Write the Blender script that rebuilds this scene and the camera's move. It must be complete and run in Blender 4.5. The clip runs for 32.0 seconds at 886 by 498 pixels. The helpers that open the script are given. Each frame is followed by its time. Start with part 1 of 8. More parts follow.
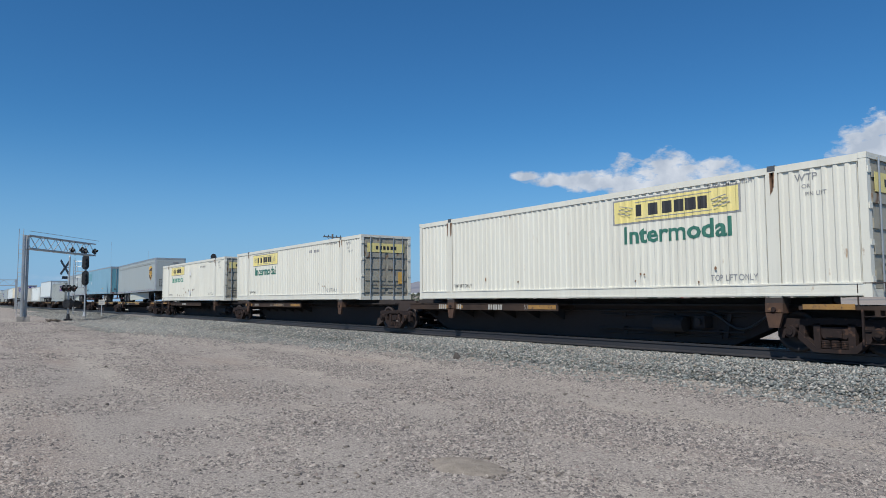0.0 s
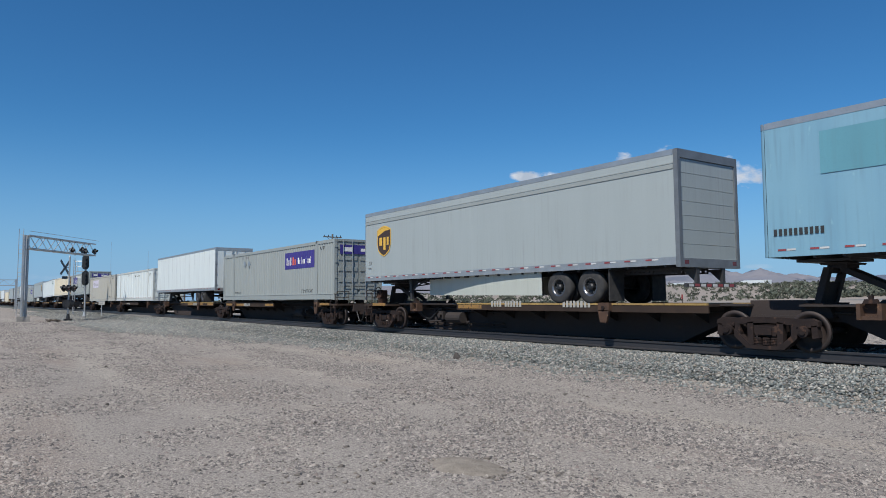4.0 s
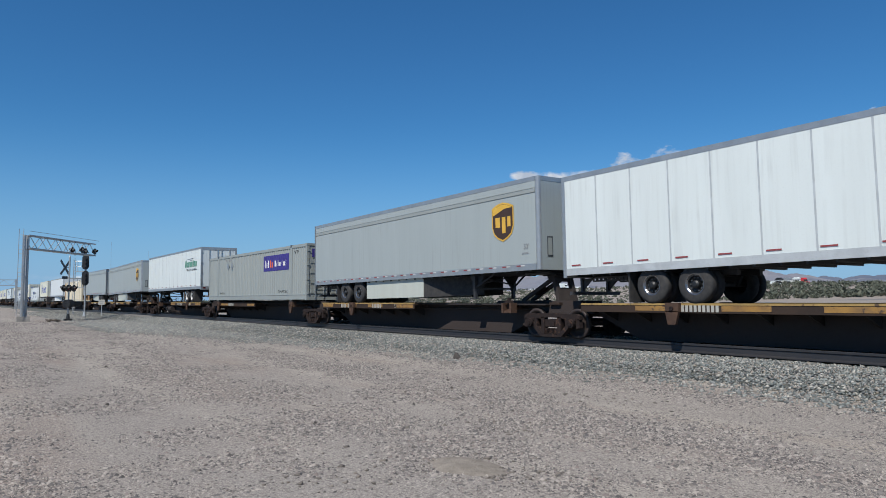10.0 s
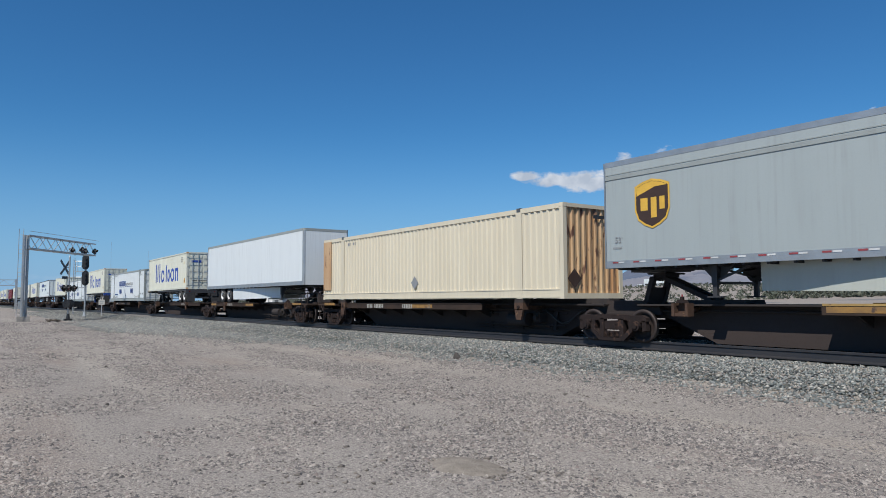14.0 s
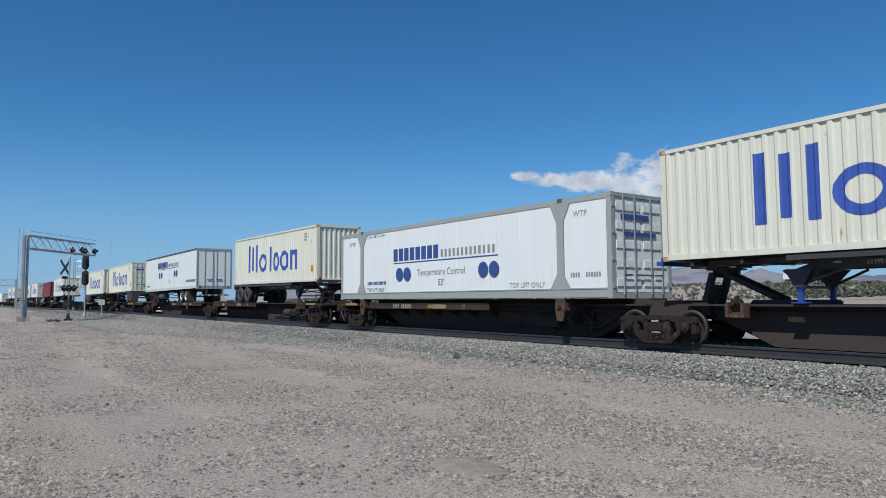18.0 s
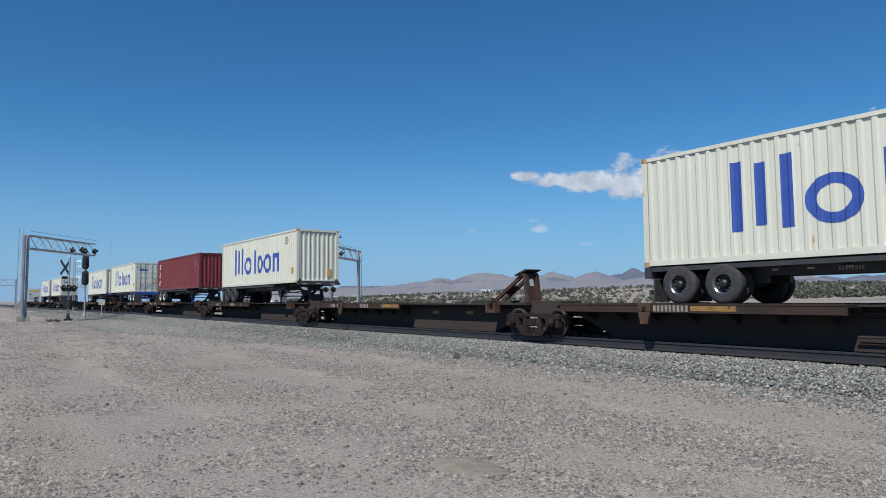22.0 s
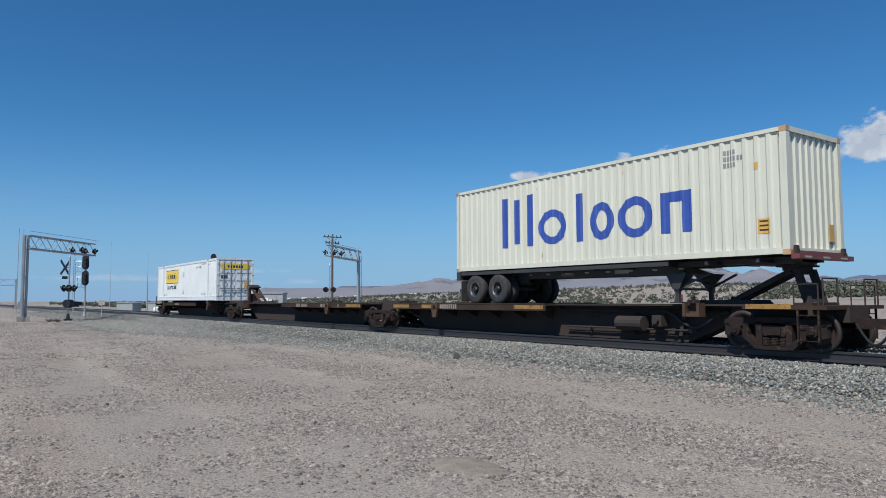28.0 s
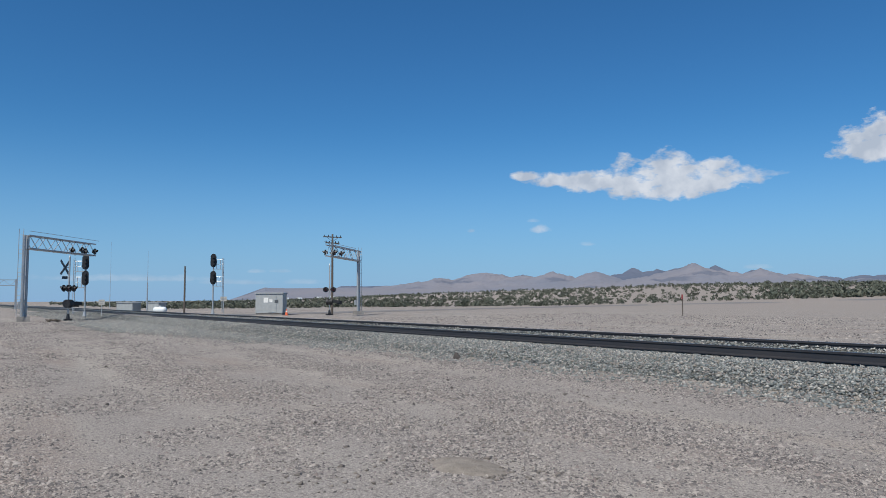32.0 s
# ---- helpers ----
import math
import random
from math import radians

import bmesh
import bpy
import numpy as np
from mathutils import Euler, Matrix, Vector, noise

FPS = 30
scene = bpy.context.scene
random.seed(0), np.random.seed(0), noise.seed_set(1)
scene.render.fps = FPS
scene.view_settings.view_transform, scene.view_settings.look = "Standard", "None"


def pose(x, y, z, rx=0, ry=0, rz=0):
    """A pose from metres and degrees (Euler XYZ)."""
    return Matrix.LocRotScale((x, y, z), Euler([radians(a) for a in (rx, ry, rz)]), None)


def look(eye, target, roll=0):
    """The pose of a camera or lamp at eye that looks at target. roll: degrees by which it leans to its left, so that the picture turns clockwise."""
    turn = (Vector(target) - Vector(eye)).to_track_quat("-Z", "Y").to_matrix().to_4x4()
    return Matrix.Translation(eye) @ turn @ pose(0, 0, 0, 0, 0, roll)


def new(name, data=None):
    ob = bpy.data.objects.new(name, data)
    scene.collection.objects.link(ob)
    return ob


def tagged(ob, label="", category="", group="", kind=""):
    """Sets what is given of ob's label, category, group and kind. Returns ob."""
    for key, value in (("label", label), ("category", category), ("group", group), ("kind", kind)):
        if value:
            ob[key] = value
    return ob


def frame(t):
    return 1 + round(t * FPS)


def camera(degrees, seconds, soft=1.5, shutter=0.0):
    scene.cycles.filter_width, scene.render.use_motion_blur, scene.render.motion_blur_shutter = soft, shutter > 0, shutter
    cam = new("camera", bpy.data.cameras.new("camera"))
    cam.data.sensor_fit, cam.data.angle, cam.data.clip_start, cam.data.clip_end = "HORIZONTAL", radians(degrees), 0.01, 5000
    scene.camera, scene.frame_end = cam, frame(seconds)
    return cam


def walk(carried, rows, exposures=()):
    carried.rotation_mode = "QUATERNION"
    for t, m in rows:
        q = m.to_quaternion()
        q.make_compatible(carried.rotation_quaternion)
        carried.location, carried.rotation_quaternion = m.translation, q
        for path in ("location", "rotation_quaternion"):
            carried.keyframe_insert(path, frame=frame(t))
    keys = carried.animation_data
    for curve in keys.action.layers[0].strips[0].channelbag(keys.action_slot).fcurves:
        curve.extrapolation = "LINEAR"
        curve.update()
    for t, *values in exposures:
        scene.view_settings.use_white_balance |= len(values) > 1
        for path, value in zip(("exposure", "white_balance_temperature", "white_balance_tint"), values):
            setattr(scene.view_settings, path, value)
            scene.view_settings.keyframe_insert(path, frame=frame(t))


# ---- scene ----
cam = camera(64.65, 32.0, 0.9)
EYE_Z = 1.70
walk(cam, [(0.0, pose(0, 0, EYE_Z, 94.117, 0.30, 54.735)), (32.0, pose(0, 0, EYE_Z, 94.117, 0.30, 54.735))],
     [(0.0, 0.0), (32.0, 0.0)])

# ---- light ----
SUN_EL, SUN_AZ = 52.5, (0.45, -0.893)   # height in degrees, ground direction towards the sun
sun_dir = Vector((SUN_AZ[0], SUN_AZ[1], 0)).normalized() * math.cos(radians(SUN_EL)) + Vector((0, 0, math.sin(radians(SUN_EL))))
sun = new("sun", bpy.data.lights.new("sun", "SUN"))
sun.data.energy, sun.data.angle, sun.data.color = 5.0, radians(0.53), (1.0, 0.955, 0.88)
sun.matrix_world = look((0, 0, 50), Vector((0, 0, 50)) - sun_dir)


def build_world():
    """Clear desert sky, with the small fair-weather clouds that stand over the hills."""
    w = bpy.data.worlds.new("sky")
    scene.world = w
    w.use_nodes = True
    nt = w.node_tree
    nt.nodes.clear()
    N, Lk = nt.nodes.new, nt.links.new
    out, bg = N("ShaderNodeOutputWorld"), N("ShaderNodeBackground")
    sky = N("ShaderNodeTexSky")
    sky.sky_type, sky.sun_disc = "NISHITA", False
    sky.sun_elevation = radians(SUN_EL)
    sky.sun_rotation = math.atan2(SUN_AZ[0], SUN_AZ[1])
    sky.altitude, sky.air_density, sky.dust_density, sky.ozone_density = 400, 1.0, 0.0, 8.0
    bg.inputs["Strength"].default_value = 0.10
    tc = N("ShaderNodeTexCoord")
    noise_node = N("ShaderNodeTexNoise")
    noise_node.inputs["Scale"].default_value, noise_node.inputs["Detail"].default_value = 30.0, 8.0
    noise_node.inputs["Roughness"].default_value = 0.62
    wide = N("ShaderNodeMapping")
    wide.inputs["Scale"].default_value = (1.0, 1.0, 1.9)
    Lk(tc.outputs["Generated"], wide.inputs["Vector"])
    Lk(wide.outputs[0], noise_node.inputs["Vector"])
    total = None
    for az, el, wa, we, gain in CLOUDS:
        d = Vector((-math.sin(radians(az)) * math.cos(radians(el)), math.cos(radians(az)) * math.cos(radians(el)), math.sin(radians(el))))
        side = Vector((-math.cos(radians(az)), -math.sin(radians(az)), 0))
        up = d.cross(side)
        comb = None
        for axis, width in ((side, wa), (up, we)):
            dot = N("ShaderNodeVectorMath")
            dot.operation = "DOT_PRODUCT"
            Lk(tc.outputs["Generated"], dot.inputs[0])
            dot.inputs[1].default_value = axis / math.radians(width)
            off = N("ShaderNodeMath")
            off.operation = "MULTIPLY"
            shift = N("ShaderNodeMath")
            shift.operation = "ADD"
            Lk(dot.outputs["Value"], shift.inputs[0])
            shift.inputs[1].default_value = -d.dot(axis) / math.radians(width)
            if axis is up:
                under, flat = N("ShaderNodeMath"), N("ShaderNodeMath")
                under.operation, flat.operation = "MINIMUM", "MULTIPLY_ADD"
                under.inputs[1].default_value, flat.inputs[1].default_value = 0.0, 1.1
                Lk(shift.outputs[0], under.inputs[0])
                Lk(under.outputs[0], flat.inputs[0])
                Lk(shift.outputs[0], flat.inputs[2])
                shift = flat
            Lk(shift.outputs[0], off.inputs[0])
            Lk(shift.outputs[0], off.inputs[1])
            if comb:
                add = N("ShaderNodeMath")
                Lk(comb.outputs[0], add.inputs[0])
                Lk(off.outputs[0], add.inputs[1])
                comb = add
            else:
                comb = off
        front = N("ShaderNodeVectorMath")
        front.operation = "DOT_PRODUCT"
        Lk(tc.outputs["Generated"], front.inputs[0])
        front.inputs[1].default_value = d
        gate = N("ShaderNodeMath")
        gate.operation = "GREATER_THAN"
        Lk(front.outputs["Value"], gate.inputs[0])
        gate.inputs[1].default_value = 0.5
        # gain * (noise * 2 - distance)
        nm = N("ShaderNodeMath")
        nm.operation = "MULTIPLY_ADD"
        Lk(noise_node.outputs["Fac"], nm.inputs[0])
        nm.inputs[1].default_value, nm.inputs[2].default_value = 3.0, -0.72
        sub = N("ShaderNodeMath")
        sub.operation = "SUBTRACT"
        Lk(nm.outputs[0], sub.inputs[0])
        Lk(comb.outputs[0], sub.inputs[1])
        g = N("ShaderNodeMath")
        g.operation, g.use_clamp = "MULTIPLY", True
        Lk(sub.outputs[0], g.inputs[0])
        g.inputs[1].default_value = gain
        gg = N("ShaderNodeMath")
        gg.operation = "MULTIPLY"
        Lk(g.outputs[0], gg.inputs[0])
        Lk(gate.outputs[0], gg.inputs[1])
        if total:
            mx = N("ShaderNodeMath")
            mx.operation = "MAXIMUM"
            Lk(total.outputs[0], mx.inputs[0])
            Lk(gg.outputs[0], mx.inputs[1])
            total = mx
        else:
            total = gg
    tone = N("ShaderNodeTexNoise")
    tone.inputs["Scale"].default_value, tone.inputs["Detail"].default_value = 34.0, 5.0
    Lk(tc.outputs["Generated"], tone.inputs["Vector"])
    ramp = N("ShaderNodeValToRGB")
    ramp.color_ramp.elements[0].position, ramp.color_ramp.elements[0].color = 0.35, (4.3, 5.0, 6.1, 1)
    ramp.color_ramp.elements[1].position, ramp.color_ramp.elements[1].color = 0.65, (6.6, 7.1, 7.9, 1)
    Lk(tone.outputs["Fac"], ramp.inputs["Fac"])
    mix = N("ShaderNodeMix")
    mix.data_type = "RGBA"
    Lk(total.outputs[0], mix.inputs[0])
    # deep desert blue overhead, pale blue haze towards the horizon
    sat = N("ShaderNodeHueSaturation")
    sat.inputs["Saturation"].default_value, sat.inputs["Value"].default_value = 1.12, 0.95
    Lk(sky.outputs[0], sat.inputs["Color"])
    tint = N("ShaderNodeMix")
    tint.data_type, tint.blend_type = "RGBA", "MULTIPLY"
    tint.inputs[0].default_value, tint.inputs[7].default_value = 1.0, (0.67, 0.985, 1.04, 1)
    Lk(sat.outputs[0], tint.inputs[6])
    sep = N("ShaderNodeSeparateXYZ")
    Lk(tc.outputs["Generated"], sep.inputs[0])
    low = N("ShaderNodeMapRange")
    low.interpolation_type = "SMOOTHERSTEP"
    for key, val in (("From Min", -0.10), ("From Max", 0.27), ("To Min", 1.0), ("To Max", 0.0)):
        low.inputs[key].default_value = val
    Lk(sep.outputs["Z"], low.inputs["Value"])
    haze = N("ShaderNodeMix")
    haze.data_type = "RGBA"
    haze.inputs[7].default_value = (2.28, 3.96, 6.60, 1)
    Lk(low.outputs[0], haze.inputs[0])
    Lk(tint.outputs[2], haze.inputs[6])
    Lk(haze.outputs[2], mix.inputs[6])
    Lk(ramp.outputs[0], mix.inputs[7])
    Lk(mix.outputs[2], bg.inputs["Color"])
    Lk(bg.outputs[0], out.inputs[0])


# azimuth (degrees to the left of +y), height, half width, half height, edge
CLOUDS = [(47.9, 9.85, 2.0, 0.6, 1.5), (45.2, 9.4, 2.6, 1.15, 1.7), (42.2, 9.05, 3.2, 1.65, 1.8), (39.0, 8.95, 3.6, 2.7, 2.0), (36.6, 8.85, 3.6, 3.1, 2.0), (33.8, 8.95, 3.2, 2.25, 1.8), (31.4, 9.0, 2.5, 1.1, 1.3),
          (29.4, 9.15, 1.5, 0.45, 0.7), (21.6, 10.6, 3.3, 2.7, 2.2), (23.5, 10.4, 2.3, 1.75, 2.0), (46.7, 5.55, 1.0, 0.60, 0.7), (47.3, 6.3, 0.65, 0.35, 0.4), (52.4, 5.55, 0.4, 0.25, 0.35), (43.1, 4.35, 1.0, 0.32, 0.35),
          (79.0, 1.65, 7.5, 0.46, 0.30), (71.0, 1.4, 4.0, 0.34, 0.25), (69.6, 2.25, 0.9, 0.28, 0.3), (67.9, 2.3, 1.0, 0.26, 0.25), (66.0, 1.4, 2.2, 0.34, 0.25), (30.6, 2.25, 1.3, 0.34, 0.35)]
build_world()

# ---- materials ----


def mat(name, col, rough=0.6, metal=0.0, col2=None, scale=3.0, stretch=(1, 1, 1), var=0.12, spot=None, spot_scale=9.0, spot_at=0.68,
        spot_stretch=(1, 1, 1), bump=0.0, bump_scale=40.0, rand=0.0, emit=0.0, palette=(), grit=1.0, streaks=None):
    m = bpy.data.materials.new(name)
    m.use_nodes = True
    nt = m.node_tree
    N, Lk = nt.nodes.new, nt.links.new
    b = nt.nodes["Principled BSDF"]
    b.inputs["Roughness"].default_value, b.inputs["Metallic"].default_value = rough, metal
    if rough >= 0.8:
        b.inputs["Specular IOR Level"].default_value = 0.15
    tc = N("ShaderNodeTexCoord")

    def noise_at(sc, st, detail=5.0):
        mp = N("ShaderNodeMapping")
        mp.inputs["Scale"].default_value = st
        Lk(tc.outputs["Object"], mp.inputs["Vector"])
        n = N("ShaderNodeTexNoise")
        n.inputs["Scale"].default_value, n.inputs["Detail"].default_value = sc, detail
        Lk(mp.outputs[0], n.inputs["Vector"])
        return n

    def blend(fac, a, c):
        x = N("ShaderNodeMix")
        x.data_type = "RGBA"
        Lk(fac, x.inputs[0])
        for sock, val in ((x.inputs[6], a), (x.inputs[7], c)):
            if isinstance(val, tuple):
                sock.default_value = (*val, 1)
            else:
                Lk(val, sock)
        return x.outputs[2]

    def steps(val, lo, hi):
        r = N("ShaderNodeMapRange")
        r.inputs["From Min"].default_value, r.inputs["From Max"].default_value = lo, hi
        Lk(val, r.inputs["Value"])
        return r.outputs[0]

    if col2 is None:
        col2 = tuple(max(0.0, c * (1 - 2 * var)) for c in col)
    base = blend(steps(noise_at(scale, stretch).outputs["Fac"], 0.32, 0.72), col, col2)
    fine = noise_at(scale * 14, (1, 1, 1), 3.0)
    base = blend(steps(fine.outputs["Fac"], 0.55, 0.55 + 0.4 / grit), base, tuple(c * 0.8 for c in col2))
    if streaks:
        runs = N("ShaderNodeMath")
        runs.operation = "MULTIPLY"
        Lk(steps(noise_at(11.0, (1.0, 1.0, 0.045), 4.0).outputs["Fac"], 0.50, 0.74), runs.inputs[0])
        Lk(steps(noise_at(0.55, (1, 1, 1.6), 3.0).outputs["Fac"], 0.34, 0.66), runs.inputs[1])
        base = blend(runs.outputs[0], base, streaks)
    if spot:
        base = blend(steps(noise_at(spot_scale, spot_stretch, 6.0).outputs["Fac"], spot_at, spot_at + 0.07), base, spot)
    if palette:
        isl = N("ShaderNodeNewGeometry")
        pr = N("ShaderNodeValToRGB")
        pr.color_ramp.interpolation = "CONSTANT"
        while len(pr.color_ramp.elements) < len(palette):
            pr.color_ramp.elements.new(0.5)
        for i, c in enumerate(palette):
            pr.color_ramp.elements[i].position, pr.color_ramp.elements[i].color = i / len(palette), (*c, 1)
        Lk(isl.outputs["Random Per Island"], pr.inputs["Fac"])
        pm = N("ShaderNodeMix")
        pm.data_type = "RGBA"
        pm.inputs[0].default_value = 0.75
        Lk(base, pm.inputs[6])
        Lk(pr.outputs[0], pm.inputs[7])
        base = pm.outputs[2]
    if rand:
        oi = N("ShaderNodeNewGeometry")
        hsv = N("ShaderNodeHueSaturation")
        r = N("ShaderNodeMapRange")
        r.inputs["To Min"].default_value, r.inputs["To Max"].default_value = 1 - rand, 1 + rand
        Lk(oi.outputs["Random Per Island"], r.inputs["Value"])
        Lk(r.outputs[0], hsv.inputs["Value"])
        Lk(base, hsv.inputs["Color"])
        base = hsv.outputs[0]
    Lk(base, b.inputs["Base Color"])
    rr = N("ShaderNodeMapRange")
    rr.inputs["To Min"].default_value, rr.inputs["To Max"].default_value = max(0.05, rough - 0.12), min(1, rough + 0.12)
    Lk(fine.outputs["Fac"], rr.inputs["Value"])
    Lk(rr.outputs[0], b.inputs["Roughness"])
    if bump:
        bp = N("ShaderNodeBump")
        bp.inputs["Strength"].default_value, bp.inputs["Distance"].default_value = bump, 0.02
        Lk(noise_at(bump_scale, (1, 1, 1), 4.0).outputs["Fac"], bp.inputs["Height"])
        Lk(bp.outputs[0], b.inputs["Normal"])
    if emit:
        b.inputs["Emission Color"].default_value, b.inputs["Emission Strength"].default_value = (*col, 1), emit
    return m


STREAK = (1.0, 1.0, 0.12)


def paint(name, col, col2=None, rust=None, rust_at=0.70, rough=0.5):
    grime = tuple(0.80 * c + 0.05 * q for c, q in zip(col, (0.30, 0.24, 0.18)))
    return mat(name, col, rough, 0.0, col2, 1.6, STREAK, 0.06, rust, 5.0, rust_at, (1, 1, 0.35), 0.12, 3.0, grit=0.35, streaks=grime)


RUST = (0.19, 0.085, 0.045)
M_WHITE_OLD = paint("aged_white_paint", (0.65, 0.65, 0.575), (0.585, 0.575, 0.50), (0.36, 0.26, 0.17), 0.70)
M_WHITE = paint("white_paint", (0.655, 0.71, 0.70), (0.60, 0.65, 0.64), (0.46, 0.43, 0.38), 0.76)
M_WHITE_RAIL = paint("grimy_white_rail_paint", (0.54, 0.57, 0.55), (0.44, 0.45, 0.42), (0.28, 0.20, 0.14), 0.68)
# darker olive-grey paint for the ends of the old boxes
M_DOOROLIVE = paint("dark_olive_door_paint", (0.36, 0.35, 0.29), (0.26, 0.24, 0.19), (0.16, 0.10, 0.06), 0.62)
M_CLEAN = paint("fresh_white_paint", (0.66, 0.70, 0.705), (0.62, 0.66, 0.67))
M_CREAM = paint("cream_paint", (0.605, 0.615, 0.53), (0.55, 0.555, 0.465), (0.36, 0.22, 0.12), 0.71)
M_TAN = paint("tan_paint", (0.62, 0.565, 0.435), (0.565, 0.505, 0.38), (0.34, 0.21, 0.13), 0.74)
M_TAN_RUST = paint("rust_streaked_tan_paint", (0.60, 0.44, 0.26), (0.38, 0.20, 0.09), (0.13, 0.06, 0.035), 0.58)
M_SILVER = paint("silver_grey_paint", (0.330, 0.372, 0.374), (0.305, 0.345, 0.347))
M_GREY = paint("grey_paint", (0.288, 0.314, 0.305), (0.255, 0.281, 0.272), (0.20, 0.17, 0.15), 0.76)
M_GREY_FADE = paint("faded_grey_paint", (0.385, 0.378, 0.335), (0.345, 0.335, 0.292), (0.25, 0.2, 0.16), 0.78)
M_BLUE = paint("faded_sky_blue_paint", (0.165, 0.325, 0.430), (0.198, 0.370, 0.470), (0.24, 0.43, 0.50), 0.66)
M_BLUE_DARK = paint("darker_blue_paint", (0.115, 0.30, 0.37))
M_RED = paint("oxide_red_paint", (0.175, 0.028, 0.030), (0.14, 0.024, 0.026), (0.15, 0.055, 0.04), 0.72, 0.42)
M_TRIM = mat("aluminium_trim", (0.42, 0.44, 0.45), 0.38, 0.6, var=0.1)
M_REARFRAME = mat("grey_rear_frame_steel", (0.17, 0.19, 0.21), 0.5, 0.2, var=0.15)
M_TRIM_DARK = mat("dark_steel_trim", (0.10, 0.11, 0.12), 0.5, 0.3)
M_BLACK = mat("dusty_black_chassis_paint", (0.030, 0.032, 0.037), 0.6, 0.0, (0.042, 0.041, 0.043), spot=(0.06, 0.048, 0.042), spot_at=0.70)
M_CHASSIS_BLUE = mat("blue_chassis_paint", (0.02, 0.07, 0.30), 0.5, var=0.15)
M_CAR = mat("grimy_brown_car_steel", (0.046, 0.038, 0.036), 0.85, 0.0, (0.056, 0.043, 0.039), 0.9, (0.5, 1, 1.2), spot=(0.068, 0.047, 0.039), spot_scale=2.5, spot_at=0.70, spot_stretch=(0.4, 1, 1.6), bump=0.15)
M_CAR_DARK = mat("grimy_dark_steel", (0.038, 0.034, 0.034), 0.8, 0.0, (0.050, 0.042, 0.039), 2.0, spot=(0.072, 0.050, 0.041), spot_at=0.70, bump=0.2)
M_TRAY = mat("worn_deck_steel", (0.036, 0.027, 0.023), 0.8, 0.0, (0.056, 0.038, 0.029), 2.0, spot=(0.042, 0.030, 0.025), spot_scale=6.0, spot_at=0.62)
M_HANDBRAKE = mat("rust_orange_housing", (0.115, 0.062, 0.040), 0.8, 0.0, (0.060, 0.036, 0.028), 5.0, bump=0.2)
M_PEDESTAL = mat("rust_brown_pedestal", (0.098, 0.058, 0.040), 0.8, 0.0, (0.060, 0.040, 0.032), 5.0, spot=(0.20, 0.115, 0.062), spot_scale=6.0, spot_at=0.62, bump=0.2)
M_HITCH = mat("rusty_hitch_steel", (0.052, 0.036, 0.031), 0.8, 0.0, (0.074, 0.042, 0.033), 3.0, spot=(0.040, 0.034, 0.034), spot_at=0.58, bump=0.2)
M_LIP = mat("scuffed_tan_edge", (0.40, 0.27, 0.10), 0.8, 0.0, (0.26, 0.17, 0.075), 3.0, spot=(0.10, 0.07, 0.05), spot_at=0.62)
M_DASH = mat("dull_reflector_dash", (0.42, 0.41, 0.37), 0.6, var=0.15)
M_YELLOW = mat("weathered_safety_yellow", (0.34, 0.185, 0.045), 0.65, 0.0, (0.20, 0.115, 0.045), 4.0, spot=(0.08, 0.05, 0.035), spot_at=0.60)
M_CASTING = mat("rusty_cast_steel", (0.031, 0.022, 0.020), 0.8, 0.0, (0.019, 0.015, 0.015), 5.0, spot=(0.067, 0.040, 0.030), spot_scale=7.0, spot_at=0.58, bump=0.3)
M_WHEEL = mat("worn_wheel_steel", (0.027, 0.021, 0.020), 0.65, 0.1, (0.042, 0.029, 0.025), 6.0)
M_TYRE = mat("dusty_tyre_rubber", (0.036, 0.037, 0.040), 0.85, 0.0, (0.060, 0.058, 0.056), 8.0)
M_RIM_WHITE = mat("white_wheel_rim", (0.72, 0.72, 0.70), 0.45, spot=(0.3, 0.2, 0.14), spot_at=0.68)
M_RIM_DARK = mat("dark_wheel_rim", (0.22, 0.22, 0.23), 0.28, 0.8)
M_RAIL = mat("weathered_rail_steel", (0.030, 0.031, 0.036), 0.5, 0.2, (0.042, 0.040, 0.042), 3.0, (0.2, 1, 1))
M_RAIL_TOP = mat("polished_rail_head", (0.30, 0.31, 0.33), 0.3, 0.9, var=0.1)
M_TIE = mat("grey_concrete_tie", (0.24, 0.23, 0.215), 0.9, var=0.15, bump=0.3)
M_STONE = mat("ballast_stone", (0.220, 0.231, 0.222), 0.9, 0.0, (0.166, 0.175, 0.172), 1.2, rand=0.15,
              palette=((0.139, 0.155, 0.150), (0.237, 0.249, 0.237), (0.081, 0.088, 0.090), (0.343, 0.340, 0.314), (0.164, 0.184, 0.179), (0.269, 0.233, 0.195), (0.110, 0.123, 0.123), (0.417, 0.394, 0.349), (0.197, 0.175, 0.159), (0.202, 0.222, 0.213)))
M_BALLAST = mat("packed_ballast", (0.120, 0.129, 0.120), 0.95, 0.0, (0.055, 0.060, 0.057), 14.0, spot=(0.276, 0.248, 0.198), spot_scale=22.0, spot_at=0.58, bump=1.0, bump_scale=18.0)
M_PEBBLE = mat("desert_pebble", (0.213, 0.197, 0.184), 0.9, 0.0, (0.157, 0.144, 0.139), 0.9, rand=0.2,
               palette=((0.137, 0.128, 0.126), (0.263, 0.238, 0.219), (0.168, 0.153, 0.147), (0.056, 0.053, 0.054), (0.381, 0.348, 0.310), (0.188, 0.155, 0.141), (0.084, 0.080, 0.080), (0.320, 0.289, 0.259)))
M_GALV = mat("galvanised_steel", (0.42, 0.44, 0.45), 0.45, 0.5, (0.34, 0.36, 0.37), 6.0)
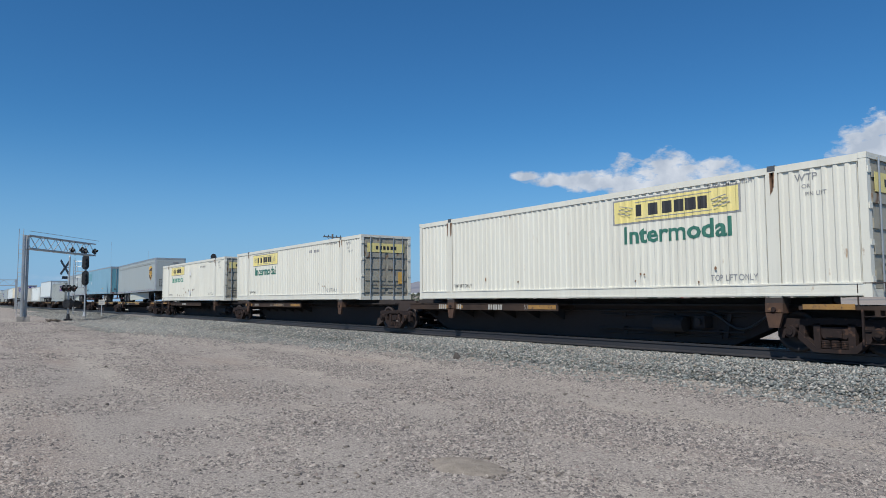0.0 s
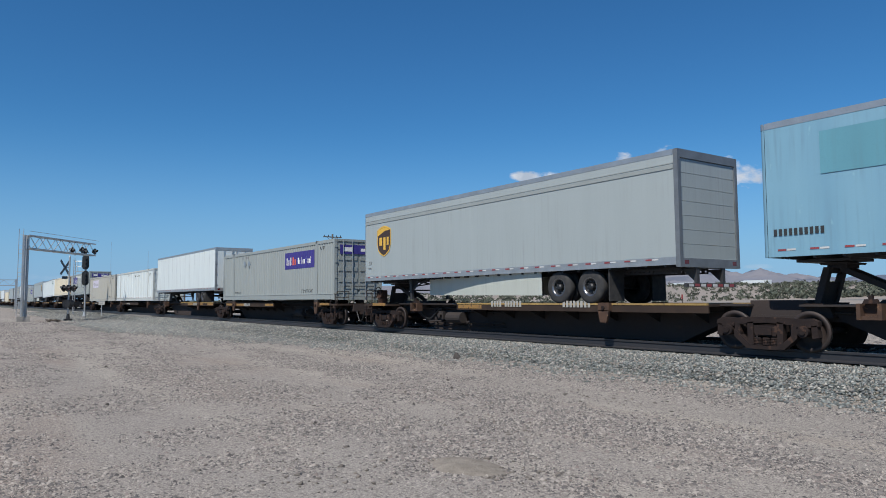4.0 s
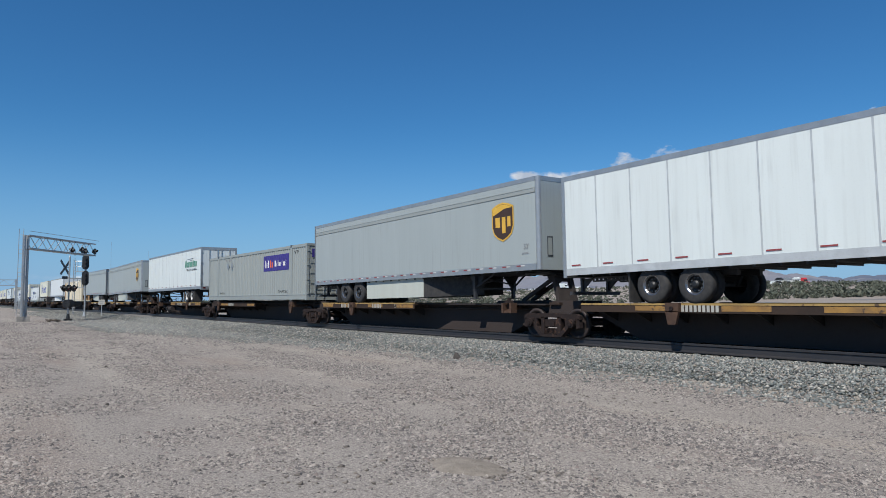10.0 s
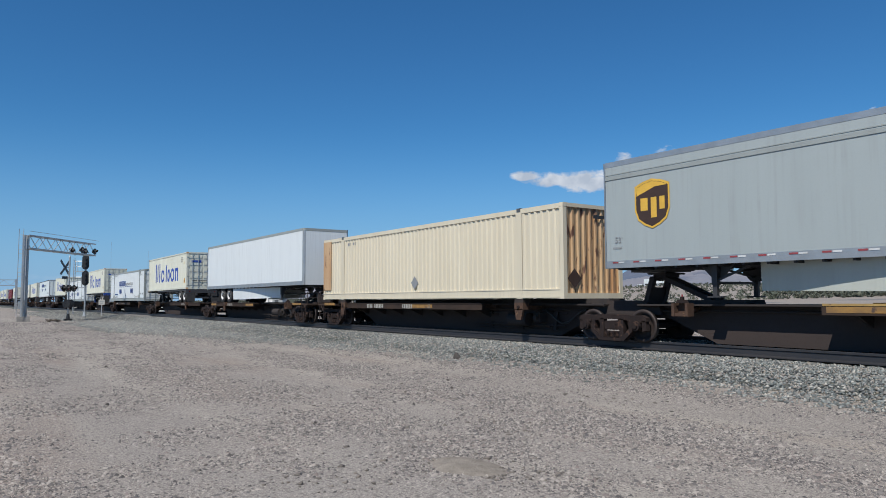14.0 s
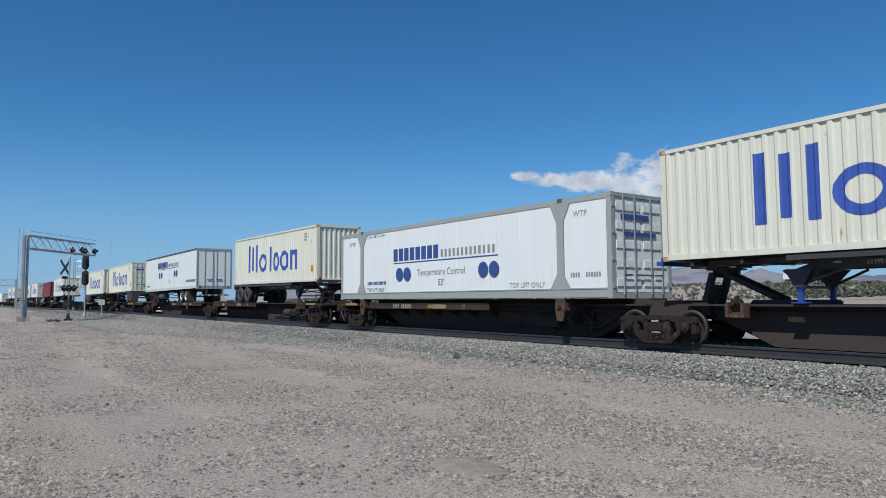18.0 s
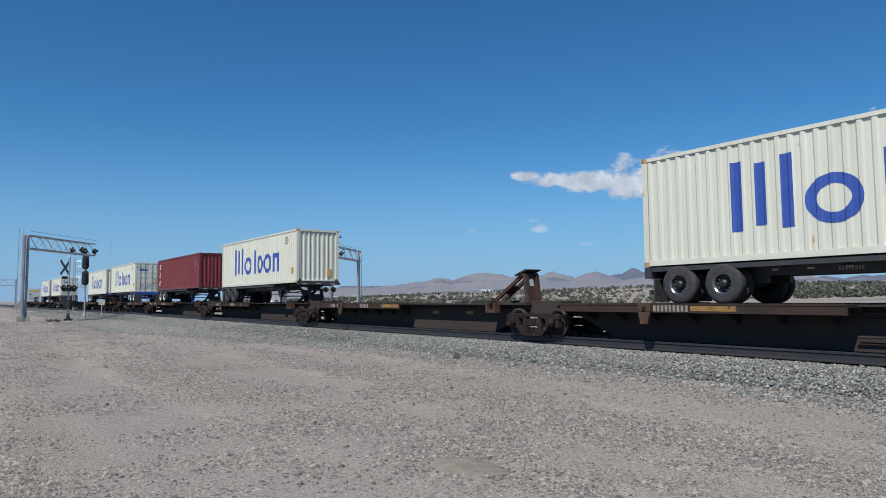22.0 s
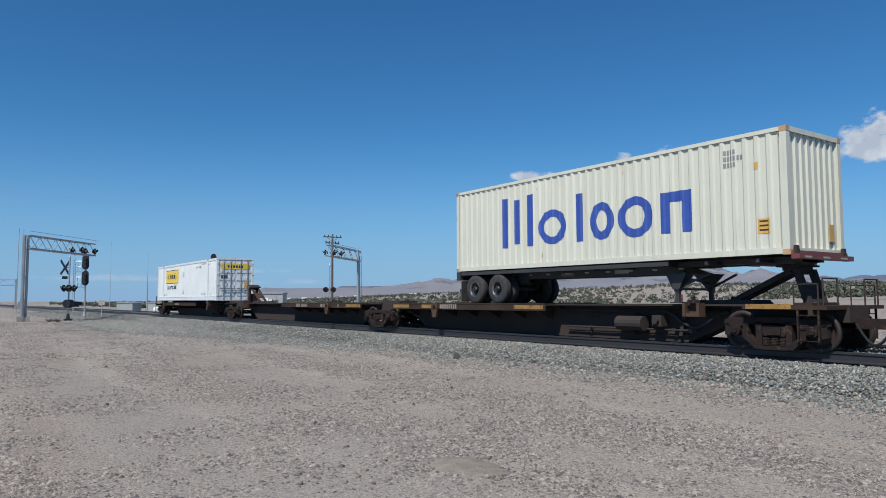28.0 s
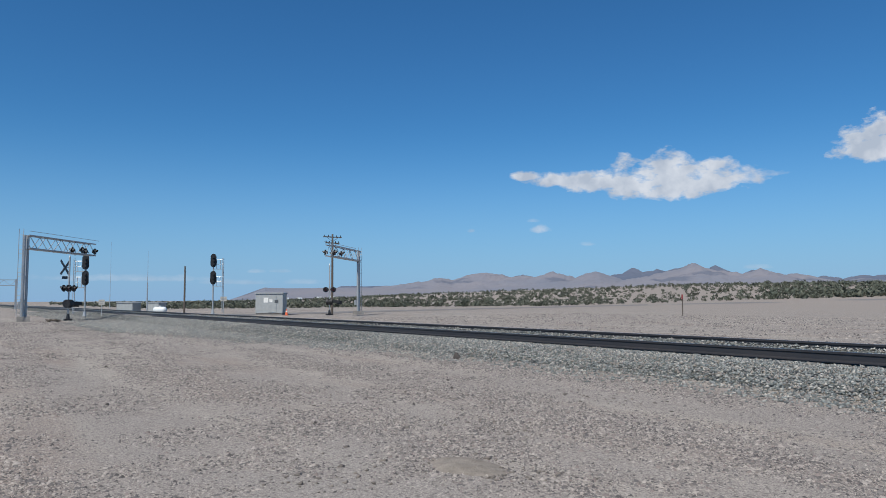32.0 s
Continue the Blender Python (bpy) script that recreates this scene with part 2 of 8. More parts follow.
M_SIGNAL = mat("black_signal_paint", (0.015, 0.016, 0.018), 0.5)
M_LENS = mat("red_glass_lens", (0.12, 0.01, 0.01), 0.15)
M_CABINET = mat("grey_cabinet_paint", (0.33, 0.35, 0.35), 0.5, var=0.08)
M_WOOD = mat("weathered_pole_wood", (0.135, 0.115, 0.098), 0.9, var=0.2, stretch=(4, 4, 0.3))
M_ASPHALT = mat("worn_asphalt", (0.16, 0.155, 0.15), 0.9, 0.0, (0.20, 0.19, 0.18), 1.0, bump=0.3)
M_SIGN = mat("sign_white", (0.75, 0.75, 0.72), 0.5)
M_BLACKINK = mat("black_lettering", (0.03, 0.032, 0.035), 0.6, var=0.1)
M_GREYINK = mat("grey_lettering", (0.25, 0.26, 0.27), 0.6, var=0.1)
M_GREENINK = mat("green_lettering", (0.035, 0.16, 0.12), 0.6, var=0.1)
M_SLATEINK = mat("slate_lettering", (0.045, 0.062, 0.085), 0.6, var=0.1)
M_BLUEINK = mat("blue_lettering", (0.035, 0.085, 0.36), 0.55, var=0.1)
M_NAVYINK = mat("navy_lettering", (0.03, 0.07, 0.24), 0.55, var=0.1)
M_WHITEINK = mat("white_lettering", (0.75, 0.75, 0.73), 0.6, var=0.1)
M_FADEINK = mat("dirty_white_lettering", (0.30, 0.27, 0.24), 0.7, 0.0, (0.16, 0.14, 0.12), 6.0)
M_ORANGEINK = mat("orange_marking", (0.75, 0.14, 0.05), 0.55, var=0.1)
M_PURPLE = mat("purple_panel", (0.045, 0.035, 0.22), 0.5, var=0.1)
M_FADEPANEL = mat("sun_faded_panel", (0.66, 0.64, 0.70), 0.6, 0.0, (0.30, 0.28, 0.42), 2.5, (2, 1, 0.3))
M_JBYELLOW = mat("yellow_panel", (0.72, 0.50, 0.04), 0.5, 0.0, (0.66, 0.50, 0.12), 2.0)
M_PALEYELLOW = mat("faded_yellow_panel", (0.72, 0.62, 0.22), 0.55, 0.0, (0.66, 0.58, 0.26), 2.0)
M_MIDGREEN = mat("sun_worn_green_lettering", (0.085, 0.26, 0.19), 0.65, 0.0, (0.14, 0.31, 0.24), 3.0)
M_CLOD = mat("greyish_dirt_clod", (0.195, 0.172, 0.152), 0.95, 0.0, (0.14, 0.125, 0.112), 6.0, rand=0.25)
M_GOLD = mat("gold_marking", (0.70, 0.42, 0.06), 0.45, var=0.1)
M_BROWN = mat("brown_marking", (0.055, 0.03, 0.02), 0.5, var=0.1)
M_TAG = mat("orange_placard", (0.66, 0.40, 0.10), 0.55, var=0.1)
M_RED_TAPE = mat("dull_red_reflector_tape", (0.30, 0.055, 0.06), 0.5)
M_WHITE_TAPE = mat("white_reflector_tape", (0.60, 0.61, 0.60), 0.45)
M_SKIRT = paint("pale_skirt_panel", (0.48, 0.51, 0.46), (0.44, 0.46, 0.41))
# distance haze is mixed into the base colour of both rocks
M_HILL = mat("haze_tinted_rock", (0.165, 0.178, 0.212), 0.95, 0.0, (0.208, 0.203, 0.222), 0.0035, (1, 1, 1), spot=(0.125, 0.138, 0.172), spot_scale=0.0045, spot_at=0.56)
M_HILL_FAR = mat("haze_tinted_far_rock", (0.088, 0.112, 0.158), 0.95, 0.0, (0.125, 0.14, 0.18), 0.003)
M_LEAF = mat("creosote_leaf", (0.078, 0.092, 0.072), 0.85, 0.0, (0.12, 0.125, 0.096), 0.4, rand=0.25)

# ---- geometry helpers ----


class Geo:
    """Collects plain shapes into one mesh."""

    def __init__(self):
        self.v, self.f = [], []

    def add(self, vs, fs):
        n = len(self.v)
        self.v += [tuple(p) for p in vs]
        self.f += [tuple(n + i for i in q) for q in fs]
        return self

    def box(self, x0, y0, z0, x1, y1, z1):
        x0, x1, y0, y1, z0, z1 = min(x0, x1), max(x0, x1), min(y0, y1), max(y0, y1), min(z0, z1), max(z0, z1)
        vs = [(x, y, z) for z in (z0, z1) for x, y in ((x0, y0), (x1, y0), (x1, y1), (x0, y1))]
        return self.add(vs, [(3, 2, 1, 0), (4, 5, 6, 7), (0, 1, 5, 4), (1, 2, 6, 5), (2, 3, 7, 6), (3, 0, 4, 7)])

    def rbox(self, x0, y0, z0, x1, y1, z1, r=0.02):
        """A box with its edges along x and along z chamfered, seen from the sides."""
        poly = [(x0 + r, z0), (x1 - r, z0), (x1, z0 + r), (x1, z1 - r), (x1 - r, z1), (x0 + r, z1), (x0, z1 - r), (x0, z0 + r)]
        return self.prism(poly, y0, y1)

    def prism(self, poly, y0, y1):
        """Polygon in x, z (counter-clockwise seen from -y), drawn out from y0 to y1."""
        n = len(poly)
        vs = [(x, y0, z) for x, z in poly] + [(x, y1, z) for x, z in poly]
        fs = [tuple(range(n)), tuple(range(2 * n - 1, n - 1, -1))]
        fs += [((i + 1) % n, i, n + i, n + (i + 1) % n) for i in range(n)]
        return self.add(vs, fs)

    def beam(self, p, q, w, h=None):
        p, q, h = Vector(p), Vector(q), h or w
        d = (q - p).normalized()
        ref = Vector((0, 0, 1)) if abs(d.z) < 0.95 else Vector((1, 0, 0))
        a = d.cross(ref).normalized() * w / 2
        b = a.cross(d).normalized() * h / 2
        vs = [c + s * a + t * b for c in (p, q) for s, t in ((-1, -1), (1, -1), (1, 1), (-1, 1))]
        return self.add(vs, [(3, 2, 1, 0), (4, 5, 6, 7), (0, 1, 5, 4), (1, 2, 6, 5), (2, 3, 7, 6), (3, 0, 4, 7)])

    def cyl(self, p, q, r, n=10, r2=None):
        p, q, r2 = Vector(p), Vector(q), r if r2 is None else r2
        d = (q - p).normalized()
        ref = Vector((0, 0, 1)) if abs(d.z) < 0.95 else Vector((1, 0, 0))
        a = d.cross(ref).normalized()
        b = a.cross(d).normalized()
        ring = [(math.cos(2 * math.pi * i / n), math.sin(2 * math.pi * i / n)) for i in range(n)]
        vs = [p + r * (c * a + s * b) for c, s in ring] + [q + r2 * (c * a + s * b) for c, s in ring]
        fs = [tuple(range(n)), tuple(range(2 * n - 1, n - 1, -1))] + [((i + 1) % n, i, n + i, n + (i + 1) % n) for i in range(n)]
        return self.add(vs, fs)

    def lathe(self, profile, c, n=20):
        """A body turned about the y axis through c; profile: (radius, y)."""
        m = len(profile)
        vs = [(c[0] + r * math.cos(2 * math.pi * i / n), c[1] + y, c[2] + r * math.sin(2 * math.pi * i / n)) for i in range(n) for r, y in profile]
        fs = [(i * m + j, ((i + 1) % n) * m + j, ((i + 1) % n) * m + j + 1, i * m + j + 1) for i in range(n) for j in range(m - 1)]
        return self.add(vs, fs)

    def ring(self, c, radius, r, n=16):
        """A thin torus about the y axis."""
        prof = [(radius + r * math.cos(a), r * math.sin(a)) for a in (0, 1.57, 3.14, 4.71, 6.283)]
        return self.lathe(prof, c, n)

    def tube(self, pts, r, n=7):
        """A bent round bar through the points."""
        pts = [Vector(p) for p in pts]
        m = len(pts)
        vs = []
        for i, p in enumerate(pts):
            d = (pts[min(m - 1, i + 1)] - pts[max(0, i - 1)]).normalized()
            ref = Vector((0, 1, 0)) if abs(d.y) < 0.9 else Vector((0, 0, 1))
            a = d.cross(ref).normalized()
            b = a.cross(d)
            vs += [p + r * (math.cos(2 * math.pi * k / n) * a + math.sin(2 * math.pi * k / n) * b) for k in range(n)]
        fs = [(i * n + (k + 1) % n, i * n + k, (i + 1) * n + k, (i + 1) * n + (k + 1) % n) for i in range(m - 1) for k in range(n)]
        return self.add(vs, fs + [tuple(range(n)), tuple(range(m * n - 1, (m - 1) * n - 1, -1))])

    def mesh(self, name, material, smooth=False):
        me = bpy.data.meshes.new(name)
        me.from_pydata(self.v, [], self.f)
        me.materials.append(material)
        if smooth:
            me.polygons.foreach_set("use_smooth", [True] * len(me.polygons))
        me.update()
        return me


def part(name, geo, material, parent, label="", at=(0, 0, 0), smooth=False):
    me = geo.mesh(name, material, smooth) if isinstance(geo, Geo) else geo
    ob = new(name, me)
    ob.parent = parent
    ob.location = at
    return tagged(ob, label) if label else ob


def thing(name, label, category, group="", kind="", at=None):
    ob = tagged(new(name), label, category, group, kind)
    if at is not None:
        ob.matrix_basis = at
    return ob


def solo(name, geo, material, label="", category="", kind="", at=(0, 0, 0), smooth=False, group=""):
    ob = new(name, geo.mesh(name, material, smooth) if isinstance(geo, Geo) else geo)
    ob.location = at
    return tagged(ob, label, category, group, kind)


def raw_mesh(name, verts, faces, material):
    """A large mesh from arrays; all faces have the same number of corners."""
    me = bpy.data.meshes.new(name)
    k = faces.shape[1]
    me.vertices.add(len(verts))
    me.vertices.foreach_set("co", verts.astype(np.float32).ravel())
    me.loops.add(faces.size)
    me.loops.foreach_set("vertex_index", faces.astype(np.int32).ravel())
    me.polygons.add(len(faces))
    me.polygons.foreach_set("loop_start", np.arange(0, faces.size, k, dtype=np.int32))
    me.materials.append(material)
    me.update(calc_edges=True)
    me.validate()
    return me


def stones(name, pos, size, material, flat=0.7):
    """Many small angular stones: skewed eight-sided lumps."""
    n = len(pos)
    base = np.array([(1, 0, 0), (0, 1, 0), (-1, 0, 0), (0, -1, 0), (0, 0, 1), (0, 0, -1)], float)
    fac = np.array([(0, 1, 4), (1, 2, 4), (2, 3, 4), (3, 0, 4), (1, 0, 5), (2, 1, 5), (3, 2, 5), (0, 3, 5)])
    v = base[None] * (0.65 + 0.7 * np.random.rand(n, 6, 1)) + 0.28 * np.random.randn(n, 6, 3)
    v *= size[:, None, None] * np.array([1, 1, flat])
    a = np.random.rand(n) * 6.283
    c, s = np.cos(a)[:, None], np.sin(a)[:, None]
    v = np.stack([v[..., 0] * c - v[..., 1] * s, v[..., 0] * s + v[..., 1] * c, v[..., 2]], -1) + pos[:, None]
    f = fac[None] + 6 * np.arange(n)[:, None, None]
    return raw_mesh(name, v.reshape(-1, 3), f.reshape(-1, 3), material)


def vnoise(x, y, seed=0):
    """Smooth lattice noise, 0 to 1."""
    xi, yi = np.floor(x), np.floor(y)
    fx, fy = x - xi, y - yi
    fx, fy = fx * fx * (3 - 2 * fx), fy * fy * (3 - 2 * fy)

    def at(i, j):
        q = np.sin(i * 127.1 + j * 311.7 + seed * 74.7) * 43758.5453
        return q - np.floor(q)
    a = at(xi, yi) * (1 - fx) + at(xi + 1, yi) * fx
    b = at(xi, yi + 1) * (1 - fx) + at(xi + 1, yi + 1) * fx
    return a * (1 - fy) + b * fy


def fractal(x, y, octaves, seed=0, ridged=False, gain=0.5):
    out, amp, tot = 0.0, 1.0, 0.0
    for k in range(octaves):
        n = vnoise(x * 2.03 ** k + 17.3 * k, y * 2.03 ** k - 9.1 * k, seed + k)
        out = out + amp * (1 - np.abs(2 * n - 1) if ridged else n)
        tot += amp
        amp *= gain
    return out / tot


# ---- setting ----
TRACK_Y, RAIL_Z = 16.134, 0.535
FOOT_Y, CREST = 11.7, 0.12     # near foot of the ballast, height of its crest


def rise(x, y):
    """The desert climbs gently towards the hills, more so towards +x."""
    d = np.hypot(x, y)
    az = np.degrees(np.arctan2(x, y))          # 0 straight across the track
    k = np.clip((az + 78) / 45, 0, 1)
    k = k * k * (3 - 2 * k)
    s = np.clip((d - 125) / 300, 0, 1)
    s = s * s * (3 - 2 * s)
    return (0.4 + 8.4 * k) * s * (1 + 0.15 * np.sin(x * 0.031) * np.sin(y * 0.027 + 1)) * np.clip(y / 40, 0, 1)


def ground_z(x, y):
    z = rise(x, y)
    # ballast bank of the track
    near = np.clip((y - FOOT_Y) / 2.3, 0, 1)
    far = np.clip((21.0 - y) / 3.2, 0, 1)
    z = z + CREST * np.minimum(near, far) * (2 - np.minimum(near, far)) * 0.999
    return z


def relief(x, y):
    """Shallow ruts along the line and low lumps in the near dirt."""
    near = np.clip((11.6 - y) / 1.5, 0, 1) * np.clip((x + 60) / 20, 0, 1)
    rut = np.sin(y * 1.9 + 0.10 * x + 1.6 * vnoise(x * 0.11, y * 0.3, 4))
    return near * (0.030 * (fractal(x * 0.8, y * 0.8, 3, 7) - 0.5) + 0.012 * rut + 0.014 * (vnoise(x * 2.6, y * 2.6, 2) - 0.5))


def ground_axis(lo, hi, fine_lo, fine_hi, fine):
    mid = np.arange(fine_lo, fine_hi + fine / 2, fine)
    out = [mid]
    a, step = fine_lo, fine
    left = []
    while a > lo:
        step *= 1.28
        a -= step
        left.append(max(a, lo))
    b, step = fine_hi, fine
    right = []
    while b < hi:
        step *= 1.28
        b += step
        right.append(min(b, hi))
    return np.concatenate([np.array(left[::-1]), mid, np.array(right)])


def grid_mesh(name, xs, ys, fz, material):
    X, Y = np.meshgrid(xs, ys)
    Z = fz(X, Y)
    v = np.stack([X, Y, Z], -1).reshape(-1, 3)
    nx, ny = len(xs), len(ys)
    i = (np.arange(ny - 1)[:, None] * nx + np.arange(nx - 1)[None]).ravel()
    f = np.stack([i, i + 1, i + 1 + nx, i + nx], -1)
    me = raw_mesh(name, v, f, material)
    me.polygons.foreach_set("use_smooth", [True] * len(me.polygons))
    return me


def dirt_material():
    m = mat("desert_dirt", (0.293, 0.264, 0.234), 0.95, 0.0, (0.251, 0.227, 0.204), 0.35, (1, 1, 1), spot=(0.223, 0.193, 0.173), spot_scale=9.0, spot_at=0.60,
            bump=0.7, bump_scale=34.0)
    nt = m.node_tree
    N, Lk = nt.nodes.new, nt.links.new
    b = nt.nodes["Principled BSDF"]
    old = b.inputs["Base Color"].links[0].from_socket
    tc = N("ShaderNodeTexCoord")

    def layer(stretch, turn, scale, lo, hi, col, old):
        mp = N("ShaderNodeMapping")
        mp.inputs["Scale"].default_value = stretch
        mp.inputs["Rotation"].default_value = (0, 0, radians(turn))
        n = N("ShaderNodeTexNoise")
        n.inputs["Scale"].default_value, n.inputs["Detail"].default_value = scale, 6.0
        r = N("ShaderNodeMapRange")
        r.inputs["From Min"].default_value, r.inputs["From Max"].default_value = lo, hi
        x = N("ShaderNodeMix")
        x.data_type = "RGBA"
        x.inputs[7].default_value = (*col, 1)
        Lk(tc.outputs["Object"], mp.inputs["Vector"])
        Lk(mp.outputs[0], n.inputs["Vector"])
        Lk(n.outputs["Fac"], r.inputs["Value"])
        Lk(r.outputs[0], x.inputs[0])
        Lk(old, x.inputs[6])
        return x.outputs[2]

    # pale wheel tracks beside the line, reddish drifts, grey gravel patches, dark grit
    old = layer((0.05, 0.8, 1), 4, 1.0, 0.50, 0.62, (0.336, 0.305, 0.262), old)
    old = layer((0.09, 0.5, 1), -6, 1.1, 0.52, 0.66, (0.256, 0.213, 0.181), old)
    old = layer((0.5, 0.5, 1), 0, 0.25, 0.58, 0.72, (0.250, 0.232, 0.212), old)
    old = layer((1, 1, 1), 0, 22.0, 0.52, 0.62, (0.159, 0.142, 0.129), old)
    old = layer((1, 1, 1), 0, 48.0, 0.54, 0.64, (0.395, 0.357, 0.315), old)
    old = layer((1, 1, 1), 0, 75.0, 0.55, 0.64, (0.119, 0.108, 0.101), old)
    # pale sand on the far slope
    sep = N("ShaderNodeSeparateXYZ")
    far = N("ShaderNodeMapRange")
    far.inputs["From Min"].default_value, far.inputs["From Max"].default_value, far.inputs["To Max"].default_value = 45, 110, 0.8
    sand = N("ShaderNodeMix")
    sand.data_type = "RGBA"
    sand.inputs[7].default_value = (0.258, 0.227, 0.200, 1)
    Lk(tc.outputs["Object"], sep.inputs[0])
    Lk(sep.outputs["Y"], far.inputs["Value"])
    Lk(far.outputs[0], sand.inputs[0])
    Lk(old, sand.inputs[6])
    Lk(sand.outputs[2], b.inputs["Base Color"])
    return m


M_DIRT = dirt_material()
gx = ground_axis(-4200, 2500, -60, 6, 0.16)
gy = ground_axis(-1500, 4300, -3, 13, 0.16)
solo("ground", grid_mesh("ground", gx, gy, lambda X, Y: ground_z(X, Y) + relief(X, Y), M_DIRT),
     M_DIRT, "pinkish grey desert dirt with loose pebbles and wheel tracks", "ground", "structure")

# ballast bank, ties and rails
bank_pts = [(FOOT_Y + 0.5, 0.03), (12.9, 0.17), (14.0, 0.28), (15.0, 0.27), (15.24, 0.255), (15.48, 0.27), (15.62, 0.42), (16.74, 0.53), (17.06, 0.47), (17.5, 0.42), (18.4, 0.30), (20.6, 0.05)]


def bank_z(y):
    return np.interp(y, [p[0] for p in bank_pts], [p[1] for p in bank_pts])


bx = np.concatenate([np.arange(-900, -120, 12.0), np.arange(-120, 61, 1.5)])
solo("ballast_bank", grid_mesh("ballast_bank", bx, np.array([p[0] for p in bank_pts]), lambda X, Y: bank_z(Y) + 0.03 * np.sin(X * 0.9 + Y * 3), M_BALLAST),
     M_BALLAST, "grey-green crushed stone ballast bank of the track", "ballast", "structure")


def scatter(n, x0, x1, y0, y1, power=1.0):
    """Random places, denser towards x1."""
    u = np.random.rand(n) ** power
    return x1 - (x1 - x0) * u, y0 + (y1 - y0) * np.random.rand(n)


def ballast_stones():
    px_, py_ = [], []
    for n, x0, x1, y0, y1 in ((84000, -24, 1, 10.6, 15.2), (14000, 1, 14, 11.2, 19.5), (16000, -24, 1, 15.5, 19.5), (76000, -62, -24, 6.5, 15.2), (10000, -60, -24, 15.5, 19.5),
                              (20000, -130, -60, 8.4, 15.2)):
        x, y = scatter(n, x0, x1, y0, y1)
        foot = 11.95 - 4.2 * np.clip((-x - 20) / 22, 0, 1) + 1.3 * (fractal(x * 0.35, y * 0.35, 3, 5) - 0.5) + 0.5 * (vnoise(x * 1.9, y * 1.9, 8) - 0.5)
        keep = np.random.rand(n) < np.clip(0.45 + (y - foot) / 2.0, 0.03, 0.96) ** 1.5
        px_.append(x[keep]), py_.append(y[keep])
    x, y = np.concatenate(px_), np.concatenate(py_)
    z = np.maximum(ground_z(x, y) + relief(x, y), np.where((y > FOOT_Y + 0.5) & (y < 20.6), bank_z(y), 0)) + 0.008 + 0.035 * np.random.rand(len(x)) ** 2 * (y > 12.2)
    size = 0.018 + 0.027 * np.random.rand(len(x)) ** 1.6
    size *= np.where(x < -40, 1.35, 1.0)
    return stones("ballast_stones", np.stack([x, y, z], -1), size, M_STONE)


solo("ballast_stones", ballast_stones(), M_STONE, "loose grey-green crushed ballast stones", "ballast", "stuff")


def chips(name, pos, size, material):
    """Very small stones: four-sided caps pressed into the dirt."""
    n = len(pos)
    base = np.array([(1, 0, -0.1), (0, 1, -0.1), (-1, 0, -0.1), (0, -1, -0.1), (0, 0, 0.70)])
    fac = np.array([(0, 1, 4), (1, 2, 4), (2, 3, 4), (3, 0, 4)])
    v = base[None] * (0.6 + 0.8 * np.random.rand(n, 5, 1)) + np.random.randn(n, 5, 3) * np.array([0.25, 0.25, 0.12])
    a = np.random.rand(n) * 6.283
    c, s = np.cos(a)[:, None], np.sin(a)[:, None]
    v = v * size[:, None, None] * np.array([1.25, 0.9, 1])
    v = np.stack([v[..., 0] * c - v[..., 1] * s, v[..., 0] * s + v[..., 1] * c, v[..., 2]], -1) + pos[:, None]
    return raw_mesh(name, v.reshape(-1, 3), (fac[None] + 5 * np.arange(n)[:, None, None]).reshape(-1, 3), material)


def pebbles():
    xs, ys, ss = [], [], []
    for n, x0, x1, y0, y1, s0, s1 in ((175000, -9, 0, -1, 7.5, 0.0045, 0.021), (195000, -20, 0, -2, 11.9, 0.0065, 0.020), (190000, -26, 6, -4, 11.9, 0.0085, 0.033), (75000, -70, -22, -4, 12, 0.016, 0.05),
                                      (46000, -60, 10, 20, 60, 0.02, 0.085)):
        x, y = scatter(n, x0, x1, y0, y1)
        # drifts of grit between the wheel tracks
        w = fractal(x * 0.55, y * 0.75, 3, 11) - 0.5
        lane = np.sin(y * 1.9 + 0.10 * x + 1.6 * vnoise(x * 0.11, y * 0.3, 4)) * (0.4 + 0.6 * vnoise(x * 0.2, y * 0.2, 3))
        patch = vnoise(x * 2.2, y * 2.6, 12) - 0.5
        fan = np.abs(np.degrees(np.arctan2(-x, np.maximum(y, -2.0) + 2.5)) - 48) < 46 + 30 * np.random.rand(n) ** 3
        thin = np.clip((x1 - x) / 3, 0, 1) * np.clip((y - y0) / 1.5, 0, 1) * np.clip((x - x0) / 4, 0.3, 1)
        keep = (np.random.rand(n) < thin * np.clip(0.52 + 2.5 * w + 0.42 * lane + 0.9 * patch, 0.03, 1)) & fan
        xs.append(x[keep]), ys.append(y[keep]), ss.append((s0 + (s1 - s0) * np.random.rand(n) ** 3.2)[keep])
    x, y, s = (np.concatenate(a) for a in (xs, ys, ss))
    return chips("pebbles", np.stack([x, y, ground_z(x, y) + relief(x, y) + 0.001], -1), s, M_PEBBLE)


solo("pebbles", pebbles(), M_PEBBLE, "loose grey and brown desert pebbles on the dirt", "pebbles", "stuff")


def tie_mesh():
    g = Geo().prism([(-0.14, 0), (0.14, 0), (0.12, 0.2), (-0.12, 0.2)], -1.3, 1.3)
    return g.mesh("tie", M_TIE)


track = thing("railway_track", "single railway track of dark rails on concrete ties", "track", kind="structure", at=pose(0, TRACK_Y, 0))
TIE = tie_mesh()
for i in range(170):
    part("tie", TIE, M_TIE, track, at=(16 - 0.61 * i, 0, 0.10))


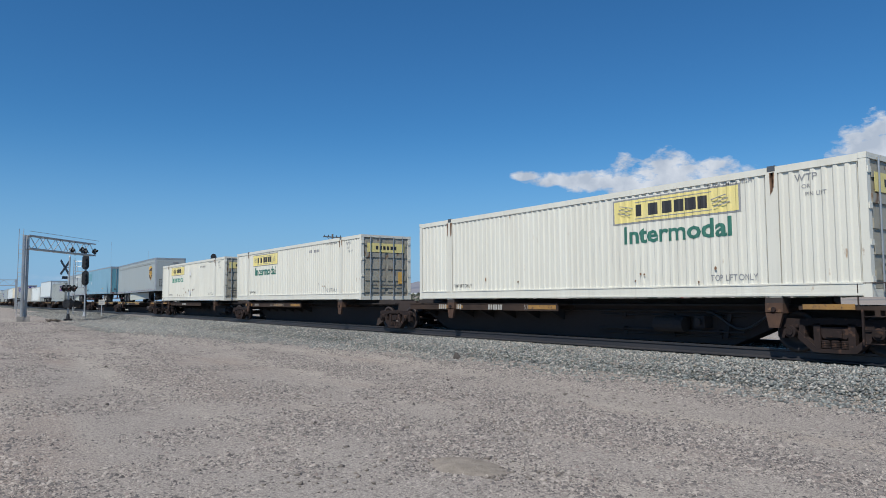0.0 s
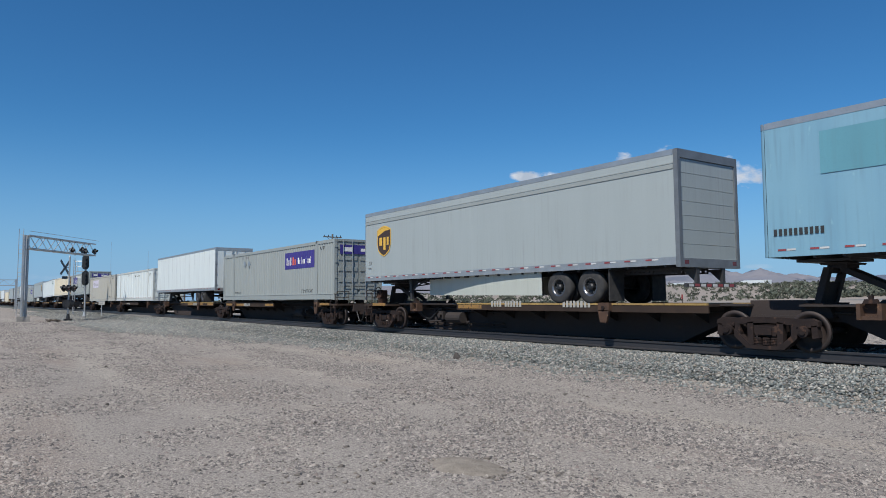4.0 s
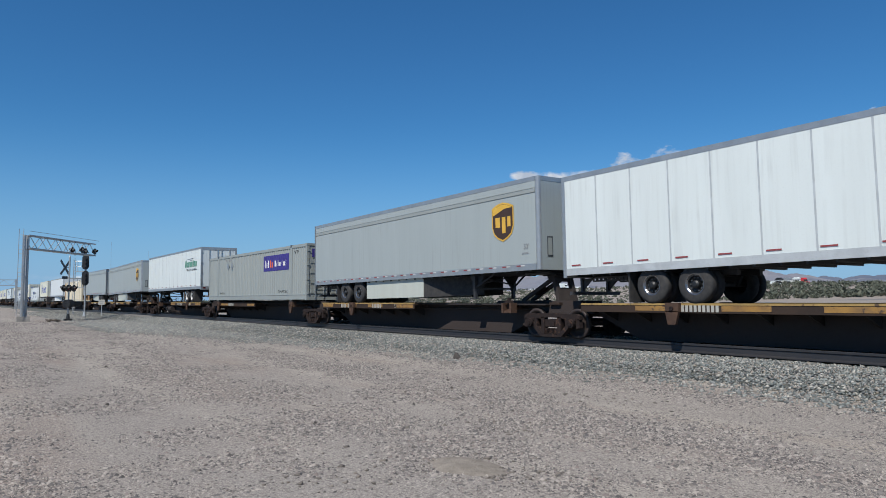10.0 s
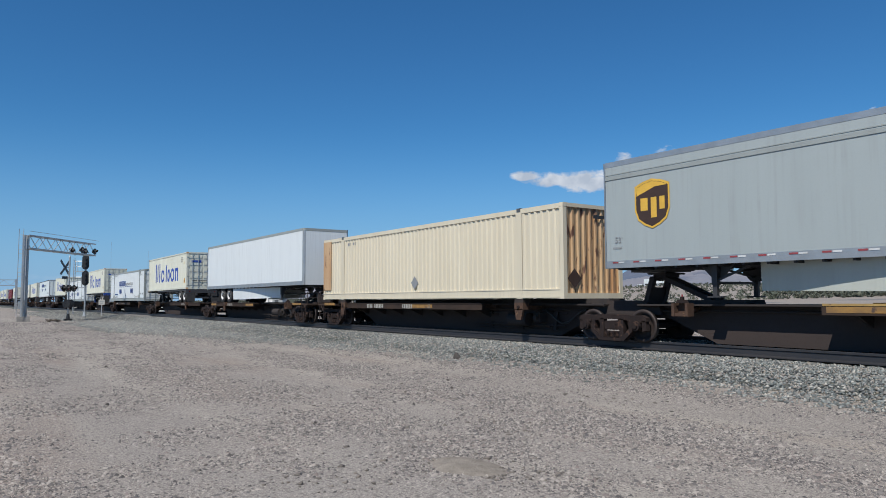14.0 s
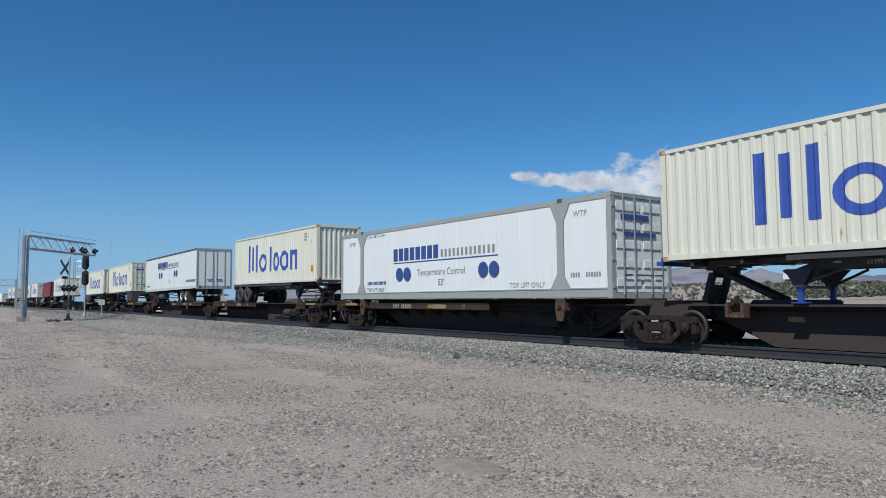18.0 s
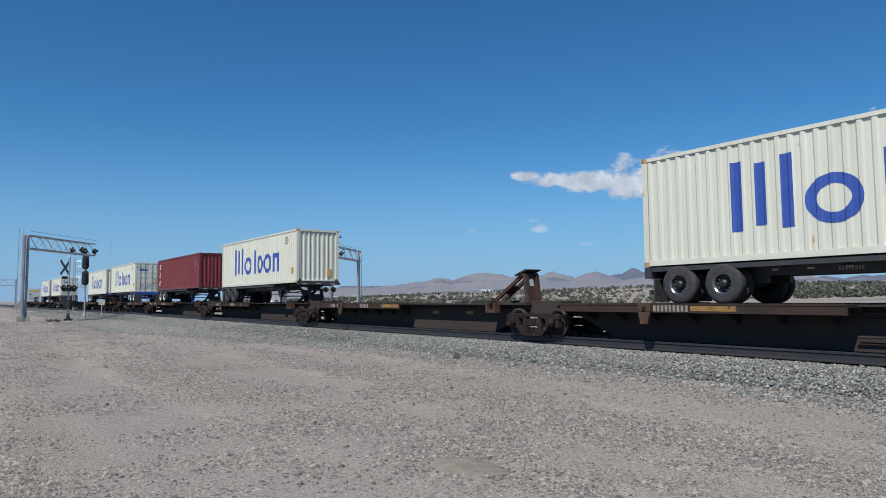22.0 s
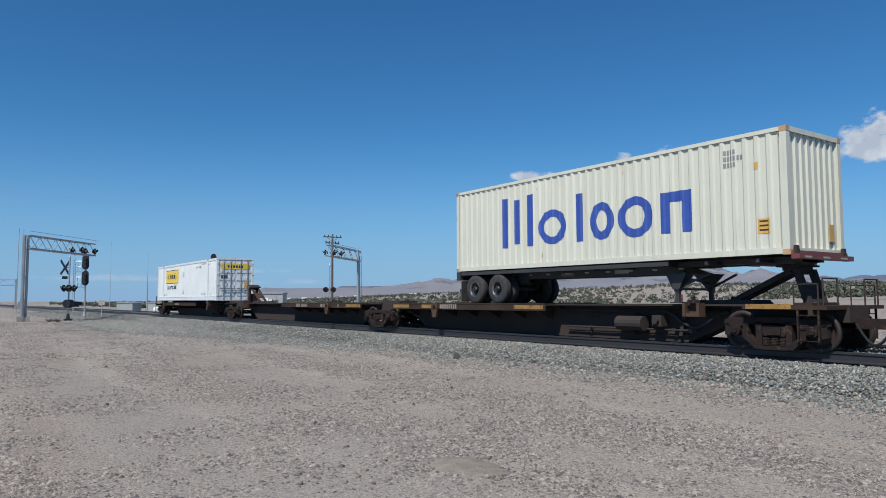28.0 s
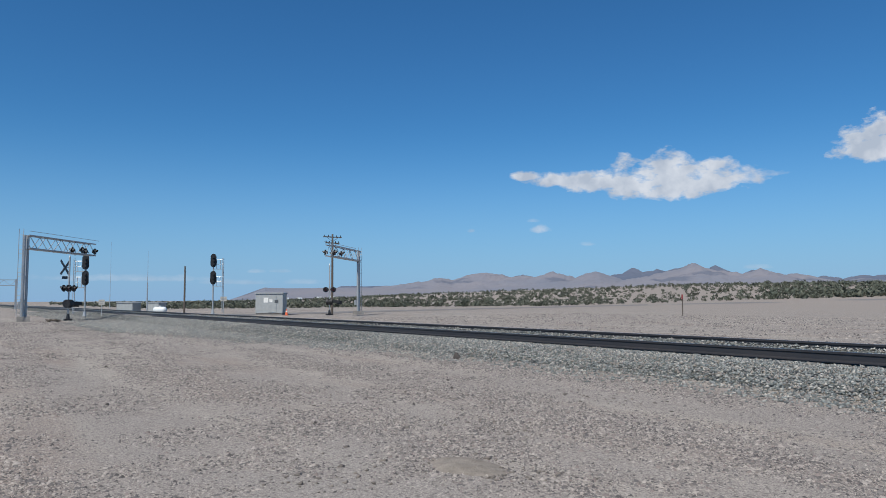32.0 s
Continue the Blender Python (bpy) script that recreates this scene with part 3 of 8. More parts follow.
def rail_profile():
    return [(-0.078, 0), (0.078, 0), (0.078, 0.02), (0.016, 0.05), (0.013, 0.165), (0.037, 0.18), (0.037, 0.226), (-0.037, 0.226), (-0.037, 0.18),
            (-0.013, 0.165), (-0.016, 0.05), (-0.078, 0.02)]


def rail_geo(profile, z0):
    g = Geo()
    n = len(profile)
    vs = [(x, y, z + z0) for x in (-900, 60) for y, z in profile]
    return g.add(vs, [((i + 1) % n, i, n + i, n + (i + 1) % n) for i in range(n)] + [tuple(range(n)), tuple(range(2 * n - 1, n - 1, -1))])


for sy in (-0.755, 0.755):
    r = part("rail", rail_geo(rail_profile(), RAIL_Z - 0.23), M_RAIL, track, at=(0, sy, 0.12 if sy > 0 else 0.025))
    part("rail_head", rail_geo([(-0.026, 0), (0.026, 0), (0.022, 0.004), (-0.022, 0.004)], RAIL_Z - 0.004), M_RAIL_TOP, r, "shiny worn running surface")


# ---- distance ----
def hills(name, material, dist, lo, hi, peaks, foot, seed, label):
    """A range of eroded mountains about the place. peaks: bearing in degrees to the left of +y, height in degrees over the eye, half width in degrees, distance behind the front."""
    az = np.linspace(lo, hi, 900)
    rr = np.linspace(dist - 900, dist + 900, 80)
    A, R = np.meshgrid(az, rr)
    a = np.radians(A)
    X, Y = -np.sin(a) * R, np.cos(a) * R
    wx = 60 * (fractal(X / 420, Y / 420, 3, seed) - 0.5)
    H = np.zeros_like(A)
    for pa, pe, pw, back in peaks:
        d = np.hypot((A - pa) / (2.3 * pw) + wx / 300, (R - dist - back) / 900)
        H = np.maximum(H, (dist + back) * math.tan(radians(pe)) * np.clip(1 - d, 0, 1))
    gully = fractal(X / 170, Y / 170, 4, seed + 20, True, 0.45)
    crag = fractal(A * 0.8, R / 600, 4, seed + 30, True, 0.5)
    H = H * (0.74 + 0.22 * gully + 0.10 * crag) + 10 * (fractal(X / 60, Y / 60, 3, seed + 40, True) - 0.5) * np.clip(H / 40, 0, 1)
    low = (dist - 500) * math.tan(radians(foot)) * np.clip((R - dist + 900) / 500, 0, 1)
    H = np.maximum(H, low * (0.8 + 0.4 * fractal(X / 260, Y / 260, 4, seed + 60)))
    H *= np.clip((A - lo) / 3, 0, 1) * np.clip((hi - A) / 3, 0, 1)
    v = np.stack([X, Y, H + EYE_Z - 3], -1)
    ny, nx = A.shape
    i = (np.arange(ny - 1)[:, None] * nx + np.arange(nx - 1)[None]).ravel()
    me = raw_mesh(name, v.reshape(-1, 3), np.stack([i + 1, i, i + nx, i + 1 + nx], -1), material)
    return solo(name, me, material, label, "mountains", "structure")


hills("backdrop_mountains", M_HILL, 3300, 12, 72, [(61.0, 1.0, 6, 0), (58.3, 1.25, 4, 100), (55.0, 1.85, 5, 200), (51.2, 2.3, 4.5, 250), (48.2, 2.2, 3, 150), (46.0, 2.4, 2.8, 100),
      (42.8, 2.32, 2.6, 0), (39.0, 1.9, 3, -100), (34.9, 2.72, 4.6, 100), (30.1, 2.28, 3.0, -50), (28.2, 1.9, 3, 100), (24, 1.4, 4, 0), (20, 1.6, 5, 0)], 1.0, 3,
      "bare desert mountains tinted mauve-grey with distance haze")
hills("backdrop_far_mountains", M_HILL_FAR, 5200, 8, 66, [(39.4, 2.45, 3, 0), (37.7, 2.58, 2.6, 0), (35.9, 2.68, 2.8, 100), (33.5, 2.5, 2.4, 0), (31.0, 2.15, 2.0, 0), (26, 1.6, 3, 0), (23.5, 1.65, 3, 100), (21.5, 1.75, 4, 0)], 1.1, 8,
      "mountains behind the nearer range, tinted dark blue-grey with distance haze")


def bushes():
    """Creosote and scrub: clumps of little leaf blades on the far slope."""
    n = 9500
    deg = 6 + 78 * np.random.rand(n) ** 0.95
    az = np.radians(deg)
    d = 152 + 62 * np.clip((46 - deg) / 24, 0, 1) + 330 * np.random.rand(n) ** 1.35
    x, y = -np.sin(az) * d, np.cos(az) * d
    keep = (y > 34) & (np.sin(x * 0.05 + 2 * np.sin(y * 0.03)) + np.random.randn(n) * 0.8 + 1.2 * (deg < 27) > -0.55)
    x, y, deg = x[keep], y[keep], deg[keep]
    n = len(x)
    k = 38
    h = ((0.38 + 0.80 * np.random.rand(n) ** 2) * np.where(deg < 30, 1.5, 1.0))[:, None]
    dirs = np.random.randn(n, k, 3)
    dirs /= np.linalg.norm(dirs, axis=2, keepdims=True)
    r = np.random.rand(n, k) ** 0.4
    c = np.stack([dirs[..., 0] * r * h * 0.85, dirs[..., 1] * r * h * 0.85, (dirs[..., 2] * r * 0.5 + 0.5) * h * 1.1], -1)
    c += np.stack([x, y, ground_z(x, y)], -1)[:, None]
    size = (0.13 + 0.17 * np.random.rand(n, k))[..., None, None] * h[..., None, None]
    tri = np.random.randn(n, k, 3, 3) * size + c[:, :, None]
    v = tri.reshape(-1, 3)
    return raw_mesh("scrub", v, np.arange(len(v)).reshape(-1, 3), M_LEAF)


solo("scrub", bushes(), M_LEAF, "scattered dark green creosote bushes on pale sand", "desert scrub", "stuff")


def road_strip(name, pts, w, material, z=0.012):
    g = Geo()
    vs = []
    for i, p in enumerate(pts):
        a, b = Vector(pts[max(0, i - 1)]), Vector(pts[min(len(pts) - 1, i + 1)])
        d = (b - a).normalized()
        n = Vector((-d.y, d.x)) * w / 2
        for s in (1, -1):
            q = Vector(p) + s * n
            vs.append((q.x, q.y, float(ground_z(np.array(q.x), np.array(q.y))) + z))
    m = len(pts)
    g.add(vs, [(2 * i, 2 * i + 1, 2 * i + 3, 2 * i + 2) for i in range(m - 1)])
    return g


def spline(ctrl, n=12):
    out = []
    for i in range(len(ctrl) - 1):
        p0, p1, p2, p3 = (Vector(ctrl[max(0, min(len(ctrl) - 1, i + k))]) for k in (-1, 0, 1, 2))
        for j in range(n):
            t = j / n
            out.append(tuple(0.5 * ((2 * p1) + (p2 - p0) * t + (2 * p0 - 5 * p1 + 4 * p2 - p3) * t * t + (3 * p1 - p0 - 3 * p2 + p3) * t ** 3)))
    return out + [ctrl[-1]]


solo("road", road_strip("road", spline([(-79, 20.5), (-84, 36), (-93, 62), (-100, 90), (-98, 122), (-80, 165), (-50, 215)]), 8.0, M_ASPHALT, 0.03), M_ASPHALT,
     "worn pale asphalt road leaving the crossing", "road", "structure")
solo("pavement_crossing", Geo().prism([(-77.5, 0.0), (-67.0, 0.0), (-67.6, 0.365), (-76.9, 0.365)], 14.2, 20.6), M_ASPHALT, "asphalt level crossing panels between the rails", "crossing", "structure")

# ---- train ----
def text_shape(body, cache={}):
    """Vertices and faces of a line of writing, 1 m tall capitals, centred."""
    if body not in cache:
        cu = bpy.data.curves.new("writing", "FONT")
        cu.body, cu.size, cu.align_x, cu.align_y, cu.resolution_u = body, 1.4, "CENTER", "CENTER", 2
        cu.offset = 0.035 if body == "Intermodal" else 0.008
        ob = new("writing", cu)
        dg = bpy.context.evaluated_depsgraph_get()
        me = bpy.data.meshes.new_from_object(ob.evaluated_get(dg))
        vs = np.array([tuple(p.co) for p in me.vertices])
        cache[body] = (vs, [tuple(p.vertices) for p in me.polygons])
        bpy.data.objects.remove(ob)
        bpy.data.meshes.remove(me)
        bpy.data.curves.remove(cu)
    return cache[body]


for words in ("Intermodal", "TOP LIFT ONLY", "WTP", "OR", "PIN LIFT", "STACK LIMIT 3 HIGH", "Temperature Control", "53", "53'", "TRAILER LEASING", "ALL PURPOSE SPINE CAR"):
    text_shape(words)


def shift(t):
    """How far the train has come at t seconds."""
    u = t / 16.0
    return 372.156 * u - 8.122 * u * u + 1.8736 * u ** 3


# how each load rests: place along the train, floor height at its trailing and at its leading end
REST = {-72.83: (-72.69, 2.45, 2.567), -93.17: (-93.09, 2.585, 2.55), -111.4: (-111.4, 2.495, 2.538), -200.25: (-200.2, 2.532, 2.654), -219.32: (-219.33, 2.562, 2.656),
        -236.8: (-236.62, 2.37, 2.60), -253.8: (-253.79, 2.424, 2.604), -289.15: (-289.02, 2.512, 2.55), -308.1: (-307.98, 2.39, 2.60), -325.9: (-325.87, 2.523, 2.448),
        -381.96: (-381.85, 2.538, 2.596), -416.42: (-416.31, 2.631, 2.681), -449.2: (-449.06, 2.67, 2.615), -471.3: (-471.23, 2.50, 2.62), -491.8: (-491.70, 2.55, 2.70),
        -507.2: (-507.05, 2.512, 2.592), -541.9: (-541.68, 2.551, 2.614), -559.2: (-559.1, 2.585, 2.612), -580.46: (-580.4, 2.60, 2.62), -595.87: (-595.71, 2.513, 2.552), -634.9: (-634.75, 2.62, 2.66), -650.67: (-650.56, 2.67, 2.64)}


def rest(c, z, L):
    """Place, floor height at the middle, and slope of a load on the train."""
    if c not in REST:
        return c, z, 0.0
    x, a, b = REST[c]
    return x, (a + b) / 2, (b - a) / L


MOVERS = []      # every thing of the train with its place at the start


def mover(ob, x, z, y=TRACK_Y, slope=0.0):
    tilt = -math.degrees(math.atan(slope))
    ob.matrix_basis = pose(x, y, z, 0, tilt, 0)
    MOVERS.append((ob, x, y, z, tilt))
    return ob


class Face:
    """The near side of a body: y as a function of x, and marks painted on it."""

    def __init__(self, root, w, depth=None):
        self.root, self.w, self.depth = root, w, depth or (lambda x: 0.0)
        self.breaks = []

    def y(self, x):
        return -self.w / 2 + self.depth(x) - 0.006

    def bars(self, name, rects, material, label="", lift=0.0, split=False):
        if split:
            return [self.bars(name, [q], material, label, lift) for q in rects]
        g = Geo()
        for x0, z0, x1, z1 in rects:
            xs = [x0] + [b for b in self.breaks if x0 < b < x1] + [x1]
            vs = []
            for x in xs:
                vs += [(x, self.y(x) - lift, z0), (x, self.y(x) - lift, z1)]
            g.add(vs, [(2 * i, 2 * i + 2, 2 * i + 3, 2 * i + 1) for i in range(len(xs) - 1)])
        ob = part(name, g, material, self.root, label)
        return tagged(ob, kind="stuff") if len(rects) > 3 else ob

    def poly(self, name, pts, material, label="", lift=0.0):
        g = Geo()
        g.add([(x, -self.w / 2 - 0.006 - lift, z) for x, z in pts], [tuple(range(len(pts)))])
        return part(name, g, material, self.root, label)

    def disc(self, name, x, z, r, material, label=""):
        return self.poly(name, [(x + r * math.cos(a * math.pi / 12), z + r * math.sin(a * math.pi / 12)) for a in range(24)], material, label, 0.002)

    def drape(self, name, pts, faces, material, lift, label=""):
        """Lay a flat figure on the corrugated side: cut it along the folds, then set it on the steel."""
        bm = bmesh.new()
        vs = [bm.verts.new((a, 0.0, b)) for a, b in pts]
        for f in faces:
            bm.faces.new([vs[i] for i in f])
        lo, hi = min(p[0] for p in pts), max(p[0] for p in pts)
        for b in self.breaks:
            if lo < b < hi:
                bmesh.ops.bisect_plane(bm, geom=bm.verts[:] + bm.edges[:] + bm.faces[:], dist=1e-5, plane_co=(b, 0, 0), plane_no=(1, 0, 0))
        for v in bm.verts:
            v.co.y = self.y(v.co.x) - lift
        me = bpy.data.meshes.new(name)
        bm.to_mesh(me)
        bm.free()
        me.materials.append(material)
        return part(name, me, material, self.root, label)

    def ring(self, name, x, z, rx, rz, stroke, material, label="", lift=0.002):
        k, pts = 26, []
        for i in range(k):
            c, q = math.cos(2 * math.pi * i / k), math.sin(2 * math.pi * i / k)
            pts += [(x + rx * c, z + rz * q), (x + (rx - stroke) * c, z + (rz - stroke * 0.9) * q)]
        return self.drape(name, pts, [(2 * i, 2 * ((i + 1) % k), 2 * ((i + 1) % k) + 1, 2 * i + 1) for i in range(k)], material, lift, label)

    def words(self, body, x, z, cap, material, stretch=1.0, name="lettering", lift=0.002):
        vs, fs = text_shape(body)
        return self.drape(name, [(x + a * cap * stretch, z + b * cap) for a, b, _ in vs], fs, material, lift)

    def number(self, x, z, cap, n, material, name="serial_marking"):
        """Unreadable or private marks: a row of plain bars."""
        return self.bars(name, [(x + i * cap * 0.75, z, x + i * cap * 0.75 + cap * 0.5, z + cap) for i in range(n)], material, lift=0.002)


def corrugate(x0, x1, pitch, depth):
    """Trapezoid corrugation between x0 and x1, starting and ending on the outer face."""
    n = max(1, round((x1 - x0) / pitch))
    p = (x1 - x0) / n
    pts = []
    for i in range(n):
        a = x0 + i * p
        pts += [(a, 0), (a + 0.27 * p, 0), (a + 0.42 * p, depth), (a + 0.85 * p, depth)]
    pts.append((x1, 0))
    return pts


def ribbed(x0, x1, pitch, depth):
    """Flat sheets set back between narrow upright ribs."""
    n = max(1, round((x1 - x0) / pitch))
    p = (x1 - x0) / n
    pts = [(x0, 0)]
    for i in range(n):
        a = x0 + i * p
        pts += [(a + 0.035, 0), (a + 0.05, depth), (a + p - 0.05, depth), (a + p - 0.035, 0)]
    return pts + [(x1, 0)]


def sheet(pts, z0, z1, y_of, thick, flip=False):
    """A corrugated wall along x with a flat back. y_of maps depth to y."""
    g = Geo()
    vs = []
    for x, d in pts:
        vs += [(x, y_of(d), z0), (x, y_of(d), z1)]
    n = len(pts)
    fs = [(2 * i, 2 * i + 2, 2 * i + 3, 2 * i + 1) for i in range(n - 1)]
    k = len(vs)
    vs += [(pts[0][0], y_of(thick), z0), (pts[0][0], y_of(thick), z1), (pts[-1][0], y_of(thick), z0), (pts[-1][0], y_of(thick), z1)]
    fs += [(k, k + 1, k + 3, k + 2)]
    if flip:
        fs = [f[::-1] for f in fs]
    return g.add(vs, fs)


def swap_xy(g):
    g.v = [(y, x, z) for x, y, z in g.v]
    g.f = [f[::-1] for f in g.f]
    return g


def container(label, x, z, L, h, w, paint_mat, pitch=0.24, depth=0.03, door=1, post=None, end_mat=None, group="containers on the train", rail_mat=None, fitting=None):
    """A corrugated steel box. door: +1 has its doors at the +x end. post: distance of the lifting posts from the middle."""
    root = thing("shipping_container", label, "container", group)
    x, z, slope = rest(x, z, L)
    rail_mat, end_mat, fitting = rail_mat or paint_mat, end_mat or paint_mat, fitting or rail_mat or paint_mat
    zb, zt = (0.30 if post else 0.16), h - (0.16 if post else 0.10)
    xs = [-L / 2 + 0.16] + ([-post - 0.14, -post + 0.14, post - 0.14, post + 0.14] if post else []) + [L / 2 - 0.16]
    face = Face(root, w)
    knots = []
    for i in range(0, len(xs), 2):
        pts = (ribbed if pitch > 0.9 else corrugate)(xs[i] + 0.02, xs[i + 1] - 0.02, pitch, depth)
        knots += pts
        for s in (-1, 1):
            part("side_panel", sheet(pts, zb, zt, lambda d, s=s: s * (w / 2 - 0.012 - d), 0.07, s > 0), paint_mat, root)
    kx, kd = [k[0] for k in knots], [k[1] for k in knots]
    face.breaks = kx
    face.depth = lambda q: 0.012 + float(np.interp(q, kx, kd))
    for s in (-1, 1):
        a, b = sorted((s * w / 2, s * (w / 2 - 0.09)))
        part("bottom_rail", Geo().box(-L / 2 + 0.16, a, 0.02, L / 2 - 0.16, b, zb), rail_mat, root)
        if post:
            for z0, z1 in ((zb - 0.035, zb - 0.005), (0.03, 0.075)):
                c, d = sorted((s * (w / 2 - 0.02), s * (w / 2 + 0.014)))
                part("rail_flange", Geo().box(-L / 2 + 0.17, c, z0, L / 2 - 0.17, d, z1), rail_mat, root)
        part("top_rail", Geo().box(-L / 2 + 0.16, a, zt, L / 2 - 0.16, b, h - 0.01), rail_mat, root)
        for e in (-1, 1):
            c, d = sorted((e * L / 2, e * (L / 2 - 0.16)))
            a2, b2 = sorted((s * w / 2, s * (w / 2 - 0.15)))
            part("corner_post", Geo().box(c, a2, 0.12, d, b2, h - 0.12), rail_mat, root)
            for z0, z1 in ((0, 0.12), (h - 0.12, h)):
                part("corner_fitting", Geo().box(c - 0.006 * (e < 0), a2 - 0.006 * (s < 0), z0, d + 0.006 * (e > 0), b2 + 0.006 * (s > 0), z1), fitting, root)
            if post:
                part("lifting_post", Geo().box(e * post - 0.14, a - 0.004 * (s < 0), 0.0, e * post + 0.14, b + 0.004 * (s > 0), h - 0.11), rail_mat, root)
                part("lifting_fitting", Geo().box(e * post - 0.09, a - 0.008 * (s < 0), h - 0.11, e * post + 0.09, b + 0.008 * (s > 0), h + 0.015), M_TRIM_DARK, root)
    part("roof", Geo().box(-L / 2 + 0.1, -w / 2 + 0.085, h - 0.06, L / 2 - 0.1, w / 2 - 0.085, h - 0.025), paint_mat, root)
    part("floor", Geo().box(-L / 2 + 0.1, -w / 2 + 0.085, 0.04, L / 2 - 0.1, w / 2 - 0.085, 0.16), M_CAR_DARK, root)
    # blind end
    e = -door
    pts = corrugate(-w / 2 + 0.16, w / 2 - 0.16, 0.26, 0.04)
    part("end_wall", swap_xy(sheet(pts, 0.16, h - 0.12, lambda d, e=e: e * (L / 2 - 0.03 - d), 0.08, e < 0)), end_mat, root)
    for zz, zz2 in ((0.0, 0.16), (h - 0.12, h - 0.005)):
        for q in (-1, 1):
            part("end_rail", Geo().box(q * L / 2, -w / 2 + 0.15, zz, q * (L / 2 - 0.1), w / 2 - 0.15, zz2), rail_mat, root)
    # doors
    e = door
    for s in (-1, 1):
        y0, y1 = sorted((s * 0.01, s * (w / 2 - 0.155)))
        g = Geo().box(e * (L / 2 - 0.03), y0, 0.17, e * (L / 2 - 0.09), y1, h - 0.13)
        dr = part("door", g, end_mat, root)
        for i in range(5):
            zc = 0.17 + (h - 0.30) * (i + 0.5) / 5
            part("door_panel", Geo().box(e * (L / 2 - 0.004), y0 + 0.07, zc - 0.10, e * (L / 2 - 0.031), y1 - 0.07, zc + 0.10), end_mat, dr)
        for k in (0.3, 0.72):
            yy = s * (0.01 + k * (w / 2 - 0.16))
            part("lock_rod", Geo().cyl((e * (L / 2 + 0.03), yy, 0.1), (e * (L / 2 + 0.03), yy, h - 0.06), 0.022, 8), M_TRIM, dr)
            part("rod_handle", Geo().box(e * (L / 2 + 0.02), yy, 0.62, e * (L / 2 + 0.05), yy - s * 0.34, 0.67), M_TRIM_DARK, dr)
        for i in range(4):
            zc = 0.35 + (h - 0.7) * i / 3
            part("hinge", Geo().box(e * (L / 2 - 0.02), s * (w / 2 - 0.15), zc - 0.06, e * (L / 2 + 0.02), s * (w / 2 - 0.02), zc + 0.06), rail_mat, dr)
    mover(root, x, z, slope=slope)
    return root, face


TYRE_R = 0.49
M_SEAM = mat("riveted_seam", (0.52, 0.55, 0.56), 0.45, 0.2, var=0.1)


def dual_wheel(parent, x, s, z, rim, y_out=1.22):
    """An outer and inner tyre on one hub; s: side."""
    prof = [(0.27, -0.13), (0.40, -0.135), (TYRE_R - 0.02, -0.11), (TYRE_R, -0.07), (TYRE_R, 0.07), (TYRE_R - 0.02, 0.11), (0.40, 0.135), (0.27, 0.13)]
    wh = part("wheel", Geo().lathe(prof, (x, s * (y_out - 0.14), z), 28), M_TYRE, parent, smooth=True)
    part("inner_tyre", Geo().lathe(prof, (x, s * (y_out - 0.47), z), 20), M_TYRE, wh, smooth=True)
    ring = [(0.275, 0.12), (0.268, 0.132), (0.245, 0.125), (0.215, 0.10), (0.205, 0.03)]
    rp = [(0.206, 0.03), (0.20, 0.02), (0.11, -0.01), (0.10, 0.10), (0.06, 0.135), (0.0, 0.14)]
    part("rim", Geo().lathe([(r, s * yy) for r, yy in ring], (x, s * (y_out - 0.14), z), 28), rim, wh)
    part("hub", Geo().lathe([(r, s * yy) for r, yy in rp], (x, s * (y_out - 0.14), z), 20), M_SIGNAL, wh, "dark hub")
    g = Geo()
    for i in range(10):
        a = i * math.pi / 5
        g.cyl((x + 0.165 * math.cos(a), s * (y_out - 0.14), z + 0.165 * math.sin(a)), (x + 0.165 * math.cos(a), s * (y_out - 0.09), z + 0.165 * math.sin(a)), 0.02, 6)
    part("wheel_nuts", g, M_TRIM_DARK, wh)


def bogie(root, xs, ztop, zmid, rim, rear, flap=True, slope=0.0):
    """Two axles with their slider frame under a trailer or chassis; rear: sign of the rear end."""
    a, b = min(xs), max(xs)
    part("slider_frame", Geo().box(a - 0.75, -0.55, ztop - 0.16, b + 0.75, -0.42, ztop).box(a - 0.75, 0.42, ztop - 0.16, b + 0.75, 0.55, ztop)
         .box(a - 0.1, -0.5, ztop - 0.16, a + 0.02, 0.5, ztop - 0.03).box(b - 0.02, -0.5, ztop - 0.16, b + 0.1, 0.5, ztop - 0.03), M_BLACK, root)
    for x in xs:
        zwheel = zmid - slope * x
        part("axle", Geo().cyl((x, -1.1, zwheel), (x, 1.1, zwheel), 0.065, 10), M_BLACK, root)
        part("hanger", Geo().prism([(x - 0.32, ztop - 0.12), (x - 0.1, zwheel - 0.06), (x + 0.1, zwheel - 0.06), (x + 0.25, ztop - 0.12)], -0.56, -0.44)
             .prism([(x - 0.32, ztop - 0.12), (x - 0.1, zwheel - 0.06), (x + 0.1, zwheel - 0.06), (x + 0.25, ztop - 0.12)], 0.44, 0.56), M_BLACK, root)
        for s in (-1, 1):
            dual_wheel(root, x, s, zwheel, rim)
    if flap:
        for s in (-1, 1):
            xf = (b if rear > 0 else a) + rear * 0.72
            part("mud_flap", Geo().box(xf - 0.02, s * 0.62, zwheel - 0.42, xf + 0.02, s * 1.22, ztop), M_TYRE, root)


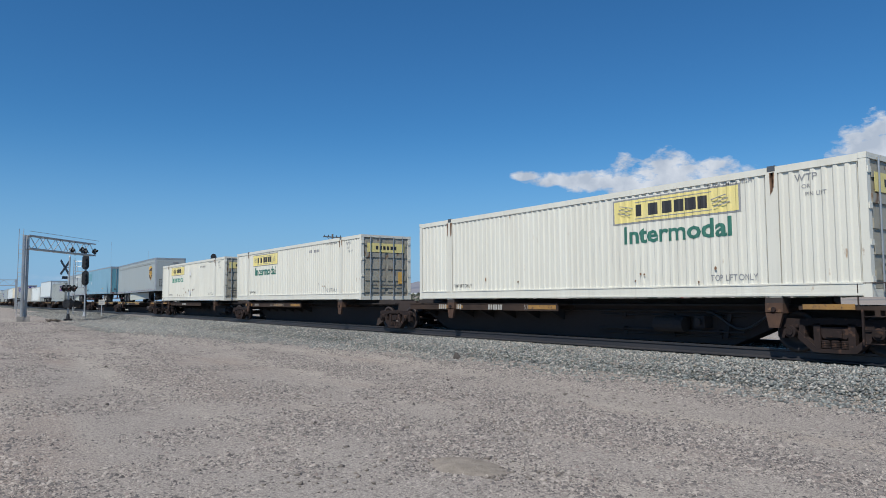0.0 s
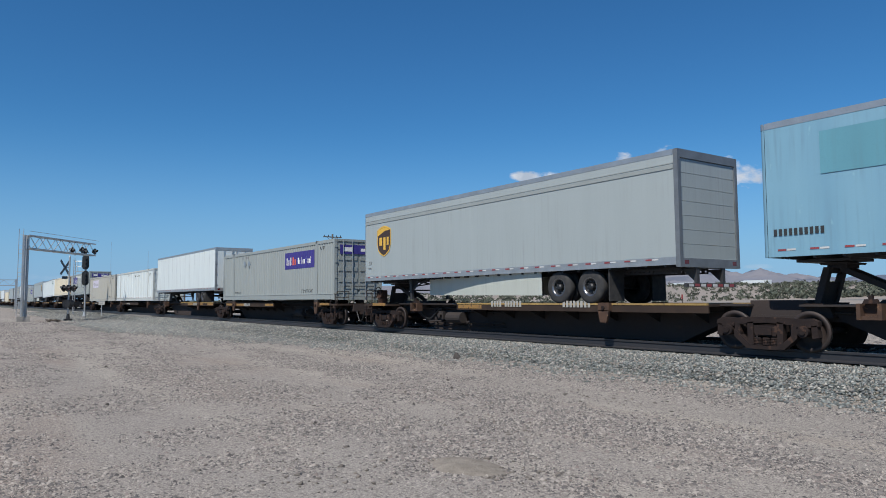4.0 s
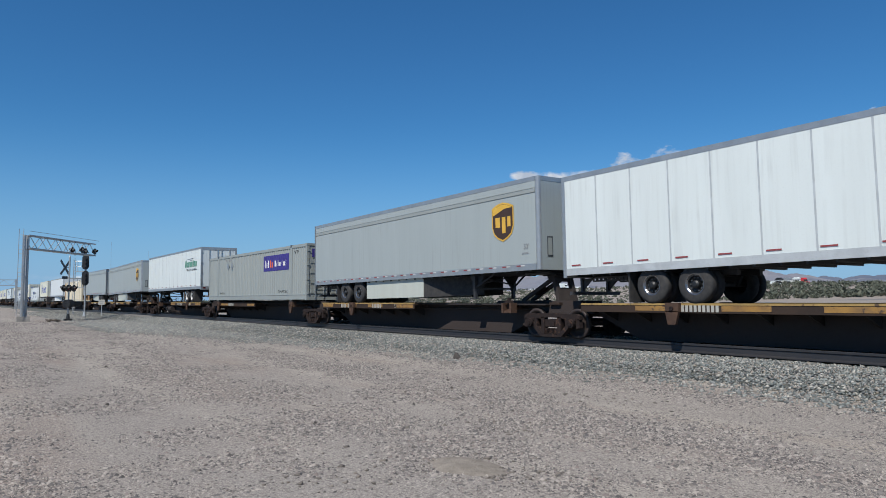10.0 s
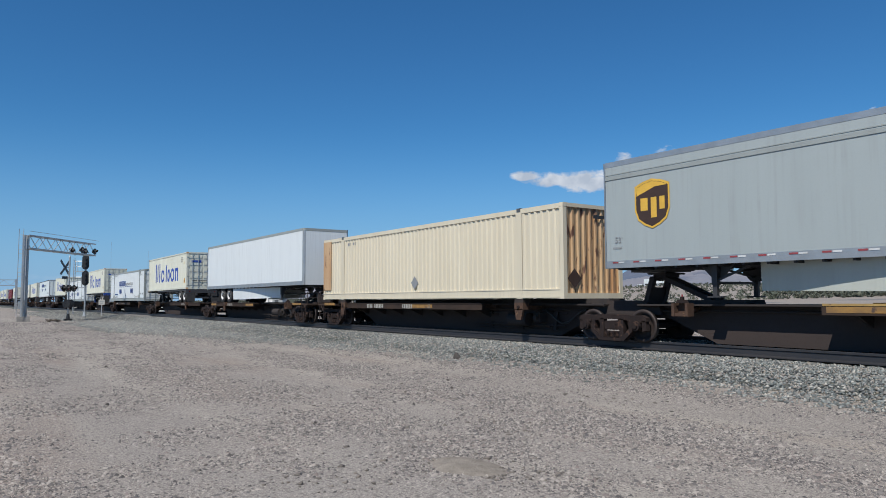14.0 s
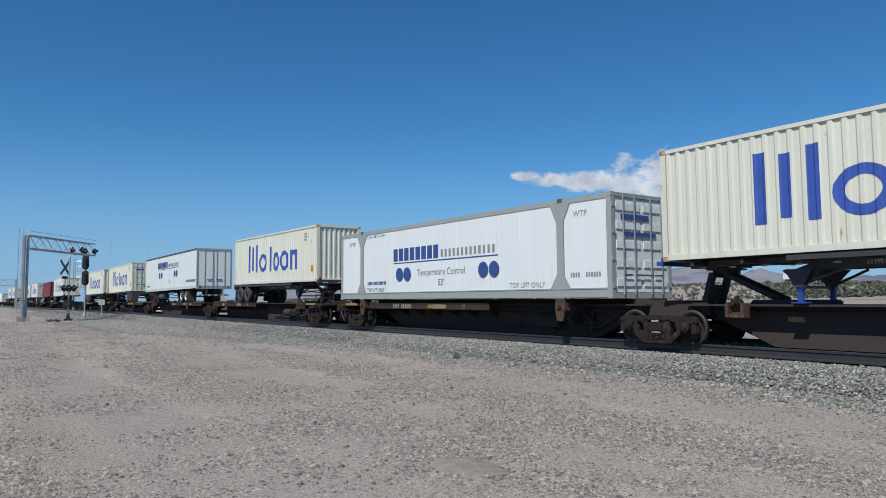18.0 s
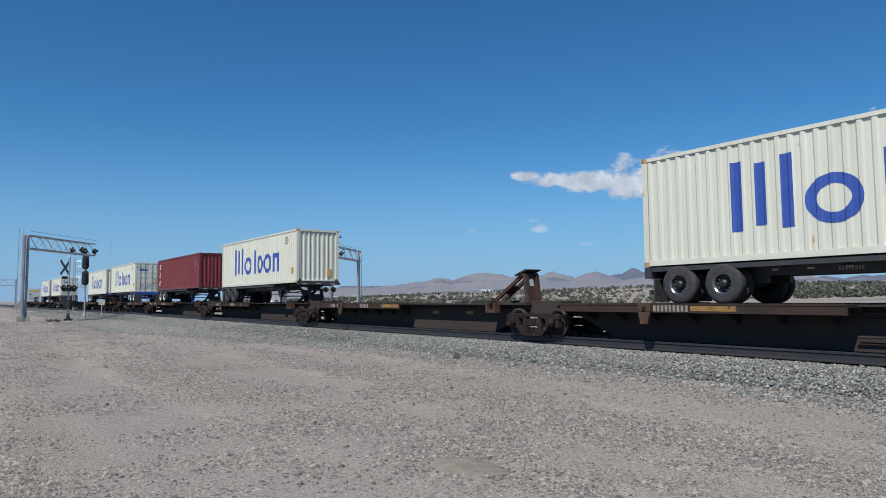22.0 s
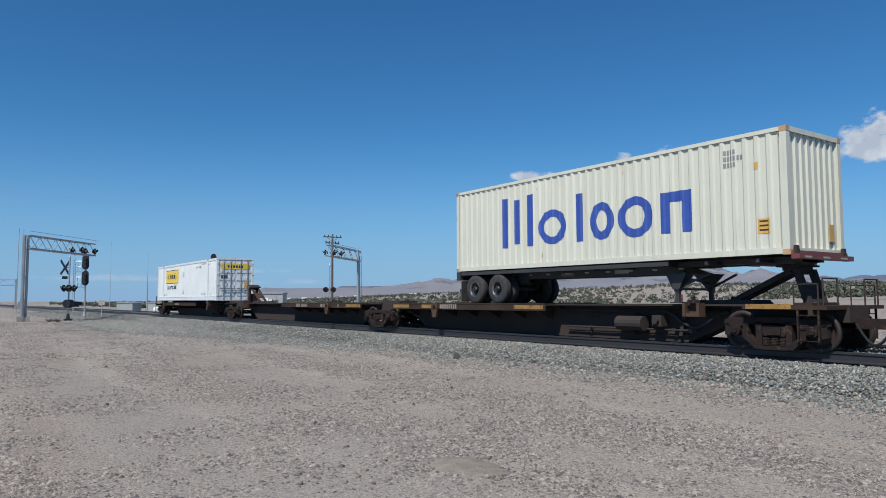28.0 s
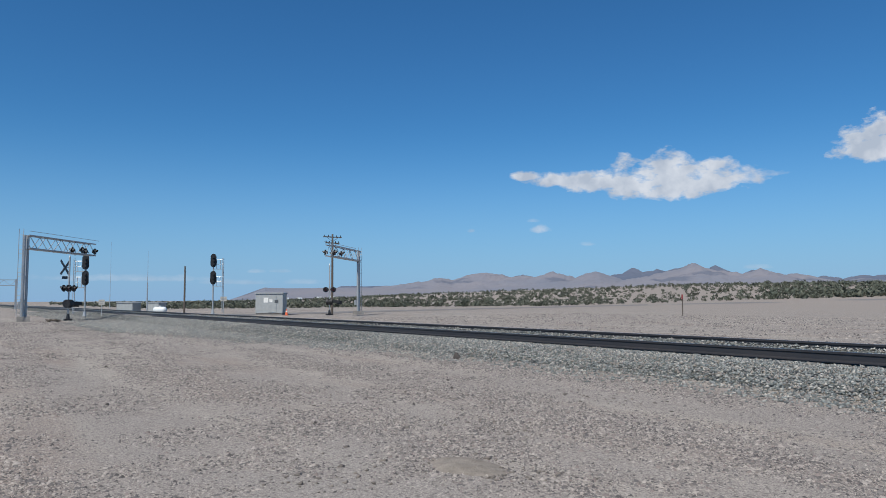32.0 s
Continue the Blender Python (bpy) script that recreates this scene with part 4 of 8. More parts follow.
def landing_gear(root, x, z0, z1, leg_mat=None, w=0.72):
    leg_mat = leg_mat or M_BLACK
    m = z0 + 0.52 * (z1 - z0)
    for s in (-1, 1):
        leg = part("landing_leg", Geo().box(x - 0.075, s * w - 0.07, z0 + 0.3, x + 0.075, s * w + 0.07, z1).box(x - 0.055, s * w - 0.05, z0 + 0.03, x + 0.055, s * w + 0.05, z0 + 0.32)
                   .box(x - 0.17, s * w - 0.12, z0, x + 0.17, s * w + 0.12, z0 + 0.035), leg_mat, root)
        part("leg_bracket", Geo().prism([(x - 0.09, m), (x + 0.09, m), (x + 0.46, z1), (x - 0.46, z1)], s * w - 0.085 * s - 0.012, s * w - 0.085 * s + 0.012), M_BLACK, leg)
        part("leg_brace", Geo().beam((x + 0.06, s * w, z0 + 0.42), (x + 0.85, s * w * 0.8, z1 - 0.02), 0.05), M_BLACK, root)
    part("leg_crossbar", Geo().beam((x, -w, z0 + 0.36), (x, w, z0 + 0.36), 0.06).beam((x, -w, z0 + 0.5), (x, w, z1 - 0.05), 0.045).beam((x, w, z0 + 0.5), (x, -w, z1 - 0.05), 0.045), M_BLACK, root)


def trailer(label, x, z=2.48, L=16.15, h=2.93, w=2.59, body=None, nose=1, rear="swing", skirt=None, top=None, rail_mat=None, seams=0.0, line=None, rim=None, axles=None,
            tape=True, gear=None, door_mat=None, round_nose=0.12, split_skirt=False):
    """A highway van trailer. nose: sign of its front end."""
    root = thing("semi_trailer", label, "trailer", "van trailers on the train")
    x, z, slope = rest(x, z, L)
    top, rail_mat, rim, door_mat = top or M_TRIM, rail_mat or M_TRIM, rim or M_RIM_WHITE, door_mat or body
    r = round_nose
    x_n, x_r = nose * L / 2, -nose * L / 2
    # the shell's plan: rounded front corners
    for s in (-1, 1):
        a, b = sorted((s * w / 2, s * (w / 2 - 0.05)))
        lo, hi = sorted((x_n - nose * (r + 0.01), x_r + nose * 0.13))
        if seams:
            n = round((hi - lo) / seams)
            st = (hi - lo) / n
            for i in range(n):
                part("side_panel", Geo().box(lo + i * st + 0.004, a, 0.20, lo + (i + 1) * st - 0.004, b, h - 0.14), body, root)
            sm = Geo().box(-0.022, s * (w / 2 - 0.03), 0.2, 0.022, s * (w / 2 + 0.004), h - 0.14).mesh("panel_seam", M_SEAM)
            for i in range(1, n):
                part("panel_seam", sm, M_SEAM, root, at=(lo + i * st, 0, 0))
        else:
            part("side_panel", Geo().box(lo, a, 0.20, hi, b, h - 0.14), body, root)
        part("bottom_rail", Geo().rbox(lo, a - 0.006 * (s < 0), 0.0, hi, b + 0.006 * (s > 0), 0.2, 0.012), rail_mat, root)
        part("top_rail", Geo().rbox(lo, a - 0.006 * (s < 0), h - 0.14, hi, b + 0.006 * (s > 0), h, 0.02), top, root)
        if line:
            part("side_moulding", Geo().box(lo, s * w / 2, h - 0.50, hi, s * (w / 2 + 0.018), h - 0.40), line, root)
            part("side_moulding", Geo().box(lo, s * w / 2, h - 0.37, hi, s * (w / 2 + 0.010), h - 0.345), line, root)
        arc = [(x_n - nose * r + nose * r * math.sin(t), s * (w / 2 - r + r * math.cos(t))) for t in np.linspace(0, math.pi / 2, 7)]
        g = Geo()
        vs = [(q[0], q[1], zz) for q in arc for zz in (0.0, h - 0.06)]
        g.add(vs, [((2 * i, 2 * i + 2, 2 * i + 3, 2 * i + 1) if nose * s < 0 else (2 * i + 1, 2 * i + 3, 2 * i + 2, 2 * i)) for i in range(6)])
        part("corner_post", g, M_TRIM if rail_mat is M_TRIM else body, root, smooth=True)
        vs = [(q[0] + 0.004 * nose, q[1] + 0.004 * s, zz) for q in arc for zz in (h - 0.14, h)]
        part("corner_cap", Geo().add(vs, g.f), top, root)
    part("nose_panel", Geo().box(x_n, -w / 2 + r, 0.0, x_n - nose * 0.05, w / 2 - r, h - 0.14), body, root)
    part("nose_rail", Geo().box(x_n + nose * 0.006, -w / 2 + r, h - 0.14, x_n - nose * 0.05, w / 2 - r, h), top, root)
    part("roof", Geo().box(-L / 2 + 0.08, -w / 2 + 0.04, h - 0.05, L / 2 - 0.08, w / 2 - 0.04, h - 0.02), M_TRIM, root)
    part("floor", Geo().box(-L / 2 + 0.08, -w / 2 + 0.05, 0.06, L / 2 - 0.08, w / 2 - 0.05, 0.14), M_BLACK, root)
    cm = Geo().box(-0.03, -w / 2 + 0.06, -0.05, 0.03, w / 2 - 0.06, 0.06).mesh("floor_crossmember", M_BLACK)
    for i in range(26):
        part("floor_crossmember", cm, M_BLACK, root, at=(-L / 2 + 0.5 + i * (L - 1) / 25, 0, 0))
    # rear frame and doors
    e = -nose
    g = Geo()
    for s in (-1, 1):
        a, b = sorted((s * w / 2, s * (w / 2 - 0.12)))
        g.box(x_r, a, -0.06, x_r - e * 0.13, b, h)
    g.box(x_r, -w / 2 + 0.12, h - 0.22, x_r - e * 0.13, w / 2 - 0.12, h).box(x_r, -w / 2 + 0.12, -0.06, x_r - e * 0.13, w / 2 - 0.12, 0.17)
    part("rear_frame", g, M_REARFRAME if rear == "roll" else M_TRIM, root)
    if rear == "roll":
        for i in range(7):
            z0 = 0.17 + i * (h - 0.40) / 7
            part("door_slat", Geo().rbox(x_r - e * 0.03, -w / 2 + 0.13, z0 + 0.002, x_r - e * 0.07, w / 2 - 0.13, z0 + (h - 0.40) / 7 - 0.002, 0.004), door_mat, root)
    else:
        for s in (-1, 1):
            y0, y1 = sorted((s * 0.012, s * (w / 2 - 0.125)))
            dr = part("door", Geo().box(x_r - e * 0.01, y0, 0.18, x_r - e * 0.06, y1, h - 0.23), door_mat, root)
            for k in (0.12, 0.62):
                yy = s * (0.01 + k * (w / 2 - 0.13))
                part("lock_rod", Geo().cyl((x_r + e * 0.03, yy, 0.08), (x_r + e * 0.03, yy, h - 0.12), 0.018, 8), M_TRIM, dr)
            part("door_handle", Geo().box(x_r + e * 0.02, s * 0.1, 0.62, x_r + e * 0.05, s * 0.55, 0.67), M_TRIM_DARK, dr)
            for i in range(4):
                zc = 0.4 + (h - 0.8) * i / 3
                part("hinge", Geo().box(x_r - e * 0.02, s * (w / 2 - 0.13), zc - 0.05, x_r + e * 0.02, s * (w / 2 + 0.012), zc + 0.05), M_TRIM, dr)
    part("underride_guard", Geo().box(x_r, -1.05, -0.56, x_r - e * 0.1, 1.05, -0.46).box(x_r - e * 0.02, -0.62, -0.5, x_r - e * 0.1, -0.50, -0.04)
         .box(x_r - e * 0.02, 0.50, -0.5, x_r - e * 0.1, 0.62, -0.04), M_BLACK, root)
    for s in (-1, 1):
        part("tail_lamp", Geo().box(x_r + e * 0.004, s * 0.95, 0.02, x_r - e * 0.02, s * 1.12, 0.12), M_LENS, root)
    axles = axles or ((x_r - e * 3.08, x_r - e * 4.36) if nose > 0 else (x_r - e * 3.10, x_r - e * 4.36))
    bogie(root, axles, -0.02, TYRE_R - (z - DECK_Z), rim, e, slope=slope)
    if gear is not False:
        xg = x_n - nose * (gear or (3.75 if nose > 0 else 3.2))
        landing_gear(root, xg, DECK_Z - z - slope * xg + (0.06 if z > 2.55 else 0.16), 0.0, w=0.88)
    part("kingpin_plate", Geo().box(x_n - nose * 0.35, -0.55, -0.10, x_n - nose * 1.5, 0.55, -0.04), M_BLACK, root)
    if skirt:
        a0, a1 = max(axles, key=lambda q: q * nose) + nose * 0.75, x_n - nose * 4.3
        lo, hi = sorted((a0, a1))
        for s in (-1, 1):
            yo = s * (w / 2 - 0.10)
            vs = []
            for q in np.linspace(lo, hi, 9):
                f = (q - a0) / (a1 - a0)
                yy = yo - s * 0.42 * f ** 2
                vs += [(q, yy, 0.05), (q, yy - s * 0.03, -0.72 + 0.08 * f), (q, yy - s * 0.02, 0.05)]
            g = Geo().add(vs, [((3 * i + a, 3 * i + 3 + a, 3 * i + 3 + b, 3 * i + b) if s > 0 else (3 * i + b, 3 * i + 3 + b, 3 * i + 3 + a, 3 * i + a)) for i in range(8) for a, b in ((0, 1), (1, 2))])
            if split_skirt:
                am = a0 + (a1 - a0) * 0.66
                g = Geo().add([(a0, yo, 0.05), (am, yo, 0.05), (am, yo, -0.74), (a0, yo, -0.74), (a0, yo - s * 0.025, 0.05), (am, yo - s * 0.025, 0.05), (am, yo - s * 0.025, -0.74), (a0, yo - s * 0.025, -0.74)],
                              [(0, 1, 2, 3), (7, 6, 5, 4), (3, 2, 6, 7), (0, 3, 7, 4), (1, 5, 6, 2)])
                ax, yi = a1 + nose * 0.5, yo - s * 0.75
                # raked-in part of the skirt, blackened to stand for its shade
                part("inner_skirt", Geo().add([(am, yo - s * 0.03, 0.05), (ax, yi, 0.05), (ax, yi, -0.70), (am, yo - s * 0.03, -0.74), (am, yo - s * 0.05, 0.05), (ax, yi - s * 0.02, 0.05), (ax, yi - s * 0.02, -0.70), (am, yo - s * 0.05, -0.74)],
                                              [(0, 1, 2, 3), (7, 6, 5, 4), (3, 2, 6, 7)]), M_TYRE, root, "inward-raked skirt panel, its shade put in as black")
            part("side_skirt", g, skirt, root, "pale side skirt between gear and wheels")
    face = Face(root, w + 0.012)
    if tape:
        reds, whites = [], []
        for i in range(13 if tape == "sparse" else 22):
            q = -L / 2 + 0.35 + i * (L - 0.7) / (13 if tape == "sparse" else 22)
            if tape == "sparse":
                reds.append((q, 0.27, q + 0.36, 0.305))
            else:
                reds.append((q, 0.13, q + 0.19, 0.17)), whites.append((q + 0.21, 0.13, q + 0.40, 0.17))
        face.bars("reflector_tape", reds, M_RED_TAPE, "red reflector tape", 0.002)
        if whites:
            face.bars("reflector_tape", whites, M_WHITE_TAPE, "white reflector tape", 0.002)
    # rear guard: red and white tape; slider rail with its row of holes
    for k in range(8):
        q = -0.98 + k * 0.25
        part("guard_tape", Geo().box(x_r + e * 0.003, q, -0.545, x_r + e * 0.001, q + 0.2, -0.475), M_RED_TAPE if k % 2 else M_WHITE_TAPE, root)
    for s in (-1, 1):
        sl = Geo().box(axles[0] - e * 0.2, s * 0.60, -0.10, x_r - e * 0.5, s * 0.57, -0.05).box(axles[0] - e * 0.2, s * 0.60, -0.19, x_r - e * 0.5, s * 0.57, -0.145)
        a0, a1 = axles[0] - e * 0.2, x_r - e * 0.5
        for k in range(19):
            q = a0 + (a1 - a0) * k / 18
            sl.box(q - 0.045, s * 0.60, -0.145, q + 0.045, s * 0.57, -0.10)
        part("slider_rail", sl, M_BLACK, root)
        part("guard_bracket", Geo().prism([(x_r - e * 0.5, -0.08), (x_r - e * 0.06, -0.08), (x_r - e * 0.06, -0.46)][::-1 if e > 0 else 1], s * 0.56 - 0.01, s * 0.56 + 0.01), M_BLACK, root)
    mover(root, x, z, slope=slope)
    return root, face


DECK_Z = 1.55


def chassis(label, x, z, L, nose, paint_mat=None, rim=None, leg_mat=None, front_mat=None, back=1.0):
    """A skeletal container chassis under a box whose floor is at z; nose: sign of the coupling end."""
    paint_mat = paint_mat or M_BLACK
    root = thing("container_chassis", label, "chassis", "container chassis on the train")
    x, z, slope = rest(x, z, L)
    hl, n = L / 2, nose
    frame_mat = M_BLACK if paint_mat is M_CHASSIS_BLUE else paint_mat
    for s in (-1, 1):
        poly = [(n * (hl - 0.15), -0.01), (-n * hl, -0.01), (-n * hl, -0.32), (n * (hl - 3.0), -0.32), (n * (hl - 3.5), -0.15), (n * (hl - 0.15), -0.13)]
        if n > 0:
            poly = poly[::-1]
        part("main_beam", Geo().prism(poly, s * 0.48 - 0.06, s * 0.48 + 0.06), frame_mat, root)
        xa, xb = sorted((n * (hl - 3.2), -n * hl))
        part("side_rub_rail", Geo().box(xa, s * 1.13, -0.13, xb, s * 1.19, -0.02), frame_mat, root)
    fb = part("front_bolster", Geo().box(n * (hl + 0.02), -1.22, -0.10, n * (hl + 0.20), 1.22, 0.01).box(n * (hl + 0.03), -1.20, 0.01, n * (hl + 0.07), 1.20, 0.09), front_mat or paint_mat, root)
    for s in (-1, 1):
        part("container_lock", Geo().prism([(n * (hl + 0.05) - 0.05, 0.0), (n * (hl + 0.05) + 0.05, 0.0), (n * (hl + 0.05) + 0.03, 0.20), (n * (hl + 0.05) - 0.03, 0.20)], s * 1.05 - 0.06, s * 1.05 + 0.06), M_CAR_DARK, fb)
    part("reflector_dash", Geo().box(n * (hl + 0.202), -1.0, -0.07, n * (hl + 0.206), -0.7, -0.03).box(n * (hl + 0.202), -0.2, -0.07, n * (hl + 0.206), 0.1, -0.03).box(n * (hl + 0.202), 0.6, -0.07, n * (hl + 0.206), 0.9, -0.03), M_DASH, fb)
    part("rear_bolster", Geo().box(-n * (hl + 0.01), -1.22, -0.30, -n * (hl - 0.2), 1.22, -0.01), paint_mat, root)
    cm = Geo().box(-0.04, -1.15, -0.14, 0.04, 1.15, -0.04).mesh("cross_member", frame_mat)
    for i in range(9):
        part("cross_member", cm, frame_mat, root, at=(-hl + 0.8 + i * (L - 1.6) / 8, 0, 0))
    part("kingpin_plate", Geo().box(n * (hl - 0.3), -0.5, -0.18, n * (hl - 1.4), 0.5, -0.13), M_BLACK, root)
    zw = TYRE_R - (z - DECK_Z)
    back = back if n > 0 or L > 15 else back - 0.5
    bogie(root, (-n * (hl - back), -n * (hl - back - 1.22)), -0.32, zw, rim or M_RIM_DARK, -n, slope=slope)
    part("rear_bumper", Geo().box(-n * (hl - 0.02), -1.1, -0.72, -n * (hl - 0.1), 1.1, -0.60).box(-n * (hl - 0.02), -0.6, -0.62, -n * (hl - 0.1), -0.5, -0.3).box(-n * (hl - 0.02), 0.5, -0.62, -n * (hl - 0.1), 0.6, -0.3), paint_mat, root)
    for s in (-1, 1):
        part("tail_lamp", Geo().cyl((-n * (hl + 0.015), s * 0.95, -0.2), (-n * (hl - 0.03), s * 0.95, -0.2), 0.055, 10), M_LENS, root)
        xg = n * (hl - 3.25)
        part("gear_plate", Geo().prism([(xg - 0.30, -0.31), (xg - 0.10, -0.72), (xg + 0.10, -0.72), (xg + 0.32, -0.31)], s * 0.72 - 0.10, s * 0.72 - 0.08), frame_mat, root)
    landing_gear(root, n * (hl - 3.25), DECK_Z - z - slope * n * (hl - 3.25) + 0.02, -0.32, leg_mat or paint_mat)
    face = Face(root, 1.084)
    tags = [(q, -0.21, q + 0.16, -0.165) for q in np.linspace(-hl * 0.9, hl * 0.45, 11)]
    face.bars("reflector_dash", tags, M_DASH, "small pale reflector dashes", 0.004)
    face.number(-hl * 0.25, -0.26, 0.09, 8, M_FADEINK)
    face.bars("marking_plate", [(hl * 0.1, -0.25, hl * 0.1 + 0.5, -0.15)], M_DASH, "small pale marking plate", 0.004)
    mover(root, x, z, slope=slope)
    return root


# railway wheelsets and trucks, built once
WB = 0.889


def truck_meshes():
    zc = RAIL_Z + 0.43
    frames = []
    for s in (-1, 1):
        f = Geo()
        y0, y1 = s * 1.0 - 0.075, s * 1.0 + 0.075
        w0, w1 = s * 1.0 - 0.10, s * 1.0 + 0.10
        for e in (-1, 1):
            chord = [(-1.20, zc + 0.12), (-1.10, zc + 0.10), (-0.70, zc + 0.12), (-0.40, 1.12), (0.0, 1.14), (0.0, 1.265), (-0.46, 1.26), (-0.72, 1.235), (-1.04, 1.25), (-1.19, 1.19)]
            jaw_out = [(-1.20, zc - 0.12), (-1.05, zc - 0.15), (-1.04, zc + 0.12), (-1.16, zc + 0.14)]
            jaw_in = [(-0.75, zc - 0.15), (-0.60, zc - 0.17), (-0.60, zc + 0.12), (-0.73, zc + 0.12)]
            tie = [(-0.74, zc + 0.02), (-0.74, zc - 0.15), (-0.44, 0.555), (-0.30, 0.555), (-0.30, 0.645), (-0.38, 0.66)]
            col = [(-0.42, 0.62), (-0.28, 0.62), (-0.28, 1.16), (-0.42, 1.14)]
            for q in (chord, jaw_out, jaw_in, col):
                f.prism(q if e < 0 else [(-a, b) for a, b in q][::-1], y0, y1)
            f.prism(tie if e < 0 else [(-a, b) for a, b in tie][::-1], w0, w1)
            f.cyl((e * WB, s * 0.98, zc), (e * WB, s * 1.16, zc), 0.125, 16).cyl((e * WB, s * 1.16, zc), (e * WB, s * 1.19, zc), 0.075, 10)
            f.box(e * WB - 0.16, s * 0.93, zc + 0.09, e * WB + 0.16, s * 1.10, zc + 0.15)
            for k in (-0.05, 0.05):
                f.cyl((e * WB + k, s * 1.185, zc + 0.03), (e * WB + k, s * 1.20, zc + 0.03), 0.018, 6)
        f.box(-0.31, w0, 0.545, 0.31, w1, 0.625)
        frames.append(f.mesh("side_frame", M_CASTING))
    w = Geo().lathe([(0.09, -0.08), (0.10, -0.05), (0.33, -0.03), (0.36, -0.065), (0.42, -0.065), (0.425, 0.04), (0.45, 0.05), (0.45, 0.075), (0.36, 0.08), (0.33, 0.0), (0.10, 0.05), (0.09, 0.08)], (0, 0, 0), 32)
    ax = Geo().cyl((0, -1.12, 0), (0, 1.12, 0), 0.075, 12)
    bo = Geo().prism([(-0.24, 0.84), (0.24, 0.84), (0.27, 0.92), (0.27, 1.08), (-0.27, 1.08), (-0.27, 0.92)], -1.05, 1.05).box(-0.16, -1.09, 0.87, 0.16, 1.09, 1.0)
    rib = [(0.0, 0.0)]
    for k in range(5):
        rib += [(0.098, 0.004 + k * 0.034), (0.098, 0.022 + k * 0.034), (0.078, 0.026 + k * 0.034), (0.078, 0.036 + k * 0.034)]
    sp = Geo().lathe(rib + [(0.0, 0.172)], (0, 0, 0), 12)
    sp.v = [(x, z, y + 0.635) for x, y, z in sp.v]
    return frames, w.mesh("railway_wheel", M_WHEEL, True), ax.mesh("axle", M_CASTING), bo.mesh("bolster", M_CASTING), sp.mesh("spring", M_CASTING)


FRAMES, RAILWHEEL, AXLE, BOLSTER, SPRINGS = truck_meshes()
RAILWHEEL_FLIP = Geo().lathe([(0.09, 0.08), (0.10, 0.05), (0.33, 0.03), (0.36, 0.065), (0.42, 0.065), (0.425, -0.04), (0.45, -0.05), (0.45, -0.075), (0.36, -0.08), (0.33, 0.0), (0.10, -0.05), (0.09, -0.08)], (0, 0, 0), 32).mesh("railway_wheel", M_WHEEL, True)


def truck(car, x):
    t = part("truck", BOLSTER, M_CASTING, car, "rusty two-axle railway truck", at=(x, 0, 0))
    for i, s in enumerate((-1, 1)):
        part("side_frame", FRAMES[i], M_CASTING, t)
        for k in (-0.2, 0.0, 0.2):
            part("spring", SPRINGS, M_CASTING, t, at=(k, s * 1.0, 0))
    for e in (-1, 1):
        part("axle", AXLE, M_CASTING, t, at=(e * WB, 0, RAIL_Z + 0.42))
        for s in (-1, 1):
            part("railway_wheel", RAILWHEEL if s > 0 else RAILWHEEL_FLIP, M_WHEEL, t, at=(e * WB, s * 0.76, RAIL_Z + 0.42))


def sill_poly(xb, xa):
    t, lo, mid = 1.52, 0.55, 1.16
    return [(xb + 1.0, mid), (xb + 1.35, mid), (xb + 2.75, lo), (xa - 2.75, lo), (xa - 1.35, mid), (xa - 1.0, mid), (xa - 1.0, t), (xb + 1.0, t)]


def hitch_gear(car, n, x, z, idle, tip=0.45):
    """A trailer hitch stood up: pivoting head plate, framed leg, ladder strut and its foot. n: sign of the end it leans to; idle: no trailer on it."""
    steel = M_HITCH if idle else M_CAR_DARK
    d = n * tip * 0.5 if idle else 0.0
    zl, zr, w = z - 0.35 * d, z + 0.35 * d, 0.33 if idle else 0.42
    h = part("trailer_hitch", Geo().prism([(x - 0.28, zl - 0.05), (x + 0.28, zr - 0.05), (x + 0.32, zr - 0.015), (x + 0.24, zr), (x - 0.24, zl), (x - 0.32, zl - 0.015)], -w, w)
             .box(x - 0.20, -0.30, z - 0.13, x + 0.20, 0.30, z - 0.045), M_CAR_DARK, car, "raised steel trailer hitch plate")
    k = 0.68 if idle else 1.0
    b, t = x + n * (0.30 if idle else 0.40), x + n * 0.16
    zt = z - 0.10

    def at(k):
        return b + (t - b) * k, 1.56 + (zt - 1.56) * k

    def web(k0, k1, y0, y1, w):
        (xa, za), (xb, zb) = at(k0), at(k1)
        return Geo().prism([(xa - w, za), (xa + w, za), (xb + w, zb), (xb - w, zb)], y0, y1)

    for s in (-1, 1):
        part("hitch_leg", web(0.0, 1.0, s * 0.34 * k - 0.07, s * 0.34 * k + 0.07, 0.075), steel, h)
        part("hitch_strut", Geo().beam((x - n * 0.05, s * 0.19, z - 0.13), (x - n * 1.50, s * 0.19, 1.64), 0.09, 0.12), steel, h)
    part("leg_web", web(0.04, 0.60, -0.28 * k, 0.28 * k, 0.03), steel, h)
    part("leg_web", web(0.84, 0.97, -0.28 * k, 0.28 * k, 0.04), steel, h)
    part("strut_web", Geo().beam((x - n * 0.62, 0, z - 0.13 - 0.39 * (z - 1.77)), (x - n * 1.10, 0, z - 0.13 - 0.72 * (z - 1.77)), 0.30, 0.04), steel, h)
    part("hitch_foot", Geo().prism([(x - n * 0.85, 1.545), (x - n * 0.95, 1.65), (x - n * 2.55, 1.65), (x - n * 2.60, 1.545)][::1 if n < 0 else -1], -0.44, 0.44), M_CAR_DARK, h)
    part("hitch_base", Geo().box(b - 0.22, -0.6, 1.52, b + 0.22, 0.6, 1.585), M_TRAY, h)


